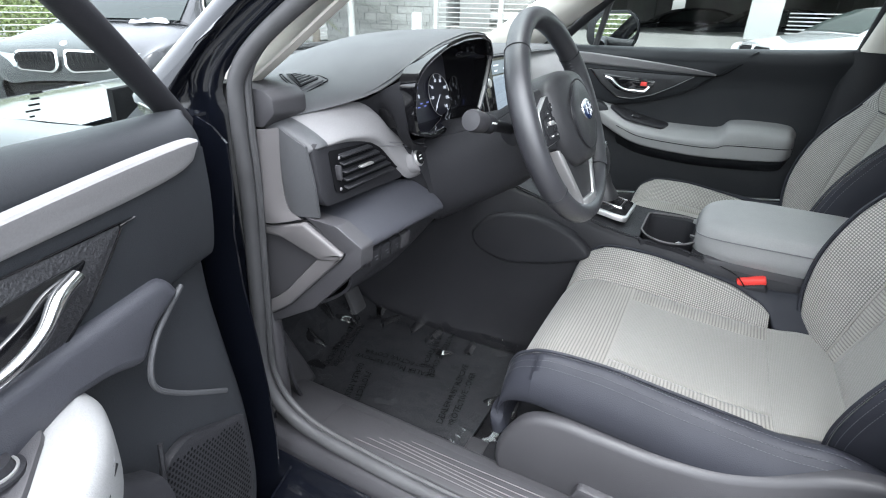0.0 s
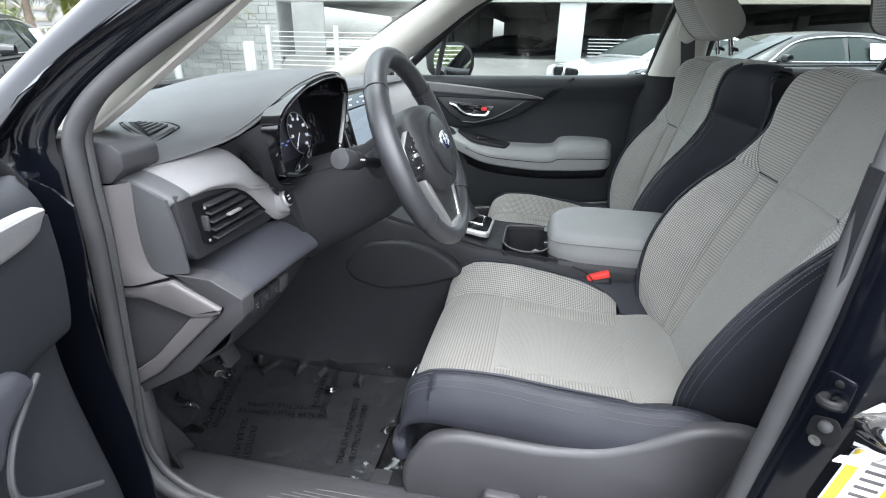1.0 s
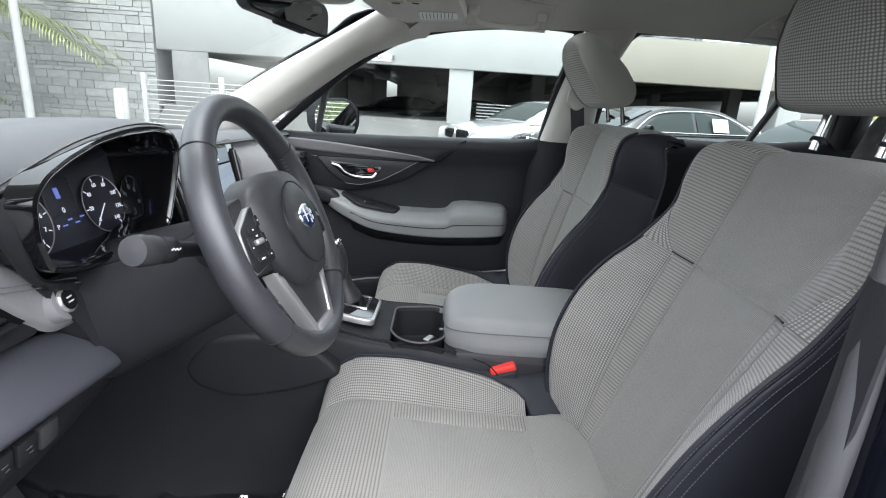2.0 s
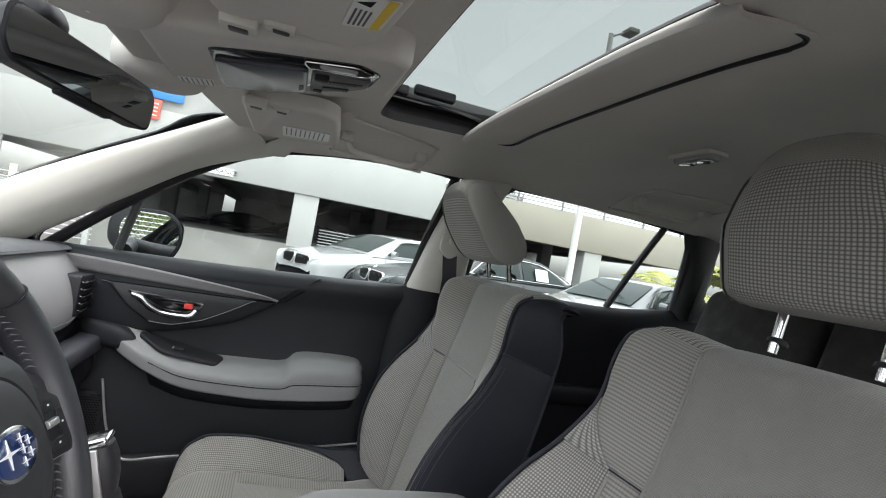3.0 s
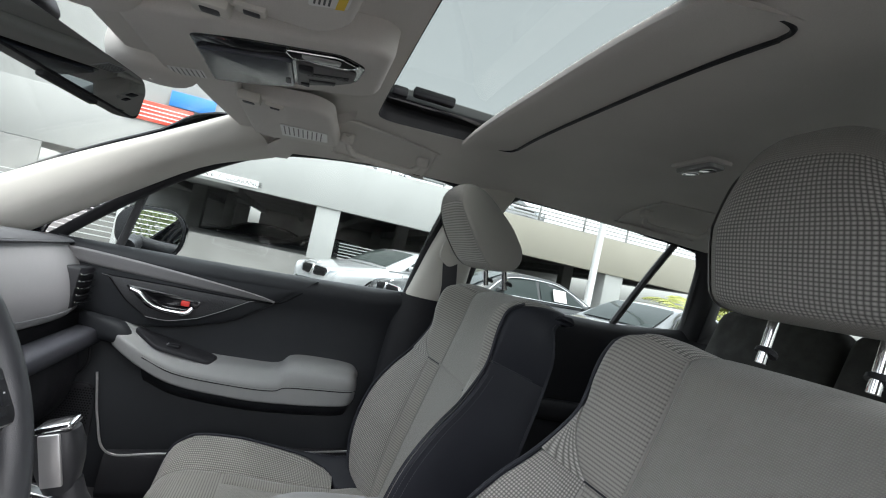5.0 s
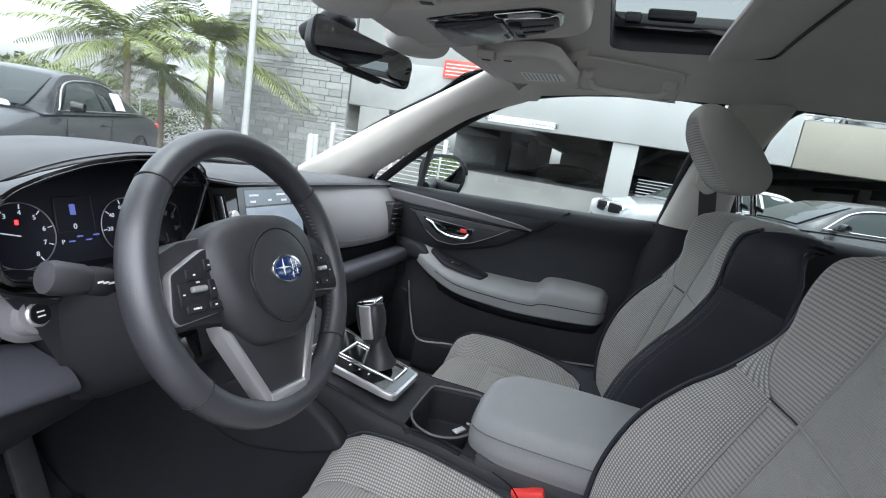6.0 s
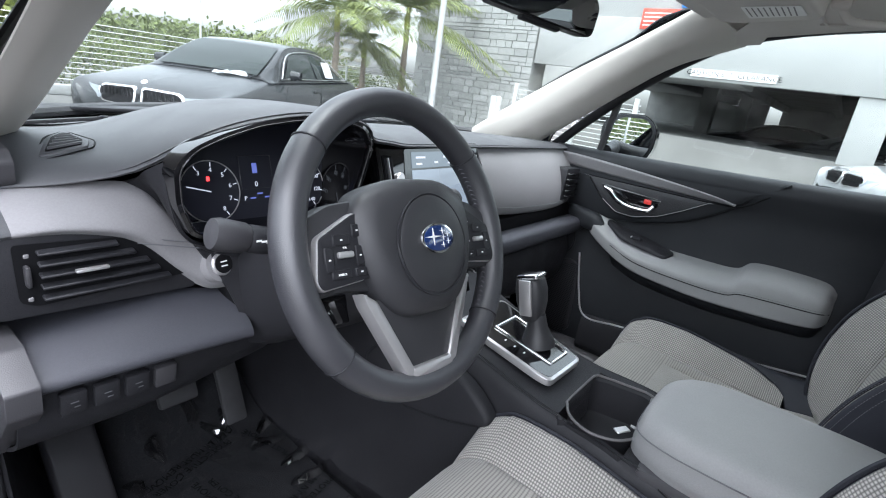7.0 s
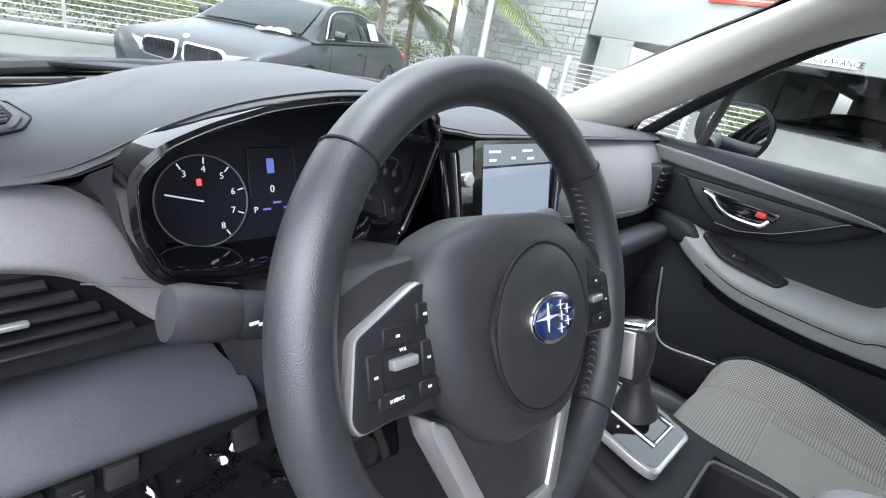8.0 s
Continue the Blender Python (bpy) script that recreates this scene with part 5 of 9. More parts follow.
# side spokes with silver surrounds and buttons
for s in (-1, 1):
    o = [(s * 0.070, 0.056), (s * 0.125, 0.050), (s * 0.166, 0.032), (s * 0.168, -0.050), (s * 0.118, -0.046), (s * 0.072, -0.052)]
    part("spoke", slab(corner_round(o, 0.008, 3), lambda a, b, d: wm @ Vector((a, b, -0.020 + d)), 0.026, 0.006), LEATHER, wheel)
    o = [(s * 0.088, 0.040), (s * 0.104, 0.038), (s * 0.153, 0.014), (s * 0.160, -0.032), (s * 0.154, -0.042), (s * 0.092, -0.036)]
    bez = part("button_bezel", slab(corner_round(o, 0.006, 3), lambda a, b, d: wm @ Vector((a, b, 0.0 + d)), 0.015, 0.003), SATIN, wheel, "satin silver bezel")
    o = [(s * 0.084, 0.0386), (s * 0.1035, 0.0366), (s * 0.1510, 0.0126), (s * 0.1578, -0.0315), (s * 0.1525, -0.0400), (s * 0.086, -0.0342)]
    part("button_field", slab(corner_round(o, 0.004, 3), lambda a, b, d: wm @ Vector((a, b, 0.0 + d)), 0.0162, 0.001), BLACK, bez)
    for x, y, wx, wy in ((0.101, 0.019, 0.013, 0.014), (0.124, 0.010, 0.022, 0.012), (0.100, -0.008, 0.011, 0.022), (0.142, -0.010, 0.011, 0.026), (0.128, -0.026, 0.026, 0.010), (0.101, -0.026, 0.016, 0.009)):
        part("button", rbox(wm @ Vector((s * x, y, 0.0168)), (wx, wy, 0.003), 0.001, 1, wm.to_3x3()), BLACK, bez)
        part("button_mark", rbox(wm @ Vector((s * x, y, 0.0184)), (min(wx * 0.25, 0.003), 0.0016, 0.0005), 0, 1, wm.to_3x3()), WHITE, bez)
    part("scroll_wheel", rbox(wm @ Vector((s * 0.121, -0.006, 0.0185)), (0.020, 0.007, 0.007), 0.002, 2, wm.to_3x3()), SATIN, bez, "silver scroll wheel")
    if s < 0:
        for txt, x, y in (("VOL", -0.121, 0.0015), ("SOURCE", -0.128, -0.0265)):
            part("button_print", letters(txt, 0.0030, wm @ Matrix.Translation((x, y, 0.0187))), WHITE, bez, smooth=False)
    # lower silver spokes
    o = [(s * 0.078, -0.062), (s * 0.098, -0.050), (s * 0.094, -0.066), (s * 0.046, -0.160), (s * 0.028, -0.164), (s * 0.034, -0.148)]
    part("lower_spoke", slab(corner_round(o, 0.004, 3), lambda a, b, d: wm @ Vector((a, b, -0.008 + d)), 0.020, 0.004), SATIN, wheel, "satin silver lower spoke")
    part("paddle", rbox(wm @ Vector((s * 0.118, -0.066, -0.026)), (0.05, 0.034, 0.006), 0.003, 2, wm.to_3x3()), GLOSS, wheel, "black paddle with marks")
part("lower_bridge", slab(corner_round([(-0.037, -0.149), (0.037, -0.149), (0.040, -0.166), (-0.040, -0.166)], 0.005, 3), lambda a, b, d: wm @ Vector((a, b, -0.010 + d)), 0.0235, 0.005), SATIN, wheel, "satin silver bridge")
part("lower_infill", slab(corner_round([(-0.080, -0.060), (0.080, -0.060), (0.036, -0.151), (-0.036, -0.151)], 0.005, 3), lambda a, b, d: wm @ Vector((a, b, -0.010 + d)), 0.019, 0.004), LEATHER, wheel)
col = thing("steering_column", WC - WN * 0.05, "black plastic steering column shroud with two stalks", "steering column")
prof = [(-0.062, 0.045), (0.0, 0.062), (0.062, 0.045), (0.072, -0.01), (0.05, -0.06), (0.0, -0.072), (-0.05, -0.06), (-0.072, -0.01)]
rows = [[wm0 @ Vector((a * k, b * k - (0.0 if d > -0.1 else 0.02), d)) for a, b in [tuple(q) for q in cr([(x, y, 0) for x, y in prof], 24, closed=True)[:, :2]]] for d, k in ((-0.028, 0.88), (-0.040, 1.0), (-0.11, 1.06), (-0.20, 1.25), (-0.30, 1.45))]
rows = [list(r) + [r[0]] for r in rows]
part("shroud", sheet([[tuple(p) for p in r] for r in rows], thick=0.003), BLACK, col)
def stalk(s, tip, lab):
    a = wm0 @ Vector((s * 0.05, 0.005, -0.070))
    e = Vector(tip)
    b = e - (e - a).normalized() * 0.048
    st_ = part("stalk", tube([a, a * 0.35 + b * 0.65, b], [0.009, 0.010, 0.011], 14, 14), BLACK, col, lab)
    d = (b - a).normalized()
    part("collar", lathe([(0.0135, -0.02), (0.0155, -0.016), (0.0155, 0.004), (0.0135, 0.008)], b, d, 20), BLACK, st_)
    part("knob", lathe([(0.0145, 0.008), (0.0165, 0.012), (0.0178, 0.038), (0.0160, 0.046), (0.0, 0.048)], b, d, 24), SHROUD, st_, "grey turning knob")
    for k in range(3):
        part("mark", rbox(b + d * (-0.01 + 0.006 * k) + Vector((0, -0.0155, 0.002)), (0.006, 0.0008, 0.002), 0), WHITE, st_)
    part("boot", lathe([(0.032, -0.01), (0.030, 0.008), (0.020, 0.016)], a + d * 0.012, d, 20), BLACK, col)
stalk(-1, (-0.594, 0.108, 1.066), "lighting stalk")
stalk(1, (-0.175, 0.112, 1.066), "wiper stalk")


# ---- dashboard ----
dash = thing("dashboard", (0, 0.35, 0.85), "black and grey dashboard with stitched vinyl panels", "dashboard")
def profile(x):
    """Side view of the dash pad at x: windscreen foot to front lip."""
    keys = [-0.75, -0.66, -0.58, -0.557, -0.52, -0.47, -0.42, -0.37, -0.31, -0.26, -0.20, -0.10, 0.25, 0.60, 0.75]
    back_y = [0.64, 0.70, 0.75, 0.765, 0.79, 0.82, 0.84, 0.86, 0.88, 0.89, 0.90, 0.91, 0.88, 0.72, 0.64]
    back_z = [1.075, 1.08, 1.08, 1.08, 1.08, 1.082, 1.085, 1.085, 1.085, 1.085, 1.085, 1.085, 1.085, 1.08, 1.075]
    lip_y = [0.372, 0.342, 0.262, 0.239, 0.230, 0.217, 0.212, 0.211, 0.214, 0.238, 0.285, 0.30, 0.305, 0.32, 0.33]
    lip_z = [1.064, 1.068, 1.103, 1.130, 1.151, 1.167, 1.176, 1.179, 1.173, 1.160, 1.132, 1.118, 1.112, 1.102, 1.098]
    mid_z = [1.100, 1.106, 1.116, 1.130, 1.154, 1.168, 1.177, 1.180, 1.175, 1.163, 1.139, 1.128, 1.122, 1.108, 1.100]
    by, bz, ly, lz, mz = (np.interp(x, keys, k) for k in (back_y, back_z, lip_y, lip_z, mid_z))
    fz = np.interp(x, [-0.56, -0.50], [mz * 0.45 + lz * 0.55, mz + 0.004])
    return [(x, by, bz), (x, by * 0.75 + ly * 0.25, bz * 0.8 + mz * 0.2 + 0.003), (x, by * 0.4 + ly * 0.6, mz - np.interp(x, [-0.70, -0.52, -0.25, -0.10], [0.0, 0.014, 0.014, 0.0])), (x, by * 0.1 + ly * 0.9, fz), (x, ly, lz), (x, ly + 0.006, lz - 0.006), (x, ly + 0.03, lz - 0.008)]
part("upper_pad", net([profile(x) for x in np.linspace(-0.745, 0.745, 31)], 90, 40, thick=0.006, flip=True), PAD, dash, "soft black upper pad")
part("defroster", rbox((-0.15, 0.80, 1.102), (0.9, 0.05, 0.008), 0.003), BLACK, dash)
# left grey panel with the air vent
lp = [[(-0.738, 0.372, 1.060), (-0.66, 0.345, 1.066), (-0.585, 0.318, 1.070), (-0.545, 0.300, 1.030), (-0.505, 0.280, 0.990), (-0.474, 0.264, 0.966)],
      [(-0.738, 0.345, 1.053), (-0.66, 0.320, 1.056), (-0.580, 0.297, 1.052), (-0.540, 0.285, 1.015), (-0.502, 0.270, 0.980), (-0.472, 0.259, 0.960)],
      [(-0.738, 0.312, 1.040), (-0.66, 0.295, 1.042), (-0.578, 0.282, 1.030), (-0.536, 0.275, 0.990), (-0.502, 0.264, 0.960), (-0.472, 0.256, 0.945)],
      [(-0.738, 0.292, 1.028), (-0.66, 0.282, 1.030), (-0.590, 0.276, 1.014), (-0.543, 0.272, 0.965), (-0.508, 0.265, 0.938), (-0.475, 0.258, 0.930)],
      [(-0.738, 0.296, 1.020), (-0.66, 0.288, 1.022), (-0.595, 0.284, 1.004), (-0.548, 0.280, 0.955), (-0.512, 0.275, 0.925), (-0.478, 0.270, 0.920)]]
XL = -0.712
wrap_end = [[(-0.748, r[0][1] + 0.012, r[0][2] - 0.010), (-0.742, r[0][1] + 0.002, r[0][2] - 0.002), (-0.728, r[0][1] - 0.004, r[0][2] + 0.0005), (XL, *[float(np.interp(XL, [q[0] for q in r], [q[k] for q in r])) for k in (1, 2)])] for r in lp]
lp = [[wrap_end[k][-1]] + r[1:] for k, r in enumerate(lp)]
part("panel_end", net(wrap_end, 20, 14, thick=0.006, flip=False), PAD, dash, "soft charcoal end of the panel")
part("left_panel", net(lp, 28, 40, thick=0.006, flip=False), GREYTRIM, dash, "stitched light grey panel")
cs_l = [[(-0.600, 0.348, 1.062), (-0.560, 0.322, 1.028), (-0.520, 0.302, 0.988), (-0.492, 0.288, 0.956), (-0.470, 0.280, 0.925)],
        [(-0.582, 0.310, 1.078), (-0.544, 0.292, 1.048), (-0.516, 0.280, 1.004), (-0.480, 0.272, 0.974), (-0.440, 0.262, 0.930)],
        [(-0.582, 0.272, 1.096), (-0.566, 0.262, 1.055), (-0.540, 0.266, 1.010), (-0.506, 0.264, 0.982), (-0.430, 0.262, 0.940)],
        [(-0.572, 0.246, 1.110), (-0.570, 0.238, 1.068), (-0.552, 0.242, 1.018), (-0.505, 0.255, 0.992), (-0.420, 0.262, 0.965)]]
part("side_panel", net(cs_l, 16, 30, thick=0.004, flip=False), BLACK, dash, "charcoal panel beside the cluster")
part("column_cover", net([[(-0.53, 0.268, 0.995), (-0.40, 0.268, 0.992), (-0.26, 0.268, 0.995)], [(-0.50, 0.250, 0.94), (-0.40, 0.235, 0.93), (-0.26, 0.255, 0.94)], [(-0.478, 0.240, 0.880), (-0.40, 0.215, 0.870), (-0.25, 0.25, 0.87)], [(-0.47, 0.26, 0.830), (-0.40, 0.24, 0.820), (-0.25, 0.28, 0.83)]], 18, 20, thick=0.004, flip=False), BLACK, dash, "black cover round the column")
for k in (0, 1):
    part("stitching", tube([(-0.595 + 0.03 * q, 0.281 - 0.006 * q - 0.004 * k, 1.010 - 0.006 * q - 0.006 * k) for q in range(5)], 0.0008, 4, 20), DARKTHREAD, dash)
vent = part("vent_surround", slab(corner_round([(-0.742, 1.034), (-0.60, 1.026), (-0.555, 0.998), (-0.515, 0.942), (-0.525, 0.928), (-0.735, 0.935), (-0.745, 0.95)], 0.012, 4), lambda a, b, d: Vector((a, 0.325 - d + (b - 0.98) * 0.15, b)), 0.042, 0.006), BLACK, dash, "black vent surround")
# flat black plate on the surround stands for the shade behind the blades
part("vent_cavity", slab(corner_round([(-0.715, 1.018), (-0.61, 1.012), (-0.57, 0.990), (-0.535, 0.953), (-0.70, 0.948), (-0.715, 0.955)], 0.006, 3), lambda a, b, d: Vector((a, 0.2812 - d + (b - 0.98) * 0.15, b)), 0.0015), INK, vent)
for k in range(5):
    z = 0.958 + 0.0125 * k
    xr = np.interp(z, [0.95, 0.99, 1.018], [-0.552, -0.590, -0.630])
    part("vent_blade", rbox(((-0.695 + xr) / 2, 0.279 + (z - 0.98) * 0.15, z), (xr + 0.695, 0.018, 0.0035), 0.0012, 1, Matrix.Rotation(radians(12), 3, "X")), BLACK, vent)
part("vent_tab", rbox((-0.648, 0.266, 0.985), (0.034, 0.008, 0.0042), 0.002, 2), SATIN, vent, "silver vent slider")
part("vent_wheel", rbox((-0.7055, 0.276, 0.984), (0.005, 0.012, 0.024), 0.002, 2), SHROUD, vent, "ribbed airflow wheel")
for z in (1.008, 0.958):
    part("vent_mark", rbox((-0.7055, 0.2735, z), (0.005, 0.002, 0.005), 0.001, 1), GREYTRIM, vent)
sb = basis((-0.497, 0.262, 0.962), (1, 0.12, 0), (0, 0.35, 1))
part("button_pod", slab(oval(0.024, 0.026), lambda a, b, d: sb @ Vector((a, b, -0.02 + d)), 0.024, 0.004), GREYTRIM, dash)
sbut = part("start_button", lathe([(0.0165, 0.0), (0.0165, 0.006), (0.0145, 0.008)], sb @ Vector((0, 0, 0)), sb.to_3x3() @ Vector((0, 0, 1)), 28), SATIN, dash, "round start button with a silver ring")
part("button_cap", lathe([(0.0135, 0.0), (0.0132, 0.0088), (0.0, 0.0092)], sb @ Vector((0, 0, 0)), sb.to_3x3() @ Vector((0, 0, 1)), 24), GLOSS, sbut)
for dz in (0.003, -0.003):
    part("mark", rbox(sb @ Vector((0, dz, 0.0095)), (0.010, 0.002, 0.0004), 0, 1, sb.to_3x3()), WHITE, sbut)
# knee pad and lower panels across the left side
kn = [[(-0.732, 0.345, 0.905), (-0.65, 0.325, 0.917), (-0.56, 0.30, 0.924), (-0.490, 0.285, 0.916)],
      [(-0.735, 0.300, 0.904), (-0.65, 0.280, 0.912), (-0.56, 0.268, 0.914), (-0.490, 0.262, 0.910)],
      [(-0.735, 0.245, 0.895), (-0.65, 0.240, 0.896), (-0.56, 0.237, 0.893), (-0.473, 0.236, 0.888)],
      [(-0.733, 0.219, 0.884), (-0.65, 0.217, 0.881), (-0.56, 0.216, 0.877), (-0.472, 0.217, 0.871)],
      [(-0.731, 0.218, 0.872), (-0.65, 0.217, 0.869), (-0.56, 0.217, 0.865), (-0.472, 0.218, 0.859)],
      [(-0.731, 0.240, 0.865), (-0.65, 0.240, 0.862), (-0.56, 0.240, 0.858), (-0.472, 0.240, 0.853)]]
part("knee_pad", net(kn, 26, 20, thick=0.006, flip=False), NAVY, dash, "soft blue-grey knee pad")
lw = [[(-0.74, 0.236, 0.872), (-0.60, 0.236, 0.862), (-0.45, 0.25, 0.848), (-0.30, 0.27, 0.845)], [(-0.74, 0.232, 0.835), (-0.60, 0.238, 0.822), (-0.45, 0.262, 0.808), (-0.30, 0.29, 0.81)],
      [(-0.74, 0.26, 0.785), (-0.60, 0.27, 0.775), (-0.45, 0.30, 0.775), (-0.30, 0.33, 0.78)], [(-0.74, 0.40, 0.70), (-0.60, 0.40, 0.72), (-0.45, 0.42, 0.74), (-0.30, 0.45, 0.75)]]
part("lower_panel", net(lw, 18, 24, thick=0.005, flip=False), BLACK, dash, "black lower panel")
for k in range(4):
    x = -0.690 + 0.034 * k
    y, z = 0.2285 + 0.002 * k, 0.845 - 0.0028 * k
    bt = part("switch", rbox((x, y, z), (0.027, 0.012, 0.030), 0.003, 2, Matrix.Rotation(radians(6), 3, "X")), BLACK if k != 3 else SHROUD, dash, "small rectangular switch")
    if k < 3:
        part("switch_mark", rbox((x, y - 0.0068, z + 0.002), (0.008, 0.0006, 0.0011), 0), THREAD, bt)
        part("switch_mark", rbox((x + 0.002, y - 0.0068, z - 0.004), (0.006, 0.0006, 0.0011), 0), THREAD, bt)
# dash end on the open side
def side(rows, nu, nv, **kw):
    return net([[(x, y, z) for x, y, z in r] for r in rows], nu, nv, **kw)
part("end_upper", side([[(-0.742, 0.485, 1.044), (-0.748, 0.425, 1.045), (-0.754, 0.385, 1.047), (-0.744, 0.350, 1.052)], [(-0.742, 0.485, 0.98), (-0.749, 0.425, 0.98), (-0.757, 0.388, 0.98), (-0.746, 0.354, 0.982)],
    [(-0.742, 0.485, 0.925), (-0.750, 0.425, 0.925), (-0.759, 0.384, 0.925), (-0.748, 0.346, 0.926)], [(-0.742, 0.485, 0.895), (-0.750, 0.425, 0.895), (-0.758, 0.375, 0.898), (-0.748, 0.318, 0.912)]], 20, 16, thick=0.005, flip=True), WARMGREY, dash, "taupe plastic end column")
part("vent_side", side([[(-0.743, 0.352, 1.054), (-0.746, 0.330, 1.044), (-0.745, 0.30, 1.03)], [(-0.743, 0.356, 0.982), (-0.748, 0.325, 0.975), (-0.746, 0.288, 0.975)], [(-0.743, 0.350, 0.926), (-0.748, 0.325, 0.918), (-0.744, 0.285, 0.922)]], 14, 12, thick=0.005, flip=True), PAD, dash, "charcoal vent end")
def end_slab(nm, outline, r, x0, x1, bevel, material, lab):
    part(nm, slab(corner_round(outline, r, 4), lambda a, b, d: Vector((-x0 - d, a, b)), x1 - x0, bevel, 3), material, dash, lab)
end_slab("end_plate", [(0.49, 0.892), (0.369, 0.890), (0.31, 0.910), (0.225, 0.874), (0.238, 0.850), (0.360, 0.740), (0.442, 0.684), (0.49, 0.66)], 0.008, 0.728, 0.7495, 0.002, SHROUD, "charcoal lower end panel")
end_slab("upper_ledge", [(0.440, 0.890), (0.375, 0.893), (0.312, 0.909), (0.236, 0.871), (0.252, 0.857), (0.285, 0.851), (0.362, 0.874), (0.440, 0.872)], 0.005, 0.738, 0.759, 0.005, WARMGREY, "taupe bevelled ledge")
end_slab("lower_ledge", [(0.238, 0.868), (0.252, 0.854), (0.365, 0.743), (0.445, 0.688), (0.462, 0.704), (0.405, 0.742), (0.366, 0.772), (0.292, 0.850)], 0.004, 0.736, 0.757, 0.003, WARMGREY, "taupe bevelled ledge")
end_slab("end_band", [(0.31, 0.919), (0.25, 0.916), (0.203, 0.890), (0.206, 0.858), (0.312, 0.750), (0.437, 0.676), (0.447, 0.684), (0.366, 0.739), (0.250, 0.853), (0.234, 0.872)], 0.004, 0.722, 0.7525, 0.001, SHROUD, "charcoal outer band")
part("end_foot", rbox((-0.742, 0.458, 0.672), (0.022, 0.055, 0.05), 0.006, 2), SHROUD, dash)
part("seam", tube([(-0.7505, 0.485, 0.893), (-0.7585, 0.42, 0.893), (-0.760, 0.375, 0.896), (-0.752, 0.318, 0.911)], 0.0016, 5, 18), INK, dash)
part("end_cap", slab(corner_round([(0.490, 1.104), (0.490, 1.047), (0.372, 1.050), (0.346, 1.072), (0.345, 1.094), (0.362, 1.106), (0.434, 1.110)], 0.005, 3), lambda a, b, d: Vector((-0.690 - d, a, b)), 0.068, 0.003), SHROUD, dash, "dark end cap")
part("pillar_foot", rbox((-0.745, 0.46, 0.60), (0.03, 0.10, 0.22), 0.012, 3), SHROUD, dash)
part("kick_panel", net([[(-0.735, 0.42, 0.70), (-0.71, 0.60, 0.70), (-0.68, 0.78, 0.70)], [(-0.72, 0.42, 0.52), (-0.69, 0.60, 0.52), (-0.65, 0.78, 0.52)], [(-0.66, 0.42, 0.36), (-0.63, 0.60, 0.36), (-0.61, 0.78, 0.36)]], 10, 10, thick=0.006, flip=True), BLACK, dash)
# tip of the small side defroster
def pad_z(x, y):
    """Height of the upper pad."""
    p = cr(profile(x), 60)
    k = int(np.argmin(p[:, 1]))
    return float(np.interp(y, p[k::-1, 1], p[k::-1, 2]))
def on_pad(ox, oy, turn):
    c, n_ = math.cos(turn), math.sin(turn)
    def at(a, b, d):
        x, y = ox + a * c - b * n_, oy + a * n_ + b * c
        return Vector((x, y, pad_z(x, y) + d))
    return at
vent_at = on_pad(-0.626, 0.404, radians(-12))
vp = lambda a, b, d: vent_at(0.78 * a, 0.78 * b, d)
tri = [(-0.036, -0.032), (0.030, -0.032), (0.036, 0.006), (0.014, 0.086), (0.004, 0.090), (-0.018, 0.045)]
dd = part("defroster_vent", slab(corner_round(tri, 0.008, 4), lambda a, b, d: vp(a, b, -0.004 + d), 0.0068, 0.0018), PAD, dash, "triangular side defroster vent")
part("vent_groove", tube([vp(x * 1.22, 0.016 + (y - 0.016) * 1.16, 0.0004) for x, y in corner_round(tri, 0.01, 3)], 0.0011, 5, 60, closed=True), INK, dd)
# the shaded slot is a thin black plate laid on the vent
part("opening", slab(corner_round([(0.002 + 0.74 * (x - 0.002), 0.014 + 0.76 * (y - 0.014)) for x, y in tri], 0.005, 3), lambda a, b, d: vp(a, b, 0.0024 + d), 0.001), INK, dd)
for k in range(6):
    y_ = -0.016 + 0.0125 * k
    w_ = 0.046 - 0.0064 * k
    part("slat", slab([(0.001 + 0.0012 * k - w_ / 2, y_ - 0.0018), (0.001 + 0.0012 * k + w_ / 2, y_ - 0.0018), (0.001 + 0.0012 * k + w_ / 2, y_ + 0.0018), (0.001 + 0.0012 * k - w_ / 2, y_ + 0.0018)], lambda a, b, d: vp(a, b, 0.0032 + d), 0.0026), PAD, dd)
gp_ = on_pad(-0.575, 0.655, radians(-32))
sg_ = part("corner_grille", slab(corner_round([(-0.085, -0.022), (0.085, -0.026), (0.085, 0.018), (-0.085, 0.022)], 0.008, 3), lambda a, b, d: gp_(a, b, -0.002 + d), 0.006, 0.002), BLACK, dash, "ribbed black grille by the windscreen")
for k in range(16):
    part("grille_rib", slab([(-0.078 + 0.0102 * k, -0.018), (-0.074 + 0.0102 * k, -0.018), (-0.074 + 0.0102 * k, 0.014), (-0.078 + 0.0102 * k, 0.014)], lambda a, b, d: gp_(a, b, 0.0040 + d), 0.0016), SHROUD, sg_)

# instrument cluster
cl = thing("instrument_cluster", (-0.40, 0.28, 1.0), "gloss black instrument cluster with two gauges under a hood", "instrument cluster")
ct = radians(16)
cm = basis((-0.402, 0.312, 1.064), (1, 0, 0), (0, math.sin(ct), math.cos(ct)))
RIM = [(-0.548, 1.024), (-0.566, 1.065), (-0.570, 1.108), (-0.552, 1.128), (-0.518, 1.144), (-0.472, 1.159), (-0.415, 1.168), (-0.345, 1.170), (-0.300, 1.160), (-0.276, 1.136), (-0.284, 1.080), (-0.298, 1.022), (-0.360, 1.008), (-0.490, 1.010)]
co = corner_round([((x + 0.402) * 0.98, (z - 1.068) * 0.98) for x, z in RIM], 0.012, 4)
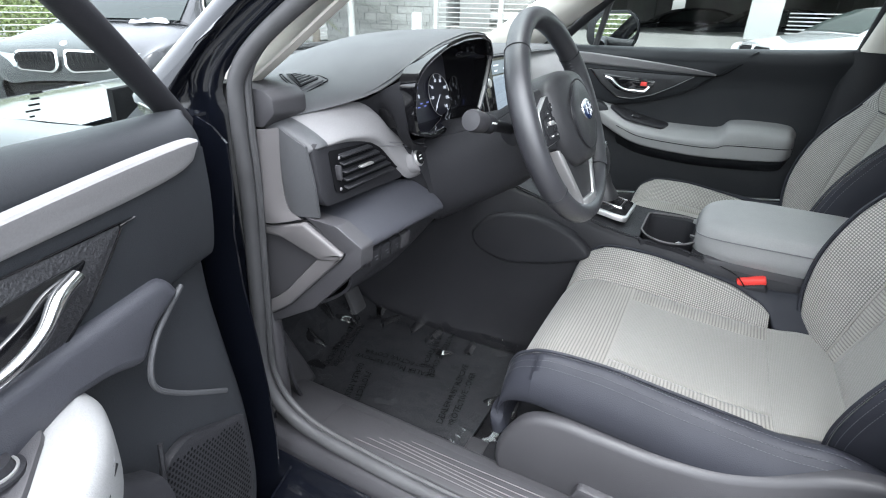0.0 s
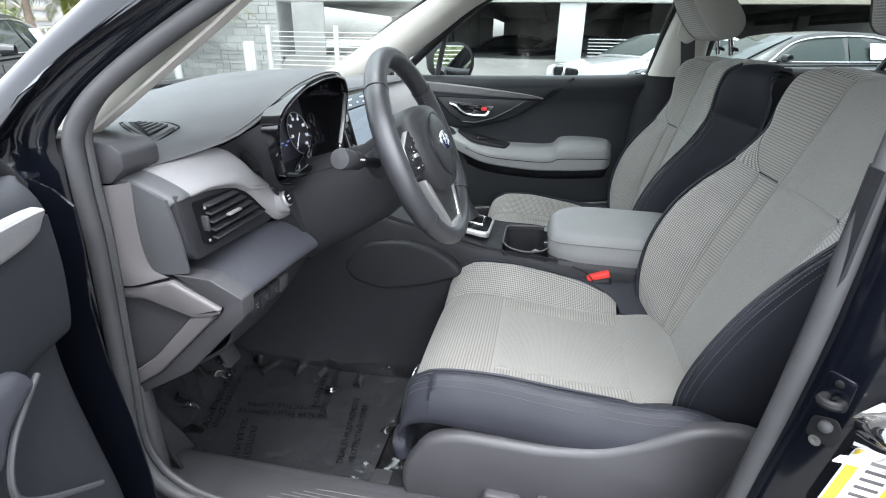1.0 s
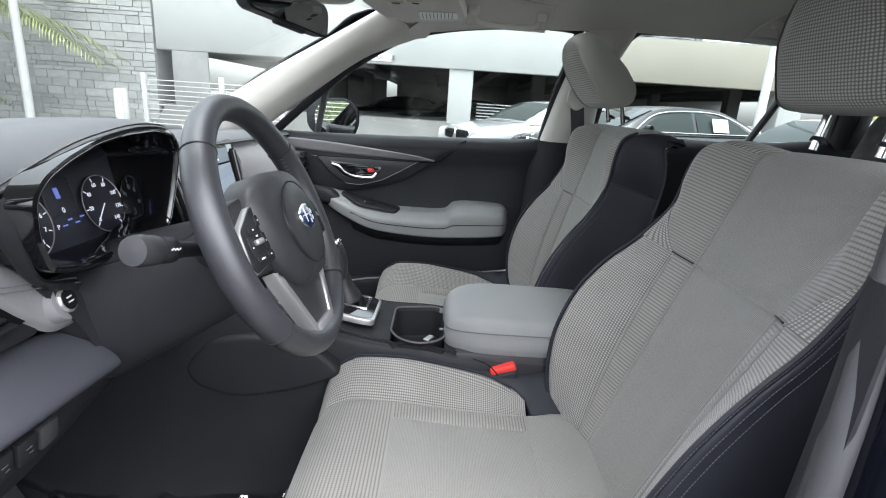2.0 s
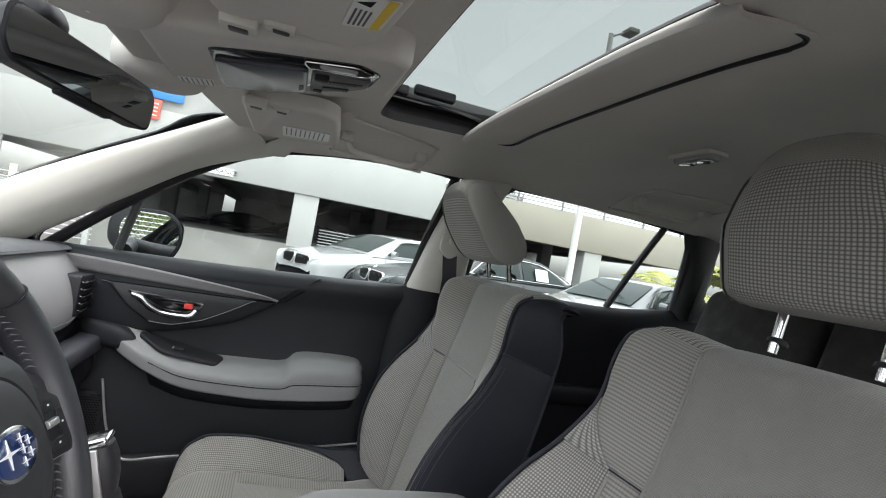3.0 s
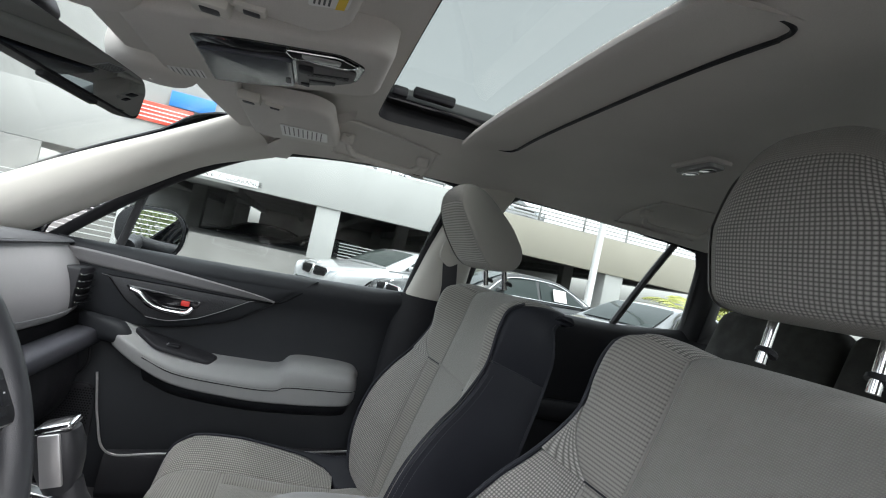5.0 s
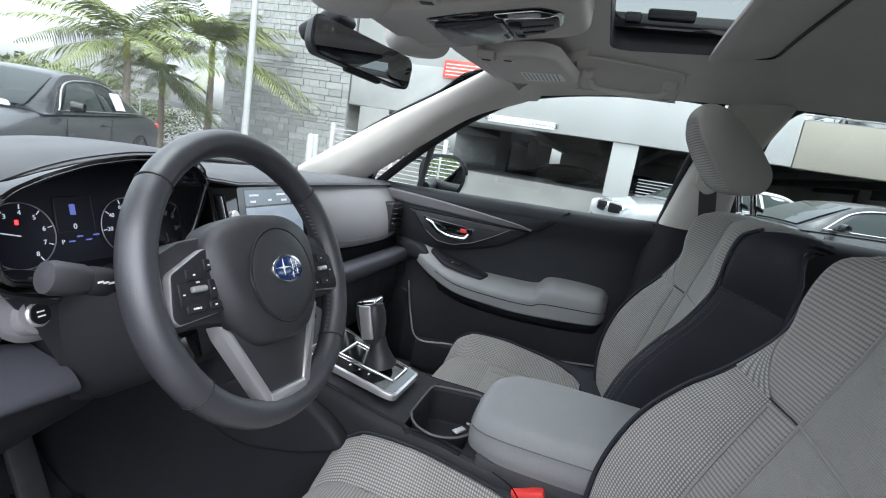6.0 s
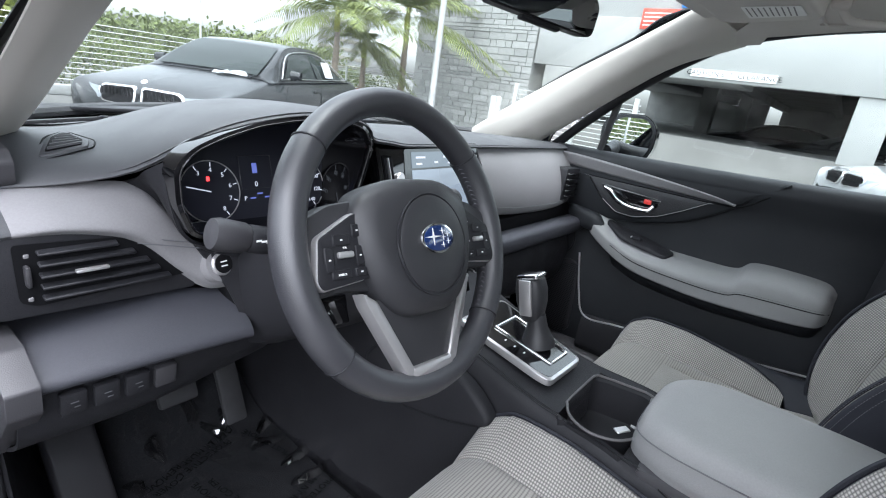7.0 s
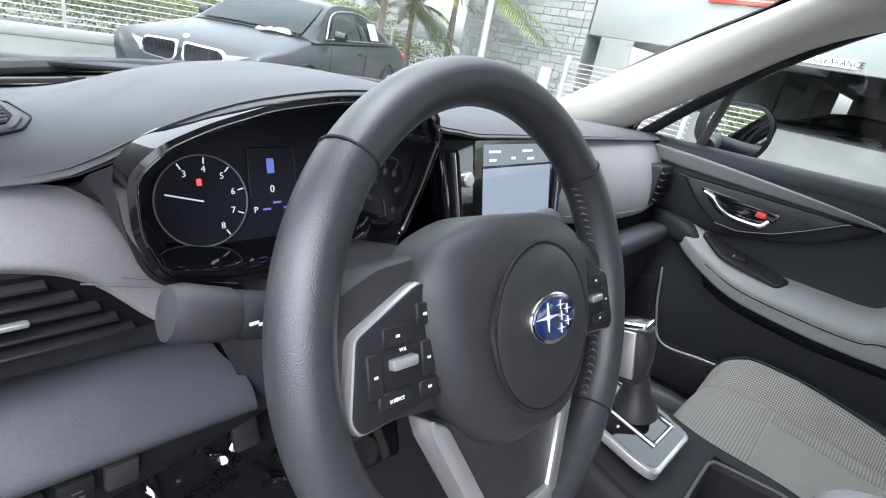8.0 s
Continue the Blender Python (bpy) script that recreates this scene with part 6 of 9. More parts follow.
ro = corner_round(RIM, 0.012, 4)
part("glass_face", slab(co, lambda a, b, d: cm @ Vector((a, b, d)), 0.003), DIAL, cl, "display glass with reflected haze in its colour")
def rim_ring(k, y):
    c = np.mean(np.array(ro), 0)
    return [(c[0] + (x - c[0]) * k, y + (1.09 - z) * 0.12, c[1] + (z - c[1]) * k) for x, z in ro + ro[:1]]
face_ring = [tuple(cm @ Vector((x, y, 0.0))) for x, y in co + co[:1]]
part("bezel", sheet([face_ring, rim_ring(1.0, 0.236), rim_ring(1.008, 0.222), rim_ring(1.02, 0.219)], thick=0.003), GLOSS, cl, "gloss black bezel")
part("bezel_line", tube([rim_ring(1.012, 0.2175)[k] for k in range(5, 50)], 0.0006, 5, 90), WARMGREY, cl, "thin silver line")
part("surround", sheet([rim_ring(1.018, 0.220), rim_ring(1.030, 0.2198), rim_ring(1.034, 0.226), rim_ring(1.034, 0.25)], thick=0.003), GLOSS, cl, "gloss black surround")
def gauge(cx, cy, r, marks, needle):
    c = cm @ Vector((cx, cy, 0.0045))
    gz = part("gauge", lathe([(r, 0), (r, 0.0015), (r - 0.002, 0.002)], c, cm.to_3x3() @ Vector((0, 0, 1)), 48), DIAL, cl, "round gauge dial")
    part("gauge_ring", tube([cm @ Vector((cx + r * math.cos(q), cy + r * math.sin(q), 0.0068)) for q in np.linspace(0, 2 * math.pi, 40, endpoint=False)], 0.0009, 5, 60, closed=True), SATIN, gz)
    for k in range(len(marks)):
        a = radians(225 - 282 * k / (len(marks) - 1))
        if k < 3 and len(marks) == 9:
            continue
        part("tick", rbox(cm @ Vector((cx + (r - 0.005) * math.cos(a), cy + (r - 0.005) * math.sin(a), 0.0072)), (0.006, 0.0012, 0.0006), 0, 1, cm.to_3x3() @ Matrix.Rotation(a, 3, "Z")), GLOWW, gz)
        part("numeral", letters(marks[k], 0.0088, cm @ Matrix.Translation((cx + (r - 0.013) * math.cos(a), cy + (r - 0.013) * math.sin(a), 0.0072))), GLOWW, gz)
    a = radians(needle)
    part("needle", rbox(cm @ Vector((cx + 0.4 * r * math.cos(a), cy + 0.4 * r * math.sin(a), 0.0078)), (0.8 * r, 0.0014, 0.0008), 0, 1, cm.to_3x3() @ Matrix.Rotation(a, 3, "Z")), GLOWW, gz)
    return gz
gl = gauge(-0.086, -0.012, 0.043, ["0", "1", "2", "3", "4", "5", "6", "7", "8"], 165)
part("warning_lamp", rbox(cm @ Vector((-0.088, 0.006, 0.0072)), (0.004, 0.006, 0.0006), 0, 1, cm.to_3x3()), GLOWR, gl, "red warning lamp")
gauge(0.066, -0.012, 0.043, ["0", "20", "40", "60", "80", "100", "120", "140"], 222)
part("center_display", rbox(cm @ Vector((-0.012, 0.006, 0.004)), (0.054, 0.062, 0.002), 0.002, 1, cm.to_3x3()), DIAL, cl)
part("display_outline", tube([cm @ Vector((-0.012 + x, 0.006 + y, 0.0056)) for x, y in corner_round([(-0.026, 0.030), (0.026, 0.030), (0.026, -0.018), (-0.026, -0.018)], 0.003, 2)], 0.0004, 4, 60, closed=True), SHROUD, cl)
part("display_car", rbox(cm @ Vector((-0.014, 0.018, 0.0055)), (0.008, 0.015, 0.001), 0.002, 2, cm.to_3x3()), GLOWB, cl, "blue car symbol")
part("speed_digit", letters("0", 0.011, cm @ Matrix.Translation((-0.014, -0.006, 0.0056))), GLOWW, cl)
part("gear_letter", letters("P", 0.009, cm @ Matrix.Translation((-0.034, -0.026, 0.0056))), GLOWW, cl)
for k in range(4):
    part("display_bar", rbox(cm @ Vector((-0.022 + 0.012 * k, -0.026 + 0.006 * (k % 2), 0.0056)), (0.009, 0.0022, 0.0004), 0, 1, cm.to_3x3()), GLOWB, cl)

# centre stack
cs = basis((0.0, 0.285, 1.010), (1, 0, 0), (0, math.sin(radians(14)), math.cos(radians(14))))
part("center_fascia", slab(corner_round([(-0.175, 0.112), (0.165, 0.112), (0.150, -0.06), (0.11, -0.15), (-0.11, -0.15), (-0.155, -0.06)], 0.014, 4), lambda a, b, d: cs @ Vector((a, b, -0.02 + d)), 0.024, 0.006), GLOSS, dash, "gloss black centre fascia")
scr = part("touchscreen", slab(corner_round([(-0.098, 0.100), (0.118, 0.100), (0.118, -0.095), (-0.098, -0.095)], 0.006, 3), lambda a, b, d: cs @ Vector((a, b, 0.003 + d)), 0.0025), GLOSS, dash, "large portrait touchscreen")
part("screen_image", slab([(-0.078, 0.058), (0.114, 0.058), (0.114, -0.085), (-0.078, -0.085)], lambda a, b, d: cs @ Vector((a, b, 0.0057 + d)), 0.0006), SCREEN, scr)
part("screen_status", slab([(-0.078, 0.094), (0.114, 0.094), (0.114, 0.062), (-0.078, 0.062)], lambda a, b, d: cs @ Vector((a, b, 0.0057 + d)), 0.0006), SCREENT, scr)
for x, y, w_ in ((-0.05, 0.083, 0.03), (0.04, 0.083, 0.03), (-0.055, 0.070, 0.018), (0.0, 0.072, 0.012), (0.05, 0.070, 0.02)):
    part("screen_mark", rbox(cs @ Vector((x, y, 0.0066)), (w_, 0.004, 0.0003), 0, 1, cs.to_3x3()), GLOWW, scr)
for y in (0.045, -0.035):
    part("knob", lathe([(0.011, 0), (0.011, 0.010), (0.009, 0.012), (0.0, 0.0122)], cs @ Vector((-0.120, y, 0.004)), cs.to_3x3() @ Vector((0, 0, 1)), 24), SATIN if y > 0 else GLOSS, dash, "round volume knob")
for s in (-1, 1):
    # thin black plate stands for the shade between the fins
    vv = part("side_vent", slab(corner_round([(s * 0.135, 0.088), (s * 0.160, 0.090), (s * 0.142, -0.06), (s * 0.122, -0.06)], 0.004, 2), lambda a, b, d: cs @ Vector((a, b, 0.0035 + d)), 0.002), INK, dash, "tall centre air vent")
    for k in range(3):
        part("vent_fin", slab([(s * (0.138 + 0.008 * k), 0.084), (s * (0.1395 + 0.008 * k), 0.084), (s * (0.1245 + 0.007 * k), -0.055), (s * (0.123 + 0.007 * k), -0.055)], lambda a, b, d: cs @ Vector((a, b, 0.004 + d)), 0.006), SATIN if k == 1 else BLACK, vv)
part("trim_line", tube([cs @ Vector((-0.15, -0.06, 0.006)), cs @ Vector((-0.11, -0.15, 0.006)), cs @ Vector((0.11, -0.15, 0.006)), cs @ Vector((0.15, -0.06, 0.006))], 0.004, 8, 30), SATIN, dash, "satin silver lower trim")
# passenger side
pp = [[(0.165, 0.312, 1.108), (0.35, 0.318, 1.104), (0.55, 0.325, 1.098), (0.70, 0.335, 1.092)], [(0.165, 0.285, 1.060), (0.35, 0.282, 1.052), (0.55, 0.285, 1.045), (0.70, 0.30, 1.045)],
      [(0.155, 0.275, 1.00), (0.35, 0.262, 0.995), (0.55, 0.262, 0.985), (0.70, 0.285, 0.985)], [(0.145, 0.285, 0.955), (0.35, 0.265, 0.940), (0.55, 0.262, 0.935), (0.70, 0.285, 0.935)], [(0.145, 0.31, 0.94), (0.35, 0.30, 0.928), (0.55, 0.295, 0.925), (0.70, 0.31, 0.925)]]
part("right_panel", net(pp, 24, 30, thick=0.006, flip=False), GREYTRIM, dash, "stitched light grey panel")
part("stitching", tube([(0.17, 0.272, 0.968), (0.35, 0.256, 0.956), (0.55, 0.255, 0.95), (0.68, 0.276, 0.95)], 0.0009, 4, 40), DARKTHREAD, dash)
# solid black box in place of the tray's shaded hollow
part("tray", rbox((0.42, 0.315, 0.905), (0.58, 0.08, 0.045), 0.01), INK, dash, "black block standing for the tray's shaded opening")
kr = [[(x, 0.300, 0.890) for x in (0.14, 0.35, 0.55, 0.735)], [(x, 0.235, 0.892) for x in (0.14, 0.35, 0.55, 0.735)], [(x, 0.222, 0.875) for x in (0.14, 0.35, 0.55, 0.735)], [(x, 0.228, 0.848) for x in (0.14, 0.35, 0.55, 0.735)], [(x, 0.26, 0.838) for x in (0.14, 0.35, 0.55, 0.735)]]
part("tray_lip", net(kr, 18, 14, thick=0.006, flip=False), NAVY, dash, "soft blue-grey lip")
part("glovebox_door", net([[(x, 0.262, 0.835) for x in (0.16, 0.43, 0.70)], [(x, 0.25, 0.76) for x in (0.16, 0.43, 0.70)], [(x, 0.29, 0.66) for x in (0.17, 0.43, 0.69)], [(x, 0.45, 0.60) for x in (0.18, 0.43, 0.68)]], 14, 12, thick=0.006, flip=False), BLACK, dash, "black glovebox door")
rv = part("right_vent", slab(corner_round([(0.600, 1.050), (0.690, 1.046), (0.690, 0.955), (0.585, 0.95)], 0.008, 3), lambda a, b, d: Vector((a, 0.30 - d, b)), 0.040, 0.005), BLACK, dash, "black passenger air vent")
for k in range(5):
    part("vent_blade", rbox((0.642, 0.258, 0.965 + 0.017 * k), (0.082, 0.012, 0.004), 0.001, 1, Matrix.Rotation(radians(15), 3, "X")), GLOSS, rv)
part("side_cover", rbox((0.725, 0.42, 0.95), (0.03, 0.24, 0.30), 0.01), SHROUD, dash)
part("under_panel", net([[(x, 0.28, 0.80) for x in (-0.74, -0.3, 0.15)], [(x, 0.50, 0.74) for x in (-0.74, -0.3, 0.15)], [(x, 0.75, 0.72) for x in (-0.74, -0.3, 0.15)]], 8, 8, thick=0.006, flip=True), CARPET, dash)


# ---- centre console ----
con = thing("center_console", (0, -0.1, 0.34), "black centre console with a padded grey armrest", "console")
rows = []
for y, zt, w_ in ((0.80, 0.84, 0.17), (0.55, 0.845, 0.16), (0.30, 0.84, 0.14), (0.15, 0.80, 0.128), (0.05, 0.772, 0.122), (-0.08, 0.742, 0.122), (-0.20, 0.735, 0.128), (-0.28, 0.725, 0.132), (-0.45, 0.72, 0.132), (-0.66, 0.72, 0.13)):
    rows.append([(-w_ - 0.04, y, 0.34), (-w_ - 0.025, y, 0.50), (-w_ - 0.012, y, zt - 0.12), (-w_, y, zt - 0.03), (-w_ + 0.012, y, zt - 0.006), (-w_ + 0.03, y, zt), (w_ - 0.03, y, zt), (w_ - 0.012, y, zt - 0.006), (w_, y, zt - 0.03), (w_ + 0.012, y, zt - 0.12), (w_ + 0.025, y, 0.50), (w_ + 0.04, y, 0.34)])
mid_ = [cr(r, 64) for r in rows]
CB = np.stack([cr([m_[j] for m_ in mid_], 150) for j in range(64)], 1)
for q in CB.reshape(-1, 3):
    if -0.112 < q[0] < 0.078 and -0.236 < q[1] < -0.124 and q[2] > 0.66:
        q[2] = 0.655
part("body", sheet(CB, thick=0.005, flip=False), BLACK, con, "black plastic body")
part("knee_rest", slab(corner_round([(0.30, 0.675), (0.245, 0.742), (0.13, 0.756), (0.03, 0.735), (-0.04, 0.680), (0.06, 0.640), (0.19, 0.612), (0.275, 0.635)], 0.04, 5), lambda a, b, d: Vector((-0.128 - d - 0.10 * (0.76 - b), a, b)), 0.026, 0.012, 4), BLACK, con, "raised padded side panel")
part("side_seam", tube([(-0.1365, -0.30, 0.722), (-0.140, -0.34, 0.705), (-0.146, -0.37, 0.66), (-0.152, -0.39, 0.60)], 0.0012, 5, 20), INK, con)
sm = basis((-0.003, 0.022, 0.779), (1, 0, 0), (0, 1, 0.19))
bo = corner_round([(-0.066, -0.105), (0.060, -0.108), (0.066, -0.08), (0.092, 0.11), (-0.072, 0.11), (-0.072, -0.08)], 0.016, 4)
bz = part("shift_bezel", slab(bo, lambda a, b, d: sm @ Vector((a, b, -0.008 + d)), 0.014, 0.004), SATIN, con, "satin silver shift surround")
part("shift_plate", slab([(x * 0.91, y * 0.935) for x, y in bo], lambda a, b, d: sm @ Vector((a, b, 0.0055 + d)), 0.0015), GLOSS, bz, "gloss black plate")
part("inner_frame", tube([sm @ Vector((x, y, 0.008)) for x, y in corner_round([(-0.022, -0.078), (0.046, -0.080), (0.052, 0.05), (-0.024, 0.05)], 0.008, 3)], 0.0032, 8, 90, closed=True), CHROME, bz, "chrome inner frame")
for k in range(3):
    part("gate_mark", rbox(sm @ Vector((-0.042, -0.03 + 0.022 * k, 0.0075)), (0.006, 0.003, 0.0005), 0, 1, sm.to_3x3()), WHITE, bz)
lev = thing("gear_lever", (0.012, 0.0, 0.785), "gear lever with a chrome-trimmed leather knob", "gear lever")
part("gaiter", lathe([(0.034, -0.004), (0.032, 0.006), (0.026, 0.020), (0.0205, 0.034), (0.0185, 0.046), (0.0165, 0.060)], (0.010, -0.008, 0.784), (-0.06, 0.22, 1), 20), LEATHER, lev, "draped leather gaiter")
part("shaft", tube([(0.010, -0.005, 0.80), (0.004, 0.012, 0.86)], 0.013, 12, 6), BLACK, lev)
kb = [[(-0.012, 0.016), (0.012, 0.016), (0.018, -0.004), (0.012, -0.02), (-0.012, -0.02), (-0.018, -0.004)]]
krows = []
for h, k in ((0.0, 0.85), (0.015, 1.1), (0.04, 1.36), (0.065, 1.42), (0.086, 1.25), (0.094, 0.75)):
    base_ = np.array((0.004, 0.012 + 0.25 * h, 0.826 + h * 0.95))
    ring = cr([(x * k, y * k, 0) for x, y in kb[0]], 24, closed=True)
    krows.append([base_ + np.array((q[0], q[1], 0.25 * -q[1])) for q in ring] + [base_ + np.array((ring[0][0], ring[0][1], 0.25 * -ring[0][1]))])
krows.append([base_ + np.array((0, 0, 0.002))] * 25)
kk = part("knob", sheet(krows, thick=0), LEATHER, lev, "leather knob")
part("knob_face", rbox((-0.0222, 0.022, 0.876), (0.007, 0.026, 0.070), 0.0028, 2, Matrix.Rotation(radians(-14), 3, "X")), SATIN, lev, "satin side plate")
part("knob_cap", rbox((0.002, 0.030, 0.9145), (0.040, 0.044, 0.011), 0.0042, 3, Matrix.Rotation(radians(-20), 3, "X")), CHROME, lev, "chrome cap")
cup = thing("cup_holder", (-0.045, -0.175, 0.73), "black cup holder with a thin silver rim", "cup holder")
cb = basis((-0.043, -0.175, 0.742), (1, 0, 0), (0, 1, 0.03))
cuo = corner_round([(-0.034, 0.056), (0.102, 0.056), (0.124, -0.040), (0.112, -0.062), (-0.026, -0.070), (-0.066, -0.048), (-0.084, -0.006), (-0.070, 0.034)], 0.022, 5)
part("well", sheet([[tuple(cb @ Vector((x * k, y * k, h))) for x, y in cuo + cuo[:1]] for k, h in ((1.0, 0.002), (0.94, -0.004), (0.92, -0.03), (0.88, -0.068), (0.80, -0.074), (0.02, -0.075))], thick=0.0), BLACK, cup, "deep black well")
part("rim", tube([cb @ Vector((x, y, 0.003)) for x, y in cuo[::2]], 0.0024, 8, 90, closed=True), WARMGREY, cup, "silver rim")
# two pale bars stand for the reflections inside the black well
for a, b, r in ((-0.052, -0.005, 20), (0.045, -0.03, -30)):
    part("finger", rbox(cb @ Vector((a, b, -0.045)), (0.030, 0.016, 0.004), 0.002, 1, Matrix.Rotation(radians(r), 3, "Z")), SATIN, cup, "pale bar standing for a reflection in the well")
arm = thing("console_armrest", (0.0, -0.42, 0.73), "padded grey leather console armrest", "armrest")
ar = []
for y, zt, w_ in ((-0.236, 0.752, 0.050), (-0.238, 0.778, 0.078), (-0.254, 0.795, 0.098), (-0.290, 0.804, 0.117), (-0.345, 0.807, 0.125), (-0.45, 0.806, 0.126), (-0.56, 0.804, 0.124), (-0.60, 0.79, 0.12)):
    ar.append([(-w_, y, 0.728), (-w_ - 0.004, y, 0.75), (-w_ + 0.004, y, zt - 0.014), (-w_ + 0.03, y, zt), (0, y, zt + 0.004), (w_ - 0.03, y, zt), (w_ - 0.004, y, zt - 0.014), (w_ + 0.004, y, 0.75), (w_, y, 0.728)])
part("pad", net(ar, 30, 30, thick=0.01, flip=False), ARMGREY, arm, "padded grey leather")
part("stitching", tube([(-0.125, -0.58, 0.775), (-0.128, -0.45, 0.776), (-0.128, -0.345, 0.776), (-0.121, -0.292, 0.774), (-0.101, -0.253, 0.770), (-0.06, -0.236, 0.766), (0.06, -0.236, 0.766), (0.101, -0.253, 0.770)], 0.0011, 5, 60), DARKTHREAD, arm)
part("latch", rbox((0.03, -0.242, 0.742), (0.05, 0.012, 0.014), 0.003), BLACK, arm)
part("bin", rbox((0, -0.43, 0.70), (0.25, 0.34, 0.06), 0.01), SHROUD, arm)
part("floor_mat", net([[(-0.62, 0.10, 0.352), (-0.40, 0.10, 0.350), (-0.20, 0.10, 0.352)], [(-0.625, 0.35, 0.350), (-0.40, 0.35, 0.348), (-0.20, 0.35, 0.35)], [(-0.61, 0.58, 0.36), (-0.40, 0.60, 0.37), (-0.19, 0.60, 0.37)], [(-0.56, 0.72, 0.44), (-0.40, 0.74, 0.46), (-0.20, 0.74, 0.46)]], 16, 12, thick=0.008), MATGREY, label="dark grey carpet floor mat under a clear film", category="floor mat")


# ---- front doors ----
def door(name, place, label, driver_side):
    """place(s, d, z): s behind the hinge line, d inwards from the outer skin, z up."""
    t = thing(name, place(0.0, 0.05, 0.42), label, "car door", "structure")
    P = lambda s, d, z: Vector(place(s, d, z))
    fl = driver_side
    def zadd(s):
        return 0.026 * s * s
    rows = []
    for s in (0.085, 0.11, 0.2, 0.35, 0.55, 0.75, 0.92, 1.02):
        k = 1.0 if 0.1 < s < 1.0 else 0.9
        rows.append([P(s, d * (k if z < 1.1 else 1), z + (zadd(s) if z > 0.9 else 0)) for d, z in ((0.118, 1.085), (0.135, 1.102), (0.165, 1.108), (0.190, 1.098), (0.200, 1.072), (0.188, 1.040), (0.172, 1.00), (0.168, 0.93), (0.170, 0.86), (0.180, 0.78), (0.192, 0.68), (0.190, 0.55), (0.170, 0.43))])
    part("inner_panel", net(rows, 40, 50, thick=0.006, flip=not fl), DOORSKIN, t, "soft black inner panel", angle=60)
    # upper body with the swept lower edge that rises to the sill
    rows = []
    for s, zb in ((0.10, 0.936), (0.16, 0.932), (0.218, 0.922), (0.275, 0.911), (0.358, 0.914), (0.47, 0.938), (0.554, 0.969), (0.644, 1.028), (0.70, 1.074), (0.752, 1.112)):
        zt = max(1.072 + zadd(s), zb + 0.004)
        rows.append([P(s, 0.199, zt), P(s, 0.199, zt * 0.6 + zb * 0.4), P(s, 0.193, zt * 0.2 + zb * 0.8), P(s, 0.186, zb + 0.004), P(s, 0.176, zb), P(s, 0.160, zb + 0.002)])
    part("upper_body", net(rows, 40, 18, thick=0.004, flip=not fl), DOORSKIN, t, "soft black upper door body", angle=60)
    # light grey strip, tapering to a tip
    rows = []
    for s, z0, z1 in ((0.125, 1.060, 1.088), (0.15, 1.052, 1.089), (0.22, 1.046, 1.086), (0.33, 1.042, 1.078), (0.45, 1.038, 1.067), (0.56, 1.036, 1.055), (0.62, 1.035, 1.046), (0.645, 1.036, 1.039)):
        rows.append([P(s, 0.190, z0), P(s, 0.2035, z0 + 0.08 * (z1 - z0)), P(s, 0.210, (z0 + z1) / 2), P(s, 0.2155, z1 - 0.08 * (z1 - z0)), P(s, 0.204, z1)])
    part("grey_strip", net(rows, 36, 12, thick=0.004, flip=fl), GREYTRIM, t, "satin light grey trim strip")
    part("strip_line", tube([P(s, 0.196, z) for s, z in ((0.12, 1.056), (0.15, 1.048), (0.22, 1.042), (0.33, 1.038), (0.45, 1.034), (0.60, 1.031), (0.66, 1.038), (0.70, 1.066), (0.735, 1.094))], 0.0026, 6, 50), INK, t)
    # handle plate
    o = corner_round([(0.226, 1.032), (0.585, 1.030), (0.52, 0.990), (0.46, 0.958), (0.39, 0.938), (0.335, 0.940), (0.280, 0.975)], 0.014, 4)
    hp = part("handle_plate", slab(o, lambda a, b, d: P(a, 0.188 + d, b), 0.014, 0.003), TEXTURED, t, "textured black plate")
    part("plate_edge", tube([P(a, 0.2015, b) for a, b in o[::2]], 0.0012, 5, 70, closed=True), GLOSS, hp)
    o = corner_round([(0.27, 1.017), (0.462, 1.005), (0.455, 0.985), (0.425, 0.960), (0.375, 0.957), (0.33, 0.967)], 0.012, 4)
    part("recess", slab(o, lambda a, b, d: P(a, 0.200 + d, b), 0.0035, 0.001), GLOSS, hp, "gloss black recess")
    hd = part("door_handle", tube([P(s, d, z) for s, d, z in ((0.287, 0.203, 1.006), (0.312, 0.209, 0.999), (0.335, 0.213, 0.981), (0.365, 0.214, 0.969), (0.40, 0.214, 0.966), (0.430, 0.212, 0.968), (0.443, 0.208, 0.984))], [0.007, 0.007, 0.006, 0.0055, 0.006, 0.007, 0.006], 10, 40), CHROME, t, "chrome pull handle")
    part("lock_button", rbox(P(0.423, 0.204, 0.992), (0.012, 0.022, 0.014) if not fl else (0.022, 0.012, 0.014), 0.003), RED if not fl else BLACK, t, "lock button showing red" if not fl else "black lock button")
    # slate band that runs from the dash into the armrest, and the rim of the pocket below it
    rows = []
    for s, z0, z1, dd in ((0.165, 0.900, 0.915, 0.176), (0.19, 0.885, 0.925, 0.190), (0.23, 0.868, 0.922, 0.205), (0.29, 0.862, 0.912, 0.215), (0.36, 0.83, 0.866, 0.19), (0.45, 0.80, 0.835, 0.175)):
        rows.append([P(s, 0.168, z1 + 0.004), P(s, dd, z1), P(s, dd + 0.008, (z0 + z1) / 2), P(s, dd, z0), P(s, 0.168, z0 - 0.006)])
    if fl:
        o = corner_round([(0.42, 0.952), (0.30, 0.956), (0.196, 0.958), (0.178, 0.930), (0.225, 0.912), (0.247, 0.882), (0.285, 0.898), (0.33, 0.905), (0.42, 0.88)], 0.014, 4)
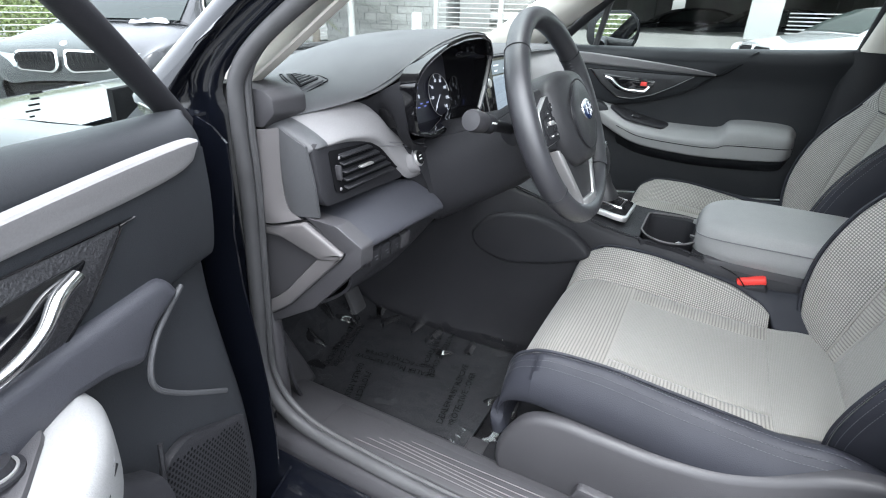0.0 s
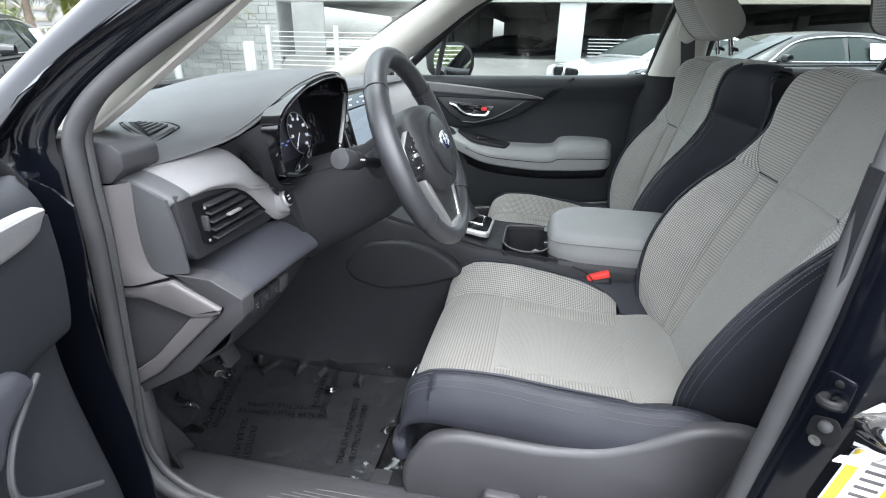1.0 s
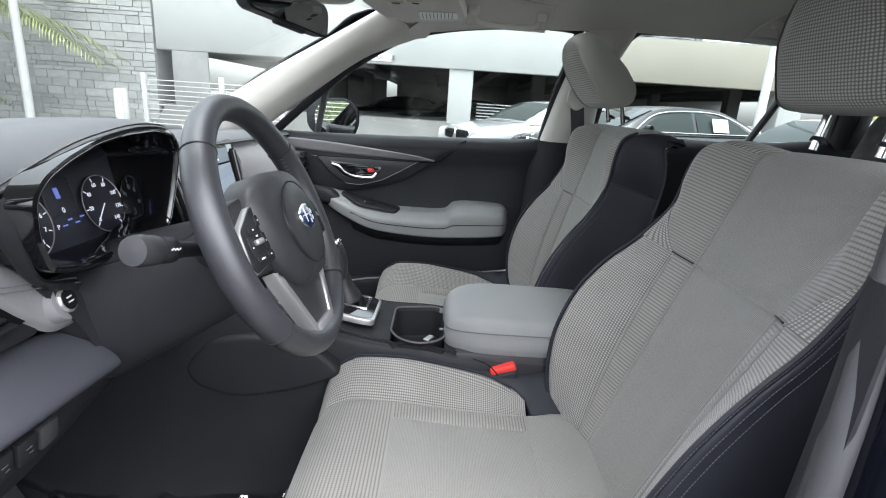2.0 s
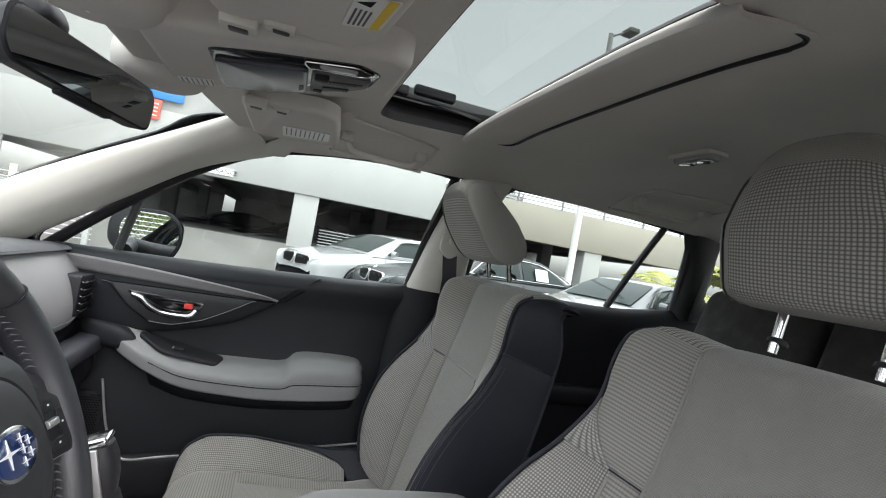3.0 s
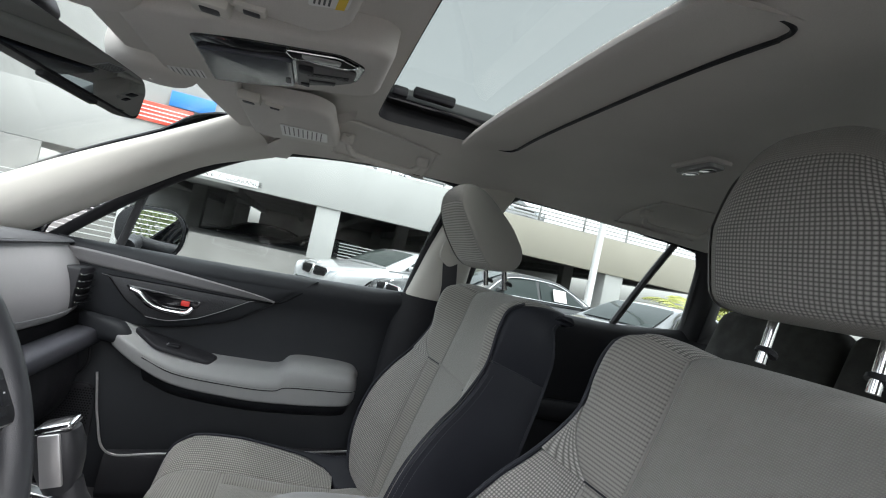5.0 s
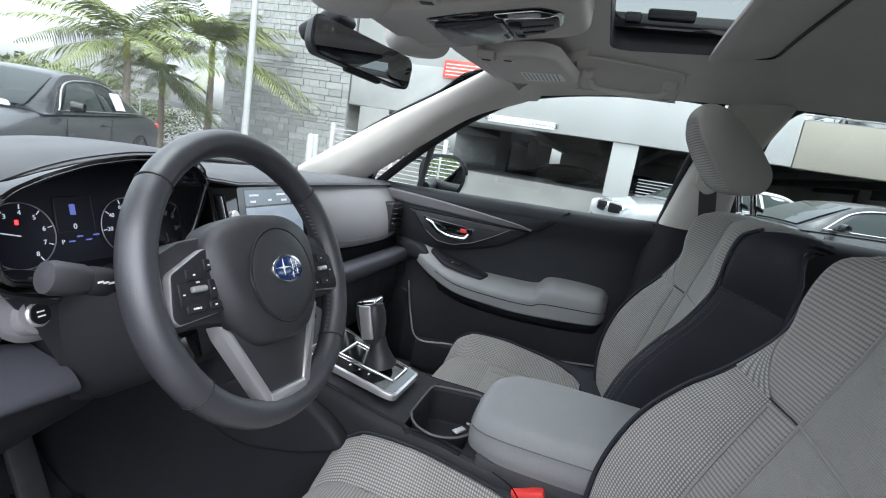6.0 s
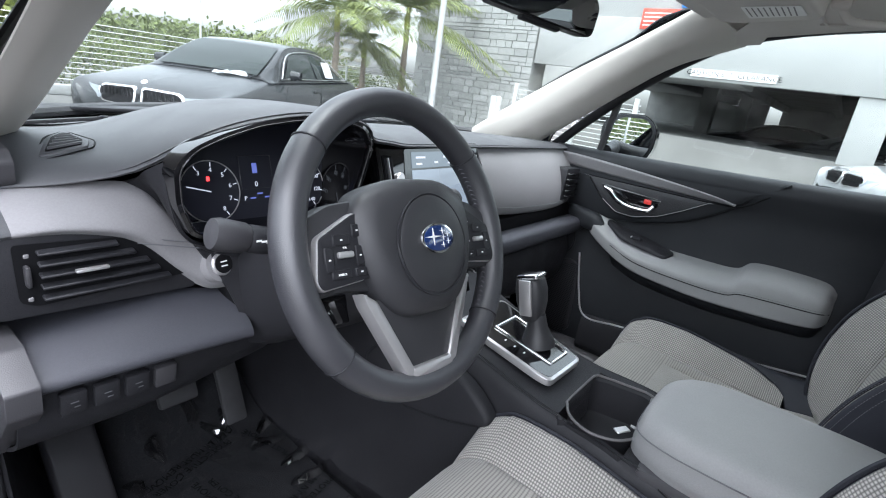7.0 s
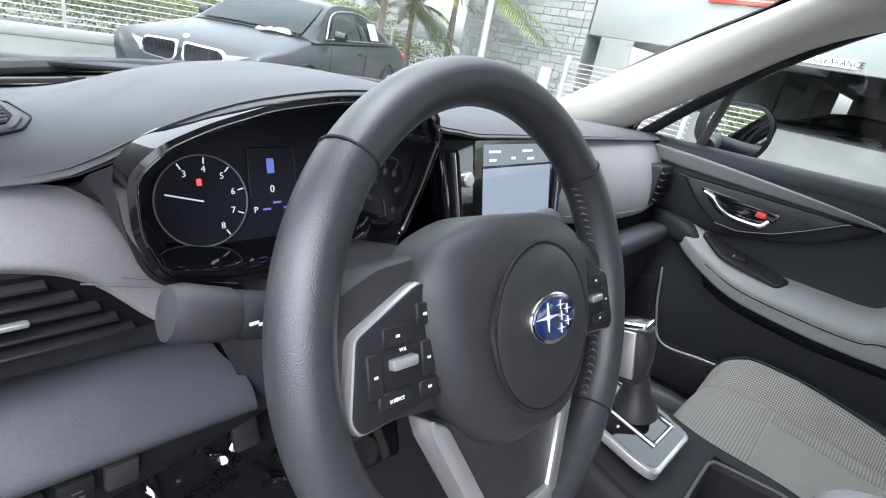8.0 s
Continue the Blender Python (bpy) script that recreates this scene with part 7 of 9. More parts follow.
        part("slate_band", slab(o, lambda a, b, d: P(a, 0.160 + d + 0.05 * max(0.0, a - 0.2), b), 0.046, 0.012, 4), NAVY, t, "soft blue-grey wing")
        # lighter PAD colour on this black rim stands for its sheen
        part("pocket_rim", tube([P(s, d, z) for s, d, z in ((0.168, 0.193, 0.930), (0.200, 0.198, 0.915), (0.226, 0.202, 0.900), (0.243, 0.204, 0.876), (0.244, 0.204, 0.850), (0.220, 0.203, 0.822), (0.180, 0.200, 0.788), (0.135, 0.195, 0.752))], 0.0032, 8, 50), PAD, t)
        part("clip_cover", slab(corner_round([(0.125, 0.985), (0.150, 0.990), (0.165, 0.965), (0.140, 0.945), (0.118, 0.955)], 0.006, 3), lambda a, b, d: P(a, 0.170 + d, b), 0.014, 0.003), DOORSKIN, t)
    else:
        part("slate_band", net(rows, 24, 14, thick=0.004, flip=not fl), DOORSKIN, t, "soft black band")
        part("pocket_rim", tube([P(s, d, z) for s, d, z in ((0.165, 0.186, 0.905), (0.205, 0.200, 0.872), (0.228, 0.203, 0.83), (0.222, 0.200, 0.785), (0.18, 0.195, 0.745), (0.10, 0.188, 0.715))], 0.0035, 8, 40), BLACK, t)
    # armrest: light top cap, dark lower side
    rise_ = 0.0 if fl else 0.022
    st_ = [(0.265, 0.902, 0.868, 0.196), (0.29, 0.899, 0.858, 0.226), (0.36, 0.872, 0.825, 0.250), (0.45, 0.846, 0.796, 0.262), (0.60, 0.842, 0.784, 0.268), (0.69, 0.846, 0.784, 0.268), (0.725, 0.872, 0.786, 0.268), (0.80, 0.878, 0.790, 0.266), (0.89, 0.874, 0.798, 0.256), (0.918, 0.856, 0.806, 0.215), (0.922, 0.845, 0.812, 0.185)]
    if fl:
        st_[:4] = [(0.305, 0.902, 0.872, 0.190), (0.318, 0.908, 0.860, 0.226), (0.350, 0.906, 0.842, 0.262), (0.400, 0.893, 0.822, 0.284), (0.47, 0.868, 0.804, 0.280)]
    rows = [[P(s, 0.165, zt + rise_), P(s, (0.165 + dp) / 2, zt + 0.64 * rise_), P(s, dp - 0.026, zt + 0.14 * rise_), P(s, dp - 0.007, zt - 0.009), P(s, dp, 0.6 * zt + 0.4 * zb), P(s, dp - 0.001, zb + 0.004), P(s, dp - 0.004, zb - 0.006), P(s, dp - 0.018, zb - 0.010)] for s, zt, zb, dp in st_]
    part("armrest_pad", net(rows, 60, 22, thick=0.006, flip=not fl), ARMGREY, t, "padded light grey armrest")
    part("armrest_seam", tube([P(s, dp + 0.0005, zb + 0.45 * (zt - zb)) for s, zt, zb, dp in st_[2:10]], 0.0014, 5, 40), INK, t)
    rows = [[P(s, dp - 0.016, zb - 0.006), P(s, dp - 0.026, zb - 0.022), P(s, dp - 0.05, zb - 0.042), P(s, 0.17, zb - 0.065)] for s, zt, zb, dp in st_[2:10]]
    part("armrest_side", net(rows, 30, 12, thick=0.005, flip=not fl), DOORSKIN, t)
    part("stitching", stitches([P(s, dp + 0.0008, zb + 0.45 * (zt - zb) + 0.006) for s, zt, zb, dp in st_[2:10]]), DARKTHREAD, t)
    o = corner_round([(0.358, 0.170), (0.58, 0.180), (0.625, 0.200), (0.605, 0.238), (0.41, 0.248), (0.360, 0.217)] if fl else [(0.325, 0.184), (0.50, 0.180), (0.535, 0.200), (0.52, 0.236), (0.38, 0.236), (0.318, 0.205)], 0.012, 3)
    zs = lambda s: np.interp(s, [q[0] for q in st_], [q[1] for q in st_])
    sw = part("switch_panel", slab(o, lambda a, b, d: P(a, b, zs(a) + rise_ * 1.1 * (1 - (b - 0.165) / 0.09) - 0.002 + d), 0.009, 0.003), SHROUD if fl else BLACK, t, "dark window switch panel")
    for s0 in ((0.41,) if not fl else (0.45, 0.49, 0.53)):
        part("window_switch", rbox(P(s0 + 0.01, 0.21, zs(s0) + 0.010 + rise_ * 0.5), (0.022, 0.03, 0.008) if not fl else (0.03, 0.022, 0.008), 0.003), BLACK, sw)
        part("switch_edge", rbox(P(s0 - 0.004, 0.214, zs(s0) + 0.013 + rise_ * 0.5), (0.014, 0.004, 0.004) if not fl else (0.004, 0.014, 0.004), 0.001), SATIN, sw)
    if fl:
        kc = P(0.402, 0.216, zs(0.402) + 0.009)
        kn_ = part("mirror_knob", lathe([(0.019, 0), (0.019, 0.003), (0.013, 0.004), (0.012, 0.012), (0.0, 0.0135)], kc, (0, 0, 1), 24), BLACK, sw, "round mirror control")
        part("knob_ring", lathe([(0.0155, 0.0032), (0.0155, 0.0052), (0.0135, 0.0052), (0.0135, 0.0032)], kc, (0, 0, 1), 24), SATIN, kn_)
    if fl:
        part("grip_cup", slab(corner_round([(0.565, 0.180), (0.66, 0.180), (0.665, 0.22), (0.63, 0.24), (0.575, 0.23)], 0.012, 3), lambda a, b, d: P(a, b, zs(0.6) + rise_ * 1.1 * (1 - (b - 0.165) / 0.09) - 0.002 + d), 0.014, 0.004), BLACK, t)
    # lower pocket and speaker
    rows = [[P(s, 0.20, z1), P(s, 0.228, z1 - 0.01), P(s, 0.235, z1 - 0.08), P(s, 0.23, 0.48), P(s, 0.19, 0.43)] for s, z1 in (((0.282, 0.77), (0.34, 0.80), (0.45, 0.74), (0.70, 0.66), (0.95, 0.66)) if fl else ((0.32, 0.585), (0.45, 0.60), (0.70, 0.63), (0.95, 0.66)))]
    part("map_pocket", net(rows, 20, 16, thick=0.006, flip=not fl), BLACK, t, "black map pocket")
    part("pocket_line", tube([P(s, d, z) for s, d, z in ((0.255, 0.201, 0.78), (0.285, 0.211, 0.66), (0.33, 0.231, 0.59), (0.45, 0.238, 0.603), (0.70, 0.238, 0.632), (0.94, 0.233, 0.662))], 0.003, 6, 50), BLACK if fl else SATIN, t, "thin moulded line")
    o = corner_round([(0.108, 0.690), (0.135, 0.704), (0.215, 0.748), (0.252, 0.742), (0.266, 0.690), (0.272, 0.50), (0.15, 0.47), (0.112, 0.58)], 0.02, 5)
    sg = part("speaker_grille", slab(o, lambda a, b, d: P(a, 0.186 + d, b), 0.012, 0.006), BLACK, t, "black speaker grille")
    dots = bmesh.new()
    for i in range(24):
        for j in range(40):
            s0, z0 = 0.118 + i * 0.0064, 0.485 + j * 0.0064
            if 0.118 + max(0.0, 0.6 - z0) * 0.3 < s0 < 0.258 and z0 < 0.690 + 0.45 * (s0 - 0.128):
                c = P(s0 + (j % 2) * 0.0033, 0.1985, z0)
                a, b = P(s0 + 0.0022 + (j % 2) * 0.0033, 0.1985, z0), P(s0 + (j % 2) * 0.0033, 0.1985, z0 + 0.0022)
                u, v = a - c, b - c
                dots.faces.new([dots.verts.new(c + u * math.cos(q) + v * math.sin(q)) for q in np.linspace(0, 2 * math.pi, 6, endpoint=False)])
    part("grille_holes", dots, INK, sg)
    # outer skin, edges, frame, glass
    rows = [[P(s, d, z) for d, z in ((0.118, 1.085), (0.06, 1.085), (0.025, 1.05), (0.0, 0.95), (-0.01, 0.72), (0.0, 0.50), (0.02, 0.36), (0.12, 0.37), (0.17, 0.43))] for s in (-0.02, 0.3, 0.7, 1.05)]
    part("outer_skin", net(rows, 12, 40, thick=0.004, flip=fl), PAINT, t, "black painted outer skin")
    for s, kk in ((0.03, 1), (1.02, -1)):
        rows = [[P(s - kk * 0.05 * (q in (0,)), d, z) for q, d in ((0, 0.01), (1, 0.09), (2, w_))] for z, w_ in ((1.09, 0.14), (1.05, 0.18), (0.9, 0.165), (0.7, 0.18), (0.5, 0.18), (0.40, 0.15))]
        part("door_edge", net(rows, 12, 8, thick=0.004, flip=(kk < 0) == fl), PAINT, t)
    part("window_frame", tube([P(s, d, z) for s, d, z in ((0.05, 0.135, 1.085), (0.20, 0.175, 1.215), (0.37, 0.210, 1.345), (0.52, 0.232, 1.43), (0.66, 0.236, 1.468), (0.86, 0.238, 1.492), (1.06, 0.238, 1.492), (1.085, 0.225, 1.46), (1.05, 0.185, 1.30), (1.02, 0.145, 1.11))], 0.015, 10, 90, twist=(0.2, 0.97, 0.1)), BLACK, t, "black window frame")
    part("belt_seal", tube([P(s, 0.128, 1.093 + zadd(s)) for s in (0.04, 0.3, 0.6, 0.9, 1.03)], 0.007, 8, 24), RUBBER, t)
    ds = 0.085 if fl else 0.0
    part("divider_bar", tube([P(0.265 + ds, 0.180, 1.282 + ds * 0.6), (P(0.265 + ds, 0.180, 1.282 + ds * 0.6) + P(0.215 + ds, 0.134, 1.09)) / 2, P(0.215 + ds, 0.134, 1.09)], 0.011, 8, 8), RUBBER, t)
    if fl:
        rows = [[P(0.05, 0.132, 1.085), P(0.35, 0.130, 1.09), P(0.7, 0.130, 1.10), P(1.02, 0.135, 1.11)], [P(0.22, 0.18, 1.23), P(0.40, 0.178, 1.26), P(0.7, 0.178, 1.31), P(1.05, 0.185, 1.33)], [P(0.45, 0.228, 1.40), P(0.55, 0.23, 1.435), P(0.8, 0.233, 1.48), P(1.07, 0.235, 1.49)]]
        gp = part("window_glass", net(rows, 12, 12, thick=0.004), TINT, t, "raised tinted window")
        gp.visible_shadow = False
        for k, (w_, h) in enumerate(((0.030, 0.006), (0.02, 0.004), (0.026, 0.004), (0.034, 0.004), (0.012, 0.004))):
            part("sticker_bar", rbox(P(0.228 + 0.001 * k, 0.1475 - 0.0018 * k, 1.145 - 0.0050 * k), (0.38 * w_, 0.001, 0.36 * h), 0, 1, Matrix.Rotation(radians(15), 3, "Z")), INK, gp)
    # mirror
    def mp(a, b, d):
        """Folded mirror: a along the door, b up, d outwards."""
        return P(0.245 + a, -0.035 + 0.55 * (a + 0.02) - d, 1.152 + b) if not fl else P(0.48 + d * 0.9, -0.16 - a, 1.135 + b)
    o = corner_round([(-0.125, 0.035), (-0.07, 0.075), (0.06, 0.080), (0.105, 0.045), (0.108, -0.02), (0.08, -0.070), (-0.06, -0.075), (-0.12, -0.045)], 0.03, 4)
    mr = part("mirror_housing", slab(o, lambda a, b, d: mp(a * (1 - 1.2 * d), b * (1 - 2.0 * d), d), 0.095, 0.04, 5), PAINT, t, "black folded door mirror housing")
    part("mirror_rim", slab([(x * 0.97, y * 0.97) for x, y in o], lambda a, b, d: mp(a, b, -d), 0.006, 0.003), BLACK, mr)
    part("mirror_glass", slab([(0.012 + x * 0.78, y * 0.84) for x, y in o], lambda a, b, d: mp(a, b, -0.0062 - d), 0.0015), MIRROR, mr, "mirror glass")
    part("mirror_foot", tube([P(0.22 + fl * 0.28, 0.10, 1.10), P(0.21 + fl * 0.28, 0.03, 1.10), P(0.20 + fl * 0.28, -0.04, 1.11)], 0.025, 12, 10), BLACK, mr)
    return t

door("door_2", lambda s, d, z: (0.90 - d, 0.46 - s, z), "closed black passenger door with a light grey armrest", False)
HX, HY, OPEN = -0.87, 0.47, radians(75)
def driver_place(s, d, z):
    x, y = -(0.90 - d) - HX, 0.46 - s - HY
    return (HX + x * math.cos(OPEN) + y * math.sin(OPEN), HY - x * math.sin(OPEN) + y * math.cos(OPEN), z)
door("door_1", driver_place, "wide open black driver door with light grey trim", True)


# ---- things on the roof lining ----
def visor(s, label, sticker):
    t = thing("sun_visor", (s * 0.32, -0.14, 1.47), label, "sun visor", group="sun visors")
    f = lambda a, b, d: Vector((s * a, b, 1.4845 - 0.055 * b - d))
    o = corner_round([(0.195, -0.050), (0.53, -0.055), (0.548, -0.10), (0.51, -0.258), (0.215, -0.228), (0.178, -0.195)], 0.03, 5)
    part("body", slab(o, f, 0.030, 0.010, 3), HEADLINER, t)
    part("pivot_rod", tube([f(0.15, -0.06, 0.014), f(0.24, -0.055, 0.014)], 0.006, 8, 6), BEIGE, t)
    part("clip", rbox(f(0.190, -0.080, 0.030), (0.03, 0.040, 0.018), 0.004), BEIGE, t, "pale clip")
    part("clip", rbox(f(0.205, -0.122, 0.029), (0.020, 0.034, 0.014), 0.004, 2), BEIGE, t, "pale clip")
    part("clip_slot", rbox(f(0.205, -0.124, 0.0355), (0.010, 0.018, 0.005), 0.002), SHROUD, t)
    part("clip_slot", rbox(f(0.190, -0.080, 0.037), (0.016, 0.022, 0.007), 0.003), SHROUD, t)
    if sticker:
        lb = part("warning_label", slab(corner_round([(0.345, -0.128), (0.475, -0.134), (0.475, -0.246), (0.352, -0.236)], 0.005, 2), lambda a, b, d: f(a, b, 0.0308 + d), 0.0010), PAPER, t, "white and yellow airbag warning label")
        for y0, y1 in ((-0.221, -0.2375), (-0.163, -0.174)):
            part("label_band", slab([(0.350, y0), (0.473, y0 - 0.008), (0.473, y1 - 0.008), (0.350, y1)], lambda a, b, d: f(a, b, 0.0320 + d), 0.0006), YELLOW, lb)
        part("label_word", letters("WARNING", 0.0150, basis(f(0.415, -0.2335, 0.0334), (-1, 0.06 * s, 0.02), (0, 1, 0.15)), 0.0002), INK, lb)
        for k in range(8):
            y0 = (-0.180 - 0.010 * k) if k < 4 else (-0.136 - 0.0065 * (k - 4))
            part("label_bar", slab([(0.356, y0), (0.465, y0 - 0.006), (0.465, y0 - 0.0085), (0.356, y0 - 0.0025)], lambda a, b, d: f(a, b, 0.0320 + d), 0.0004), SHROUD, lb)
        l2 = part("small_label", slab(corner_round([(0.254, -0.182), (0.325, -0.187), (0.336, -0.229), (0.266, -0.221)], 0.004, 2), lambda a, b, d: f(a, b, 0.0308 + d), 0.0010), PAPER, t, "small white notice label")
        part("label_band", slab([(0.262, -0.209), (0.333, -0.217), (0.335, -0.226), (0.265, -0.218)], lambda a, b, d: f(a, b, 0.0320 + d), 0.0006), YELLOW, l2)
        part("label_symbol", slab([(0.312, -0.203), (0.325, -0.206), (0.316, -0.190)], lambda a, b, d: f(a, b, 0.0320 + d), 0.0006), INK, l2)
        for k in range(4):
            part("label_bar", slab([(0.262 + 0.001 * k, -0.187 - 0.0048 * k), (0.302, -0.190 - 0.0048 * k), (0.302, -0.1922 - 0.0048 * k), (0.262 + 0.001 * k, -0.1892 - 0.0048 * k)], lambda a, b, d: f(a, b, 0.0320 + d), 0.0004), SHROUD, l2)
    else:
        lb = part("notice_label", slab(corner_round([(0.355, -0.125), (0.475, -0.125), (0.455, -0.230), (0.36, -0.225)], 0.006, 2), lambda a, b, d: f(a, b, 0.0308 + d), 0.0010), PAPER, t, "white notice label")
        for k in range(9):
            part("label_bar", slab([(0.366, -0.132 - 0.010 * k), (0.452, -0.132 - 0.010 * k), (0.452, -0.1345 - 0.010 * k), (0.366, -0.1345 - 0.010 * k)], lambda a, b, d: f(a, b, 0.0320 + d), 0.0003), WARMGREY, lb)
    return t
visor(1, "pale passenger sun visor folded up against the headliner", False)
visor(-1, "pale driver sun visor folded up with warning labels", True)

oc = thing("overhead_console", (0.0, -0.13, 1.47), "black overhead lamp console in a pale housing", "overhead console")
of = lambda a, b, d: Vector((a, b, 1.480 + 0.15 * (-b - 0.045) - d))
part("housing", slab(corner_round([(-0.135, 0.045), (0.135, 0.045), (0.115, -0.27), (0.09, -0.295), (-0.09, -0.295), (-0.115, -0.27)], 0.03, 5), lambda a, b, d: of(a, b, -0.045 + d), 0.065, 0.014, 4), HEADLINER, oc, "pale cloth-covered housing")
om = lambda a, b, d: of(a, b, d - 0.0085)
mo = part("lamp_module", slab(corner_round([(-0.075, -0.030), (0.112, -0.030), (0.110, -0.120), (0.060, -0.215), (0.030, -0.255), (-0.045, -0.262), (-0.082, -0.225), (-0.084, -0.10)], 0.016, 5), lambda a, b, d: om(a, b, 0.014 + d), 0.016, 0.004, 3), GLOSS, oc, "dark lamp module")
part("glasses_lid", slab(corner_round([(-0.040, -0.036), (0.105, -0.036), (0.100, -0.118), (0.078, -0.160), (-0.040, -0.158)], 0.010, 4), lambda a, b, d: om(a, b, 0.0302 + d), 0.005, 0.0025, 3), SMOKE, mo, "smoked sunglasses lid")
part("lid_pull", slab(corner_round([(0.035, -0.148), (0.062, -0.148), (0.060, -0.155), (0.037, -0.155)], 0.002, 2), lambda a, b, d: om(a, b, 0.0352 + d), 0.0012), SHROUD, mo)
part("switch_band", slab(corner_round([(-0.040, -0.163), (0.074, -0.165), (0.046, -0.222), (0.022, -0.248), (-0.020, -0.250)], 0.008, 3), lambda a, b, d: om(a, b, 0.0302 + d), 0.004, 0.002), WARMGREY, mo, "grey switch band")
part("roof_switch", rbox(om(-0.022, -0.178, 0.037), (0.020, 0.022, 0.010), 0.004), BLACK, mo, "sunroof switch")
part("lamp_button", rbox(om(0.058, -0.176, 0.0345), (0.014, 0.014, 0.004), 0.0015), BLACK, mo)
for x, y0, y1 in ((0.006, -0.180, -0.240), (0.038, -0.182, -0.222)):
    lp_ = part("map_light", slab([(x - 0.006, y0), (x + 0.006, y0), (x + 0.004, y1), (x - 0.008, y1)], lambda a, b, d: om(a, b, 0.0342 + d), 0.0012), BLACK, mo, "ribbed map light")
    for k in range(9):
        part("rib", rbox(om(x - 0.001, y0 - 0.004 - 0.0062 * k * (y0 - y1) / 0.06, 0.0360), (0.010, 0.0026, 0.0014), 0), SHROUD, lp_)
rc_ = part("reading_lamp", slab(corner_round([(-0.076, -0.150), (-0.048, -0.158), (-0.034, -0.235), (-0.048, -0.252), (-0.076, -0.222)], 0.010, 4), lambda a, b, d: om(a, b, 0.0302 + d), 0.0016, 0.0008), INK, mo, "dark reading lamp recess")
part("lens", slab(corner_round([(-0.070, -0.170), (-0.052, -0.175), (-0.044, -0.225), (-0.062, -0.225)], 0.007, 4), lambda a, b, d: om(a, b, 0.0318 + d), 0.003, 0.0015), CAGE, rc_, "clear lens")
part("lamp_rim", tube([om(x, y, 0.0322) for x, y in corner_round([(-0.076, -0.150), (-0.048, -0.158), (-0.034, -0.235), (-0.048, -0.252), (-0.076, -0.222)], 0.010, 4)], 0.0012, 6, 50, closed=True), CHROME, rc_)
lab = part("airbag_label", slab([(-0.085, 0.03), (-0.085, -0.02), (-0.125, -0.02), (-0.125, 0.03)], lambda a, b, d: of(a + 0.21, b, 0.0205 + d), 0.0006), PAPER, oc, "small white label")
for k in range(7):
    part("label_bar", rbox(of(0.105, 0.025 - 0.007 * k, 0.0214), (0.032, 0.002, 0.0003), 0), WARMGREY, lab)

cam_pod = thing("camera_housing", (0, 0.05, 1.44), "pale twin camera housing behind the windscreen", "camera housing")
part("bridge", rbox((0, 0.05, 1.485), (0.36, 0.11, 0.05), 0.02, 4), HEADLINER, cam_pod)
for s in (-1, 1):
    part("lobe", net([[(s * 0.155 + rx * math.cos(q), 0.07 + ry * math.sin(q), z) for q in np.linspace(0, 2 * math.pi, 17)] for rx, ry, z in ((0.074, 0.07, 1.50), (0.074, 0.072, 1.475), (0.066, 0.066, 1.452), (0.042, 0.045, 1.439), (0.002, 0.002, 1.436))], 12, 33, thick=0), HEADLINER, cam_pod, "rounded camera cover")
part("sensor_cover", rbox((0, 0.20, 1.445), (0.07, 0.10, 0.035), 0.012, 3, Matrix.Rotation(radians(-30), 3, "X")), BLACK, cam_pod)
rm = thing("rear_view_mirror", (0.01, 0.12, 1.385), "black rear view mirror turned to the driver", "rear view mirror")
mb = basis((0.008, 0.112, 1.402), (0.925, -0.375, -0.09), (0.02, 0.12, 1))
mo_ = corner_round([(-0.128, 0.034), (0.122, 0.034), (0.132, 0.018), (0.124, -0.036), (-0.118, -0.036), (-0.132, -0.016)], 0.018, 4)
part("housing", slab(mo_, lambda a, b, d: mb @ Vector((a * (1 - 0.05 * d / 0.03), b * (1 - 0.08 * d / 0.03), -d)), 0.036, 0.014, 4), BLACK, rm)
part("glass", slab([(x * 0.965, y * 0.93) for x, y in mo_], lambda a, b, d: mb @ Vector((a, b, 0.0 + d)), 0.003), DARKMIRROR, rm, "mirror glass")
part("button_strip", rbox(mb @ Vector((-0.0, -0.040, -0.006)), (0.09, 0.008, 0.014), 0.003, 2, mb.to_3x3()), BLACK, rm)
part("stem", tube([mb @ Vector((0, 0.01, -0.03)), (0.02, 0.19, 1.43), (0.01, 0.205, 1.455)], 0.011, 10, 12), BLACK, rm)

def lining_x(y, z):
    """Where the roof lining reaches the height z."""
    return 0.645 * (max(0.0, roof_z(0.0, y) - z) / 0.075) ** (1 / 3.5)
def grab_handle(y0, y1, z, label):
    t = thing("grab_handle", (lining_x((y0 + y1) / 2, z), (y0 + y1) / 2, z), label, "grab handle", group="roof grab handles")
    at = lambda y, dz, d: (lining_x(y, z + dz) - 0.75 * d, y, z + dz - 0.65 * d)
    part("grip", tube([at(y0, 0.008, 0.0), at(y0 - 0.008, -0.002, 0.020), at(y0 - 0.030, -0.008, 0.034), at((y0 + y1) / 2, -0.008, 0.038), at(y1 + 0.030, -0.008, 0.034), at(y1 + 0.008, -0.002, 0.020), at(y1, 0.008, 0.0)], 0.0085, 10, 50), HEADLINER, t)
    part("recess_rim", tube([at(y, dz, 0.002) for y, dz in corner_round([(y0 + 0.03, 0.022), (y1 - 0.03, 0.022), (y1 - 0.03, -0.026), (y0 + 0.03, -0.026)], 0.02, 4)], 0.0035, 6, 70, closed=True), HEADLINER, t, "moulded recess rim")
    for y in (y0, y1):
        part("mount", rbox(at(y, 0.004, 0.006), (0.03, 0.035, 0.03), 0.008, 3), HEADLINER, t)
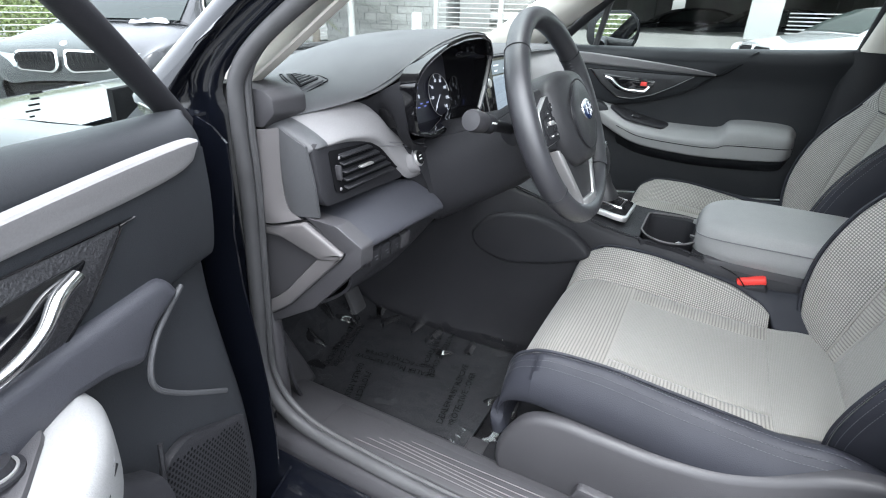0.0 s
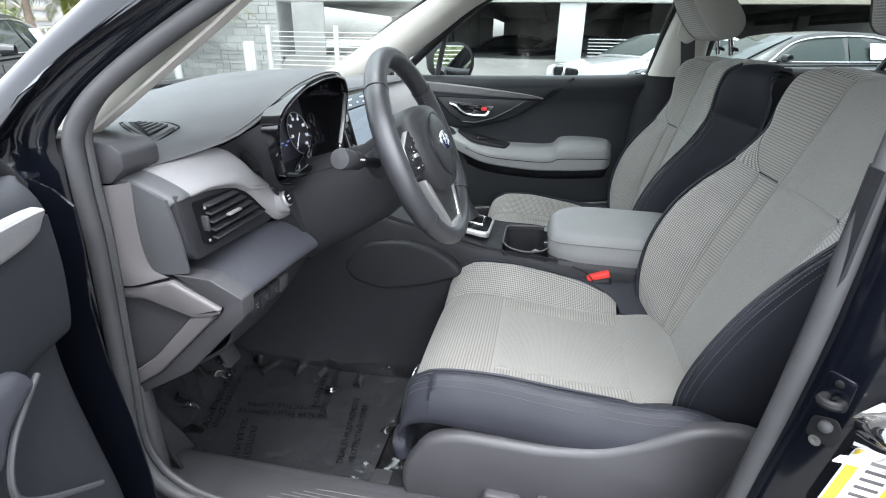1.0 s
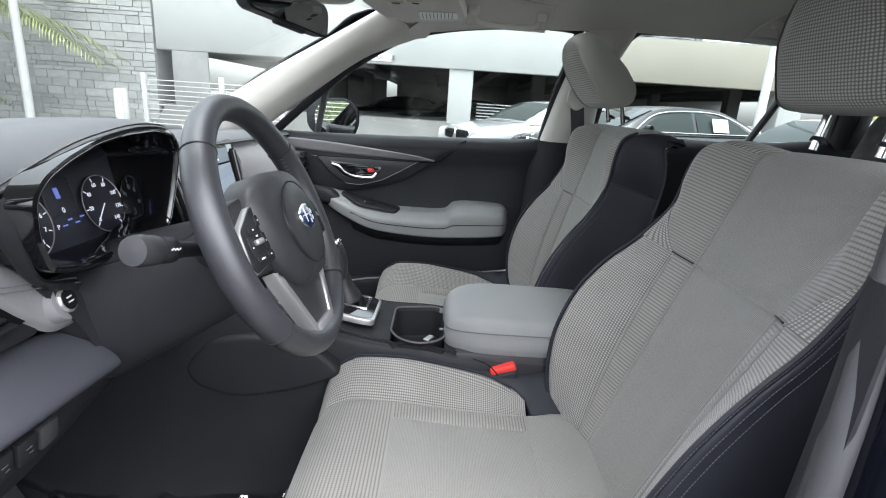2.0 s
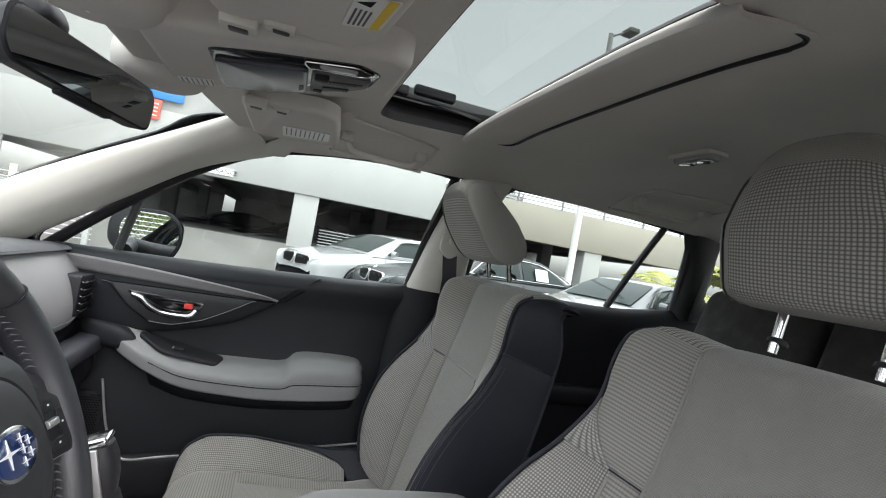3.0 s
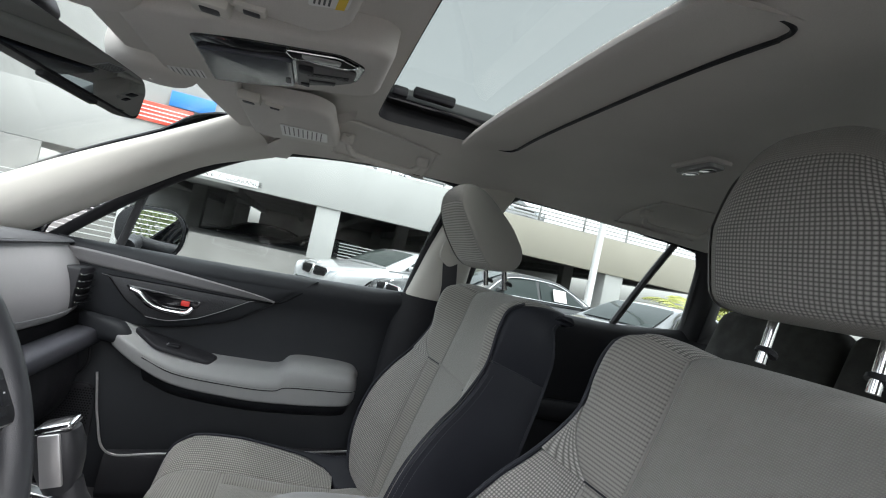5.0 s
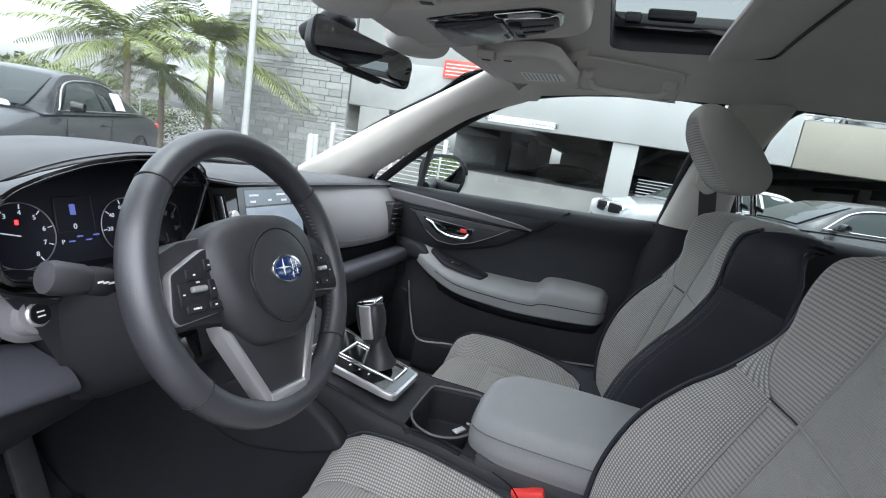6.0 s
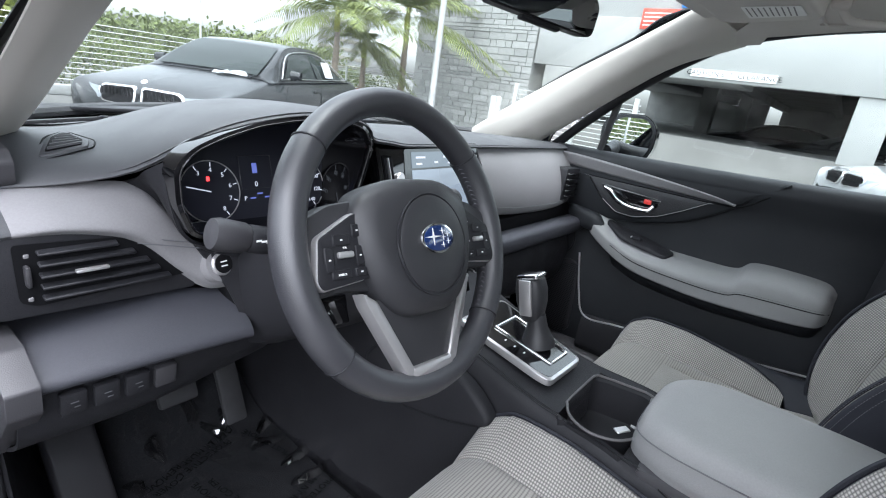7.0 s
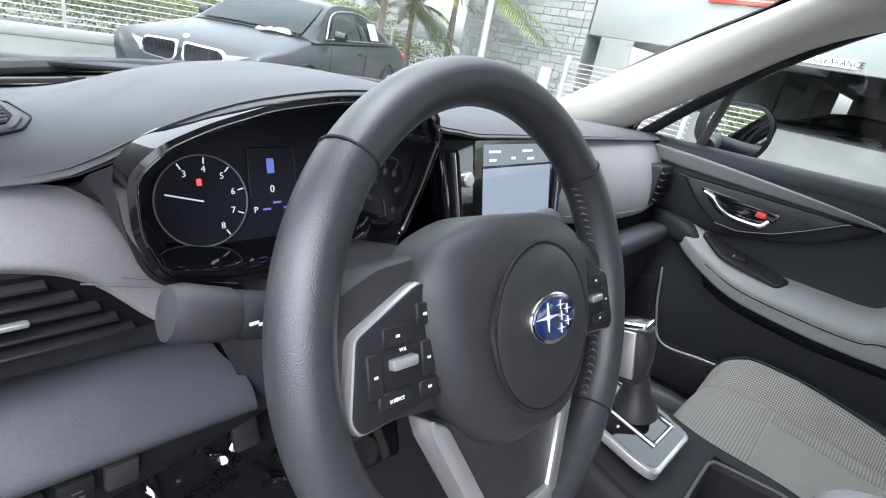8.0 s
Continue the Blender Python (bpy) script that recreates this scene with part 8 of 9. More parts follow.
grab_handle(-0.275, -0.485, 1.502, "pale front passenger grab handle on the roof rail")
grab_handle(-1.17, -1.40, 1.520, "dark grey rear grab handle on the roof rail")
dl = thing("dome_light", (0.10, -0.98, 1.56), "clear rear dome light in the headliner", "dome light")
dz = roof_z(0.1, -0.98)
part("frame", slab(corner_round([(0.04, -0.95), (0.16, -0.95), (0.16, -1.01), (0.04, -1.01)], 0.012, 3), lambda a, b, d: Vector((a, b, dz - d)), 0.008, 0.003), HEADLINER, dl)
part("lens", slab(corner_round([(0.048, -0.96), (0.152, -0.96), (0.152, -1.0), (0.048, -1.0)], 0.01, 3), lambda a, b, d: Vector((a, b, dz - 0.006 - d)), 0.012, 0.006), CAGE, dl, "clear ribbed lens")
# chrome ovals added on the lens to give its bright highlights
for x_ in (0.075, 0.125):
    part("reflector", slab(oval(0.020, 0.013), lambda a, b, d, x_=x_: Vector((x_ + a, -0.98 + b, dz - 0.0175 - d)), 0.003, 0.001), CHROME, dl, "added chrome oval for the lens's bright highlight")
hk = thing("coat_hook", (-0.575, -0.45, 1.49), "small pale hook with a black catch on the roof rail", "hook")
part("plate", rbox((-0.575, -0.45, 1.493), (0.03, 0.06, 0.03), 0.01, 3), HEADLINER, hk)
part("catch", rbox((-0.555, -0.455, 1.486), (0.014, 0.022, 0.02), 0.004), BLACK, hk)

# seat belts
def belt(s, label):
    t = thing("seat_belt", (s * 0.69, -0.66, 1.28), label, "seat belt", group="front seat belts")
    part("guide", slab(corner_round([(-0.62, 1.315), (-0.69, 1.31), (-0.70, 1.27), (-0.65, 1.235), (-0.615, 1.26)], 0.016, 4), lambda a, b, d: Vector((s * (0.672 - d), a, b)), 0.012, 0.004), BEIGE, t, "pale belt guide")
    part("bolt_cap", lathe([(0.014, 0), (0.014, 0.008), (0.008, 0.011)], (s * 0.662, -0.655, 1.292), (-s, 0, 0), 16), BEIGE, t)
    part("webbing", sheet([[(s * 0.668, -0.63, 1.255), (s * 0.668, -0.675, 1.262)], [(s * 0.675, -0.645, 1.18), (s * 0.675, -0.69, 1.18)], [(s * 0.69, -0.65, 0.95), (s * 0.69, -0.695, 0.95)], [(s * 0.69, -0.65, 0.6), (s * 0.69, -0.695, 0.6)]], thick=0.0015), SHROUD, t, "dark belt webbing")
belt(1, "dark passenger seat belt on its pale pillar guide")
belt(-1, "dark driver seat belt on its pale pillar guide")

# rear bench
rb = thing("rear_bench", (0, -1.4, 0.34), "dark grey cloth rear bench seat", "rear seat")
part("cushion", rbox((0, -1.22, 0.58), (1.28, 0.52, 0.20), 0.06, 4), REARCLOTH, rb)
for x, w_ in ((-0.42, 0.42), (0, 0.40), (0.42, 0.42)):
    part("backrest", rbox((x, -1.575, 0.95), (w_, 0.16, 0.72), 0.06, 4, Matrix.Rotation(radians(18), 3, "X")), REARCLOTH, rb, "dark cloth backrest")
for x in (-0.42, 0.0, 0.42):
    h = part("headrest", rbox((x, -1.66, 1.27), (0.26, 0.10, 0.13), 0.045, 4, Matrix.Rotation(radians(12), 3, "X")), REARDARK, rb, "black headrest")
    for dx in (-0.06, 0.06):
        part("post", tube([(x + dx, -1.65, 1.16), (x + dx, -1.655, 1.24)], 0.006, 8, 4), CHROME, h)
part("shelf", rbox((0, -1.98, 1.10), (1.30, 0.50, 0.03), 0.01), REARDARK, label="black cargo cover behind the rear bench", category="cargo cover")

# door striker, wrap and label on the centre pillar
sk = thing("door_striker", (-0.83, -0.60, 0.80), "steel door striker on the black centre pillar", "door striker")
skm = basis((-0.830, -0.520, 0.912), (-0.75, -0.65, 0), (0, 0, 1)) @ Matrix.Diagonal((0.42, 0.42, 0.42, 1))
part("plate", slab(corner_round([(-0.03, -0.045), (0.03, -0.045), (0.034, 0.045), (-0.03, 0.05)], 0.012, 3), on(skm), 0.006, 0.002), PAINT, sk)
part("loop", tube([skm @ Vector(p) for p in ((-0.018, -0.02, 0.004), (-0.018, -0.02, 0.03), (0.0, -0.02, 0.042), (0.018, -0.02, 0.03), (0.018, -0.02, 0.004))], 0.005, 8, 24), DARKSTEEL, sk, "steel loop")
for dz_ in (0.026, -0.034):
    part("screw", lathe([(0.0042, 0), (0.0042, 0.0022), (0.0025, 0.003)], skm @ Vector((0, dz_, 0.005)), skm.to_3x3() @ Vector((0, 0, 1)), 16), DARKSTEEL, sk)
bk = thing("striker_bracket", (-0.82, -0.51, 0.66), "grey steel bracket with a round buffer", "bracket")
part("plate", slab(corner_round([(-0.035, -0.03), (0.03, -0.035), (0.04, 0.02), (0.02, 0.05), (-0.03, 0.03)], 0.012, 3), lambda a, b, d: skm @ Vector((a + 0.0, b - 0.12, d)), 0.004, 0.001), DARKSTEEL, bk)
part("buffer", lathe([(0.0065, 0), (0.0065, 0.0045), (0.004, 0.0065), (0.0, 0.007)], skm @ Vector((0.004, -0.10, 0.004)), skm.to_3x3() @ Vector((0, 0, 1)), 20), RUBBER, bk, "round rubber buffer")
part("eyelet", lathe([(0.006, 0), (0.006, 0.002), (0.003, 0.002), (0.003, 0.0)], skm @ Vector((-0.008, -0.155, 0.002)), skm.to_3x3() @ Vector((0, 0, 1)), 20), STEEL, bk)
wl = thing("tyre_label", (-0.86, -0.60, 0.62), "white and yellow information label on the centre pillar", "label")
wlm = basis((-0.850, -0.578, 0.795), (0, -1, -0.2), (0, -0.2, 1))
part("paper", slab(corner_round([(-0.05, -0.06), (0.05, -0.06), (0.05, 0.06), (-0.05, 0.06)], 0.006, 2), on(wlm), 0.001), PAPER, wl)
part("yellow_band", slab([(-0.048, -0.05), (-0.036, -0.05), (-0.036, 0.058), (-0.048, 0.058)], lambda a, b, d: wlm @ Vector((a, b, 0.001 + d)), 0.0006), YELLOW, wl)
part("yellow_box", slab([(0.0, -0.02), (0.046, -0.02), (0.046, 0.03), (0.0, 0.03)], lambda a, b, d: wlm @ Vector((a, b, 0.001 + d)), 0.0006), YELLOW, wl)
for k in range(9):
    part("text_bar", slab([(-0.028, 0.048 - 0.011 * k), (0.040 if k in (0, 1, 7, 8) else -0.004, 0.048 - 0.011 * k), (0.040 if k in (0, 1, 7, 8) else -0.004, 0.044 - 0.011 * k), (-0.028, 0.044 - 0.011 * k)], lambda a, b, d: wlm @ Vector((a, b, 0.001 + d)), 0.0005), WARMGREY, wl)
    part("text_bar", slab([(0.004, 0.024 - 0.0045 * k), (0.042, 0.024 - 0.0045 * k), (0.042, 0.022 - 0.0045 * k), (0.004, 0.022 - 0.0045 * k)], lambda a, b, d: wlm @ Vector((a, b, 0.0016 + d)), 0.0004), INK, wl)
rng = random.Random(8)
wr = [[(-0.852 - 0.016 * i + rng.uniform(-0.012, 0.012), -0.530 - 0.030 * i + rng.uniform(-0.012, 0.012), 0.855 + 0.015 * j + rng.uniform(-0.010, 0.010)) for j in range(6)] for i in range(4)]
part("plastic_wrap", net(wr, 22, 26), SHEEN, label="crumpled clear plastic wrap on the pillar", category="plastic wrap")

# clear film with printed notice over the mat
def film_z(x, y):
    z = np.interp(y, [0.05, 0.35, 0.58, 0.72], [0.358, 0.356, 0.372, 0.455])
    return z + 0.004 * noise.noise(Vector((x * 9, y * 9, 1.0))) + 0.004 * noise.noise(Vector((x * 22, y * 22, 4.0))) + 0.0048 * noise.noise(Vector((x * 48, y * 30, 9.0)))
fx, fy = np.linspace(-0.645, -0.17, 46), np.linspace(0.04, 0.73, 56)
G = []
rng = random.Random(3)
for y in fy:
    row = []
    for x in fx:
        e = max(0, abs(x + 0.41) - 0.19) / 0.05
        crease = 0.016 * max(0, math.sin(23 * x + 9 * math.sin(7 * y))) ** 6 * min(1, e + max(0, (y - 0.5) / 0.15))
        row.append((x, y, film_z(x, y) + 0.004 + 0.012 * min(1, e) ** 2 + crease))
    G.append(row)
cover = thing("floor_protector", (-0.41, 0.38, 0.36), "clear crinkled film with a printed notice over the floor mat", "floor protector")
part("film", sheet(G, flip=True), FILM, cover, "clear crinkled film")
for x, y, a, flipm, txt in ((-0.555, 0.42, 200, 0, "DEALER MUST REMOVE"), (-0.56, 0.39, 200, 0, "PROTECTIVE COVER"), (-0.60, 0.22, 95, 0, "MUST REMOVE"), (-0.575, 0.225, 95, 0, "PROTECTIVE COVER"), (-0.42, 0.20, 10, 0, "DEALER MUST REMOVE"), (-0.425, 0.172, 10, 0, "PROTECTIVE COVER"),
                            (-0.41, 0.38, 100, 0, "DEALER MUST REMOVE"), (-0.382, 0.385, 100, 0, "PROTECTIVE COVER"), (-0.30, 0.33, 190, 0, "MUST REMOVE"), (-0.30, 0.30, 190, 0, "PROTECTIVE COVER"), (-0.40, 0.56, 195, 0, "DEALER MUST REMOVE"), (-0.405, 0.535, 195, 0, "PROTECTIVE COVER"), (-0.25, 0.50, 105, 0, "MUST REMOVE")):
    m = Matrix.Translation((x, y, 0)) @ Matrix.Rotation(radians(a), 4, "Z")
    bm = letters(txt, 0.0215, m, 0.0)
    for v in bm.verts:
        i, j = np.clip((v.co.y - fy[0]) / (fy[1] - fy[0]), 0, 54.99), np.clip((v.co.x - fx[0]) / (fx[1] - fx[0]), 0, 44.99)
        k, l = int(i), int(j)
        v.co.z = max(G[k + p][l + q][2] for p in (0, 1) for q in (0, 1)) + 0.002
    part("printed_notice", bm, INK, cover, "black printed notice", smooth=False)
# creases added where the film glints, far more reflective than the film itself
rng = random.Random(21)
for cx, cy, a, L, h in ((-0.235, 0.36, 15, 0.09, 0.010), (-0.215, 0.43, 25, 0.10, 0.012), (-0.25, 0.50, 5, 0.08, 0.010), (-0.29, 0.30, 80, 0.05, 0.008), (-0.22, 0.56, 60, 0.07, 0.012), (-0.33, 0.60, 100, 0.06, 0.012), (-0.45, 0.61, 75, 0.06, 0.012), (-0.52, 0.55, 120, 0.05, 0.010),
                        (-0.60, 0.44, 100, 0.06, 0.009), (-0.61, 0.34, 85, 0.07, 0.009), (-0.585, 0.50, 140, 0.05, 0.010), (-0.40, 0.105, 20, 0.04, 0.007), (-0.36, 0.66, 95, 0.08, 0.012), (-0.28, 0.62, 130, 0.05, 0.010), (-0.24, 0.24, 40, 0.06, 0.009)):
    ca, sa = math.cos(radians(a)), math.sin(radians(a))
    rows = []
    for q in np.linspace(-1, 1, 9):
        k = 1 - q * q
        bend = 0.010 * math.sin(2.2 * q + cx * 40)
        row = []
        for v, z in ((-1, 0), (-0.55, 0.55), (-0.12, 1.0), (0.2, 0.82), (0.6, 0.3), (1, 0)):
            u_, w_ = q * L / 2, v * (0.004 + 0.012 * k) + bend
            x, y = cx + u_ * ca - w_ * sa, cy + u_ * sa + w_ * ca
            row.append((x, y, film_z(x, y) + 0.007 + h * z * k * (0.75 + 0.25 * rng.random())))
        rows.append(row)
    part("film_crease", sheet(rows), SHEEN, cover, "shiny film crease")
ped = thing("pedals", (-0.40, 0.62, 0.5), "black brake and accelerator pedals", "pedals")
part("brake_pedal", rbox((-0.40, 0.62, 0.52), (0.085, 0.02, 0.055), 0.008, 2, Matrix.Rotation(radians(-25), 3, "X")), RUBBER, ped)
part("brake_arm", tube([(-0.40, 0.63, 0.53), (-0.40, 0.67, 0.72)], 0.010, 8, 6), BLACK, ped)
part("accelerator_pedal", rbox((-0.27, 0.63, 0.46), (0.055, 0.02, 0.16), 0.008, 2, Matrix.Rotation(radians(-25), 3, "X")), RUBBER, ped)
fr = part("foot_rest", rbox((-0.60, 0.60, 0.46), (0.09, 0.03, 0.24), 0.012, 3, Matrix.Rotation(radians(-40), 3, "X")), SHROUD, label="ribbed black foot rest beside the kick panel", category="foot rest")
for k in range(6):
    part("rib", rbox((-0.60, 0.545 + 0.020 * k, 0.395 + 0.026 * k), (0.07, 0.012, 0.006), 0.002, 1, Matrix.Rotation(radians(-40), 3, "X")), BLACK, fr)


# ---- parked cars ----
def sedan(name, m, paint, label, kidney=True, suv=0.0, tag=False):
    """Built with its nose at y = 0, its tail at y = -4.9; then moved to the pose m."""
    t = thing(name, (0, 0, 0), label, "car", group="parked cars")
    st_ = [(0.0, 0.50, 0.62, 0.55), (-0.03, 0.66, 0.76, 0.72), (-0.12, 0.76, 0.85, 0.80), (-0.35, 0.84, 0.90, 0.83), (-0.8, 0.93, 0.925, 0.86), (-1.35, 1.00, 0.93, 0.90), (-2.2, 1.02, 0.93, 0.93), (-3.4, 1.04, 0.93, 0.95), (-4.25, 1.07, 0.925, 0.96), (-4.75, 1.04, 0.90, 0.93), (-4.87, 0.95, 0.85, 0.86), (-4.92, 0.7, 0.78, 0.66)]
    rows = []
    for y, zt, w_, zs in st_:
        zt, zs = zt + suv * 0.5, zs + suv * 0.5
        half = [(0, zt), (w_ * 0.5, zt - 0.008), (w_ * 0.82, zt - 0.03), (w_ * 0.95, zs - 0.03), (w_, zs - 0.14), (w_ * 0.985, 0.48), (w_ * 0.99, 0.30), (w_ * 0.90, 0.20)]
        half = [(x, min(z, zt)) for x, z in half]
        rows.append([(-x, y, z) for x, z in half[:0:-1]] + [(x, y, z) for x, z in half])
    part("body", net(rows, 50, 46, thick=0.004, flip=False), paint, t, "glossy painted body")
    stg = [(-1.22, 1.0, 0.74), (-1.65, 1.22, 0.70), (-2.05, 1.385, 0.62), (-2.4, 1.44, 0.60), (-2.9, 1.455, 0.60), (-3.4, 1.42, 0.60), (-3.9, 1.26, 0.62), (-4.35, 1.07, 0.66)]
    rows = []
    for y, z, w_ in stg:
        z += suv
        lowz = np.interp(-y, [1.2, 4.4], [1.0, 1.06]) + 0.5 * suv - 0.05
        rows.append([(-0.84, y, lowz), (-w_ - 0.02, y, max(z - 0.07, lowz + 0.01)), (-w_ * 0.85, y, z - 0.015), (0, y, z), (w_ * 0.85, y, z - 0.015), (w_ + 0.02, y, max(z - 0.07, lowz + 0.01)), (0.84, y, lowz)])
    part("cabin", net(rows, 40, 30, thick=0.004), paint, t, "painted cabin and roof")
    def lift(rr, n_, mm, nm, lab):
        part(nm, net(rr, n_, mm, thick=0.004), CARGLASS, t, lab)
    def gz(y):
        return np.interp(-y, [-q[0] for q in stg], [q[1] for q in stg]) + suv
    def gw(y):
        return np.interp(-y, [-q[0] for q in stg], [q[2] for q in stg])
    lift([[(x * (gw(y) + 0.01) * 0.86, y + 0.012, gz(y) + 0.012 - 0.012 * x * x) for x in (-1, -0.5, 0, 0.5, 1)] for y in (-1.26, -1.65, -2.03)], 8, 10, "windscreen", "dark windscreen")
    lift([[(x * (gw(y) + 0.01) * 0.85, y - 0.012, gz(y) + 0.012 - 0.012 * x * x) for x in (-1, -0.5, 0, 0.5, 1)] for y in (-3.55, -3.9, -4.28)], 8, 10, "rear_window", "dark rear window")
    for s in (-1, 1):
        for y0, y1, y2, y3 in ((-1.62, -2.72, -2.12, -2.72), (-2.80, -3.98, -2.80, -3.52)):
            zb = 1.02 + 0.5 * suv
            rows = []
            for q in np.linspace(0, 1, 6):
                ya, yb = y0 + (y1 - y0) * q, y2 + (y3 - y2) * q
                zt = gz(yb) - 0.085
                rows.append([(s * 0.832, ya, zb), (s * (0.832 * 0.5 + (gw(yb) + 0.03) * 0.5 + 0.012), (ya + yb) / 2, (zb + zt) / 2), (s * (gw(yb) + 0.032), yb, zt)])
            part("side_window", net(rows, 8, 6, thick=0.004), CARGLASS, t, "dark side window")
        part("window_trim", tube([(s * 0.845, -1.52, 1.01 + 0.5 * suv), (s * (gw(-1.95) + 0.045), -1.98, gz(-2.0) - 0.075), (s * (gw(-2.6) + 0.045), -2.6, gz(-2.6) - 0.072), (s * (gw(-3.3) + 0.045), -3.35, gz(-3.35) - 0.075), (s * 0.80, -3.95, 1.10 + 0.5 * suv), (s * 0.845, -4.08, 1.04 + 0.5 * suv)], 0.011, 6, 40), CHROME if kidney else GLOSS, t)
        part("window_trim", tube([(s * 0.845, -1.5, 1.01 + 0.5 * suv), (s * 0.845, -2.7, 1.02 + 0.5 * suv), (s * 0.845, -4.05, 1.04 + 0.5 * suv)], 0.007, 6, 12), CHROME if kidney else GLOSS, t)
        hl = part("headlight", net([[(s * 0.42, -0.045, 0.73), (s * 0.62, -0.11, 0.745), (s * 0.80, -0.30, 0.77)], [(s * 0.42, -0.022, 0.67), (s * 0.63, -0.085, 0.67), (s * 0.835, -0.28, 0.70)], [(s * 0.44, -0.012, 0.62), (s * 0.63, -0.07, 0.62), (s * 0.82, -0.24, 0.66)]], 8, 14, thick=0.03, flip=(s > 0)), LAMPGLASS, t, "clear headlight")
        part("tail_light", rbox((s * 0.70, -4.88, 0.86), (0.34, 0.08, 0.10), 0.03, 3), RED, t)
        part("door_line", tube([(s * 0.932, -1.5, 0.92), (s * 0.935, -1.5, 0.6), (s * 0.92, -1.45, 0.32)], 0.005, 5, 12), INK, t)
        part("door_line", tube([(s * 0.932, -2.72, 0.94), (s * 0.935, -2.72, 0.6), (s * 0.92, -2.70, 0.32)], 0.005, 5, 12), INK, t)
        part("door_pull", rbox((s * 0.935, -2.55, 0.86), (0.03, 0.2, 0.03), 0.012, 3), paint, t)
        mi = part("side_mirror", net([[(s * (0.88 + 0.13 * q), -1.72 + 0.05 * math.cos(a), 1.06 + suv * 0.5 + 0.065 * math.sin(a) * (1 - 0.2 * q)) for a in np.linspace(0, 2 * math.pi, 13)] for q in (0, 0.4, 0.8, 1.0)], 8, 20, thick=0.003), paint, t, "door mirror")
        for y in (-0.92, -3.86):
            c = (s * 0.86, y, 0.335)
            wv = part("wheel", lathe([(0.21, -0.11), (0.31, -0.11), (0.332, -0.08), (0.335, 0.0), (0.332, 0.055), (0.31, 0.085), (0.235, 0.085), (0.225, 0.05)], c, (s, 0, 0), 36), TYRE, t, "black tyre")
            part("rim", lathe([(0.232, 0.04), (0.235, 0.083), (0.222, 0.086), (0.215, 0.05), (0.06, 0.045), (0.055, 0.07), (0.0, 0.072)], c, (s, 0, 0), 36), GARAGE if paint is CARWHITE else SATIN, wv, "alloy rim")
            for k in range(10):
                a = 2 * math.pi * k / 10
                part("spoke", tube([(c[0] + s * 0.068, c[1] + 0.05 * math.cos(a), c[2] + 0.05 * math.sin(a)), (c[0] + s * 0.080, c[1] + 0.225 * math.cos(a + 0.12), c[2] + 0.225 * math.sin(a + 0.12))], 0.012, 6, 3), SATIN, wv)
            part("wheel_arch", tube([(s * 0.925, y + 0.38 * math.cos(a), 0.335 + 0.38 * math.sin(a)) for a in np.linspace(0, math.pi, 9)], 0.02, 6, 24), INK, t)
    if kidney:
        for s in (-1, 1):
            o = corner_round([(s * 0.03, 0.785), (s * 0.42, 0.770), (s * 0.49, 0.71), (s * 0.43, 0.590), (s * 0.08, 0.570), (s * 0.025, 0.625)], 0.035, 4)
            kg = part("grille", slab(o, lambda a, b, d: Vector((a, 0.0 - 0.10 * abs(a) + d - (b - 0.6) * 0.2, b)), 0.03, 0.008), CHROME, t, "chrome-framed grille")
            part("grille_field", slab([(s * 0.25 + (x - s * 0.25) * 0.88, 0.678 + (z - 0.678) * 0.84) for x, z in o], lambda a, b, d: Vector((a, 0.026 - 0.10 * abs(a) + d - (b - 0.6) * 0.2, b)), 0.008), INK, kg)
            for k in range(9):
                x = s * (0.072 + 0.043 * k)
                part("grille_bar", rbox((x, 0.034 - 0.10 * abs(x) - 0.015, 0.678), (0.010, 0.012, 0.150), 0.003, 1, Matrix.Rotation(radians(-11), 3, "X")), DARKSTEEL, kg)
        rd = part("badge", lathe([(0.033, 0), (0.031, 0.005), (0.0, 0.007)], (0, -0.10, 0.832), (0, 0.55, 0.83), 20), WHITE, t, "round badge")
    else:
        part("grille", slab(corner_round([(-0.40, 0.72), (0.40, 0.72), (0.32, 0.56), (-0.32, 0.56)], 0.04, 4), lambda a, b, d: Vector((a, -0.03 + d - 0.1 * abs(a), b)), 0.03, 0.008), INK, t, "black grille")
    part("lower_intake", slab(corner_round([(-0.62, 0.46), (0.62, 0.46), (0.55, 0.30), (-0.55, 0.30)], 0.04, 4), lambda a, b, d: Vector((a, -0.06 + d - 0.14 * a * a, b)), 0.05, 0.01), INK, t, "black lower intake")
    if tag:
        part("window_sheet", rbox((-0.80, -3.25, 1.17), (0.01, 0.32, 0.24), 0, 1, Matrix.Rotation(radians(24), 3, "Y")), PAPER, t, "white paper on the side window")
    t.matrix_world = m
    return t

def heading(x, y, ax, ay):
    """A pose that puts a car's nose at x, y with its tail along (ax, ay)."""
    return basis((x, y, 0), (-ay, ax, 0), (-ax, -ay, 0))
th = radians(59)
AX, AY = math.sin(th), math.cos(th)
sedan("dark_grey_sedan", heading(1.47, 5.40, AX, AY), CARGREY, "dark grey sedan parked facing the windscreen", tag=True)
wrng = random.Random(31)
wm_ = heading(1.47, 5.40, AX, AY)
wrap_rows = [[wm_ @ Vector((-0.15 - 0.105 * i, -1.05 - 0.11 * j - 0.03 * i + wrng.uniform(-0.03, 0.03), 1.0 - 0.02 * max(0, i - 4) ** 2 + wrng.uniform(-0.02, 0.045))) for j in range(5)] for i in range(8)]
part("plastic_wrap", net(wrap_rows, 44, 26), SHEEN, label="crumpled clear plastic film on the dark sedan's hood", category="plastic wrap")
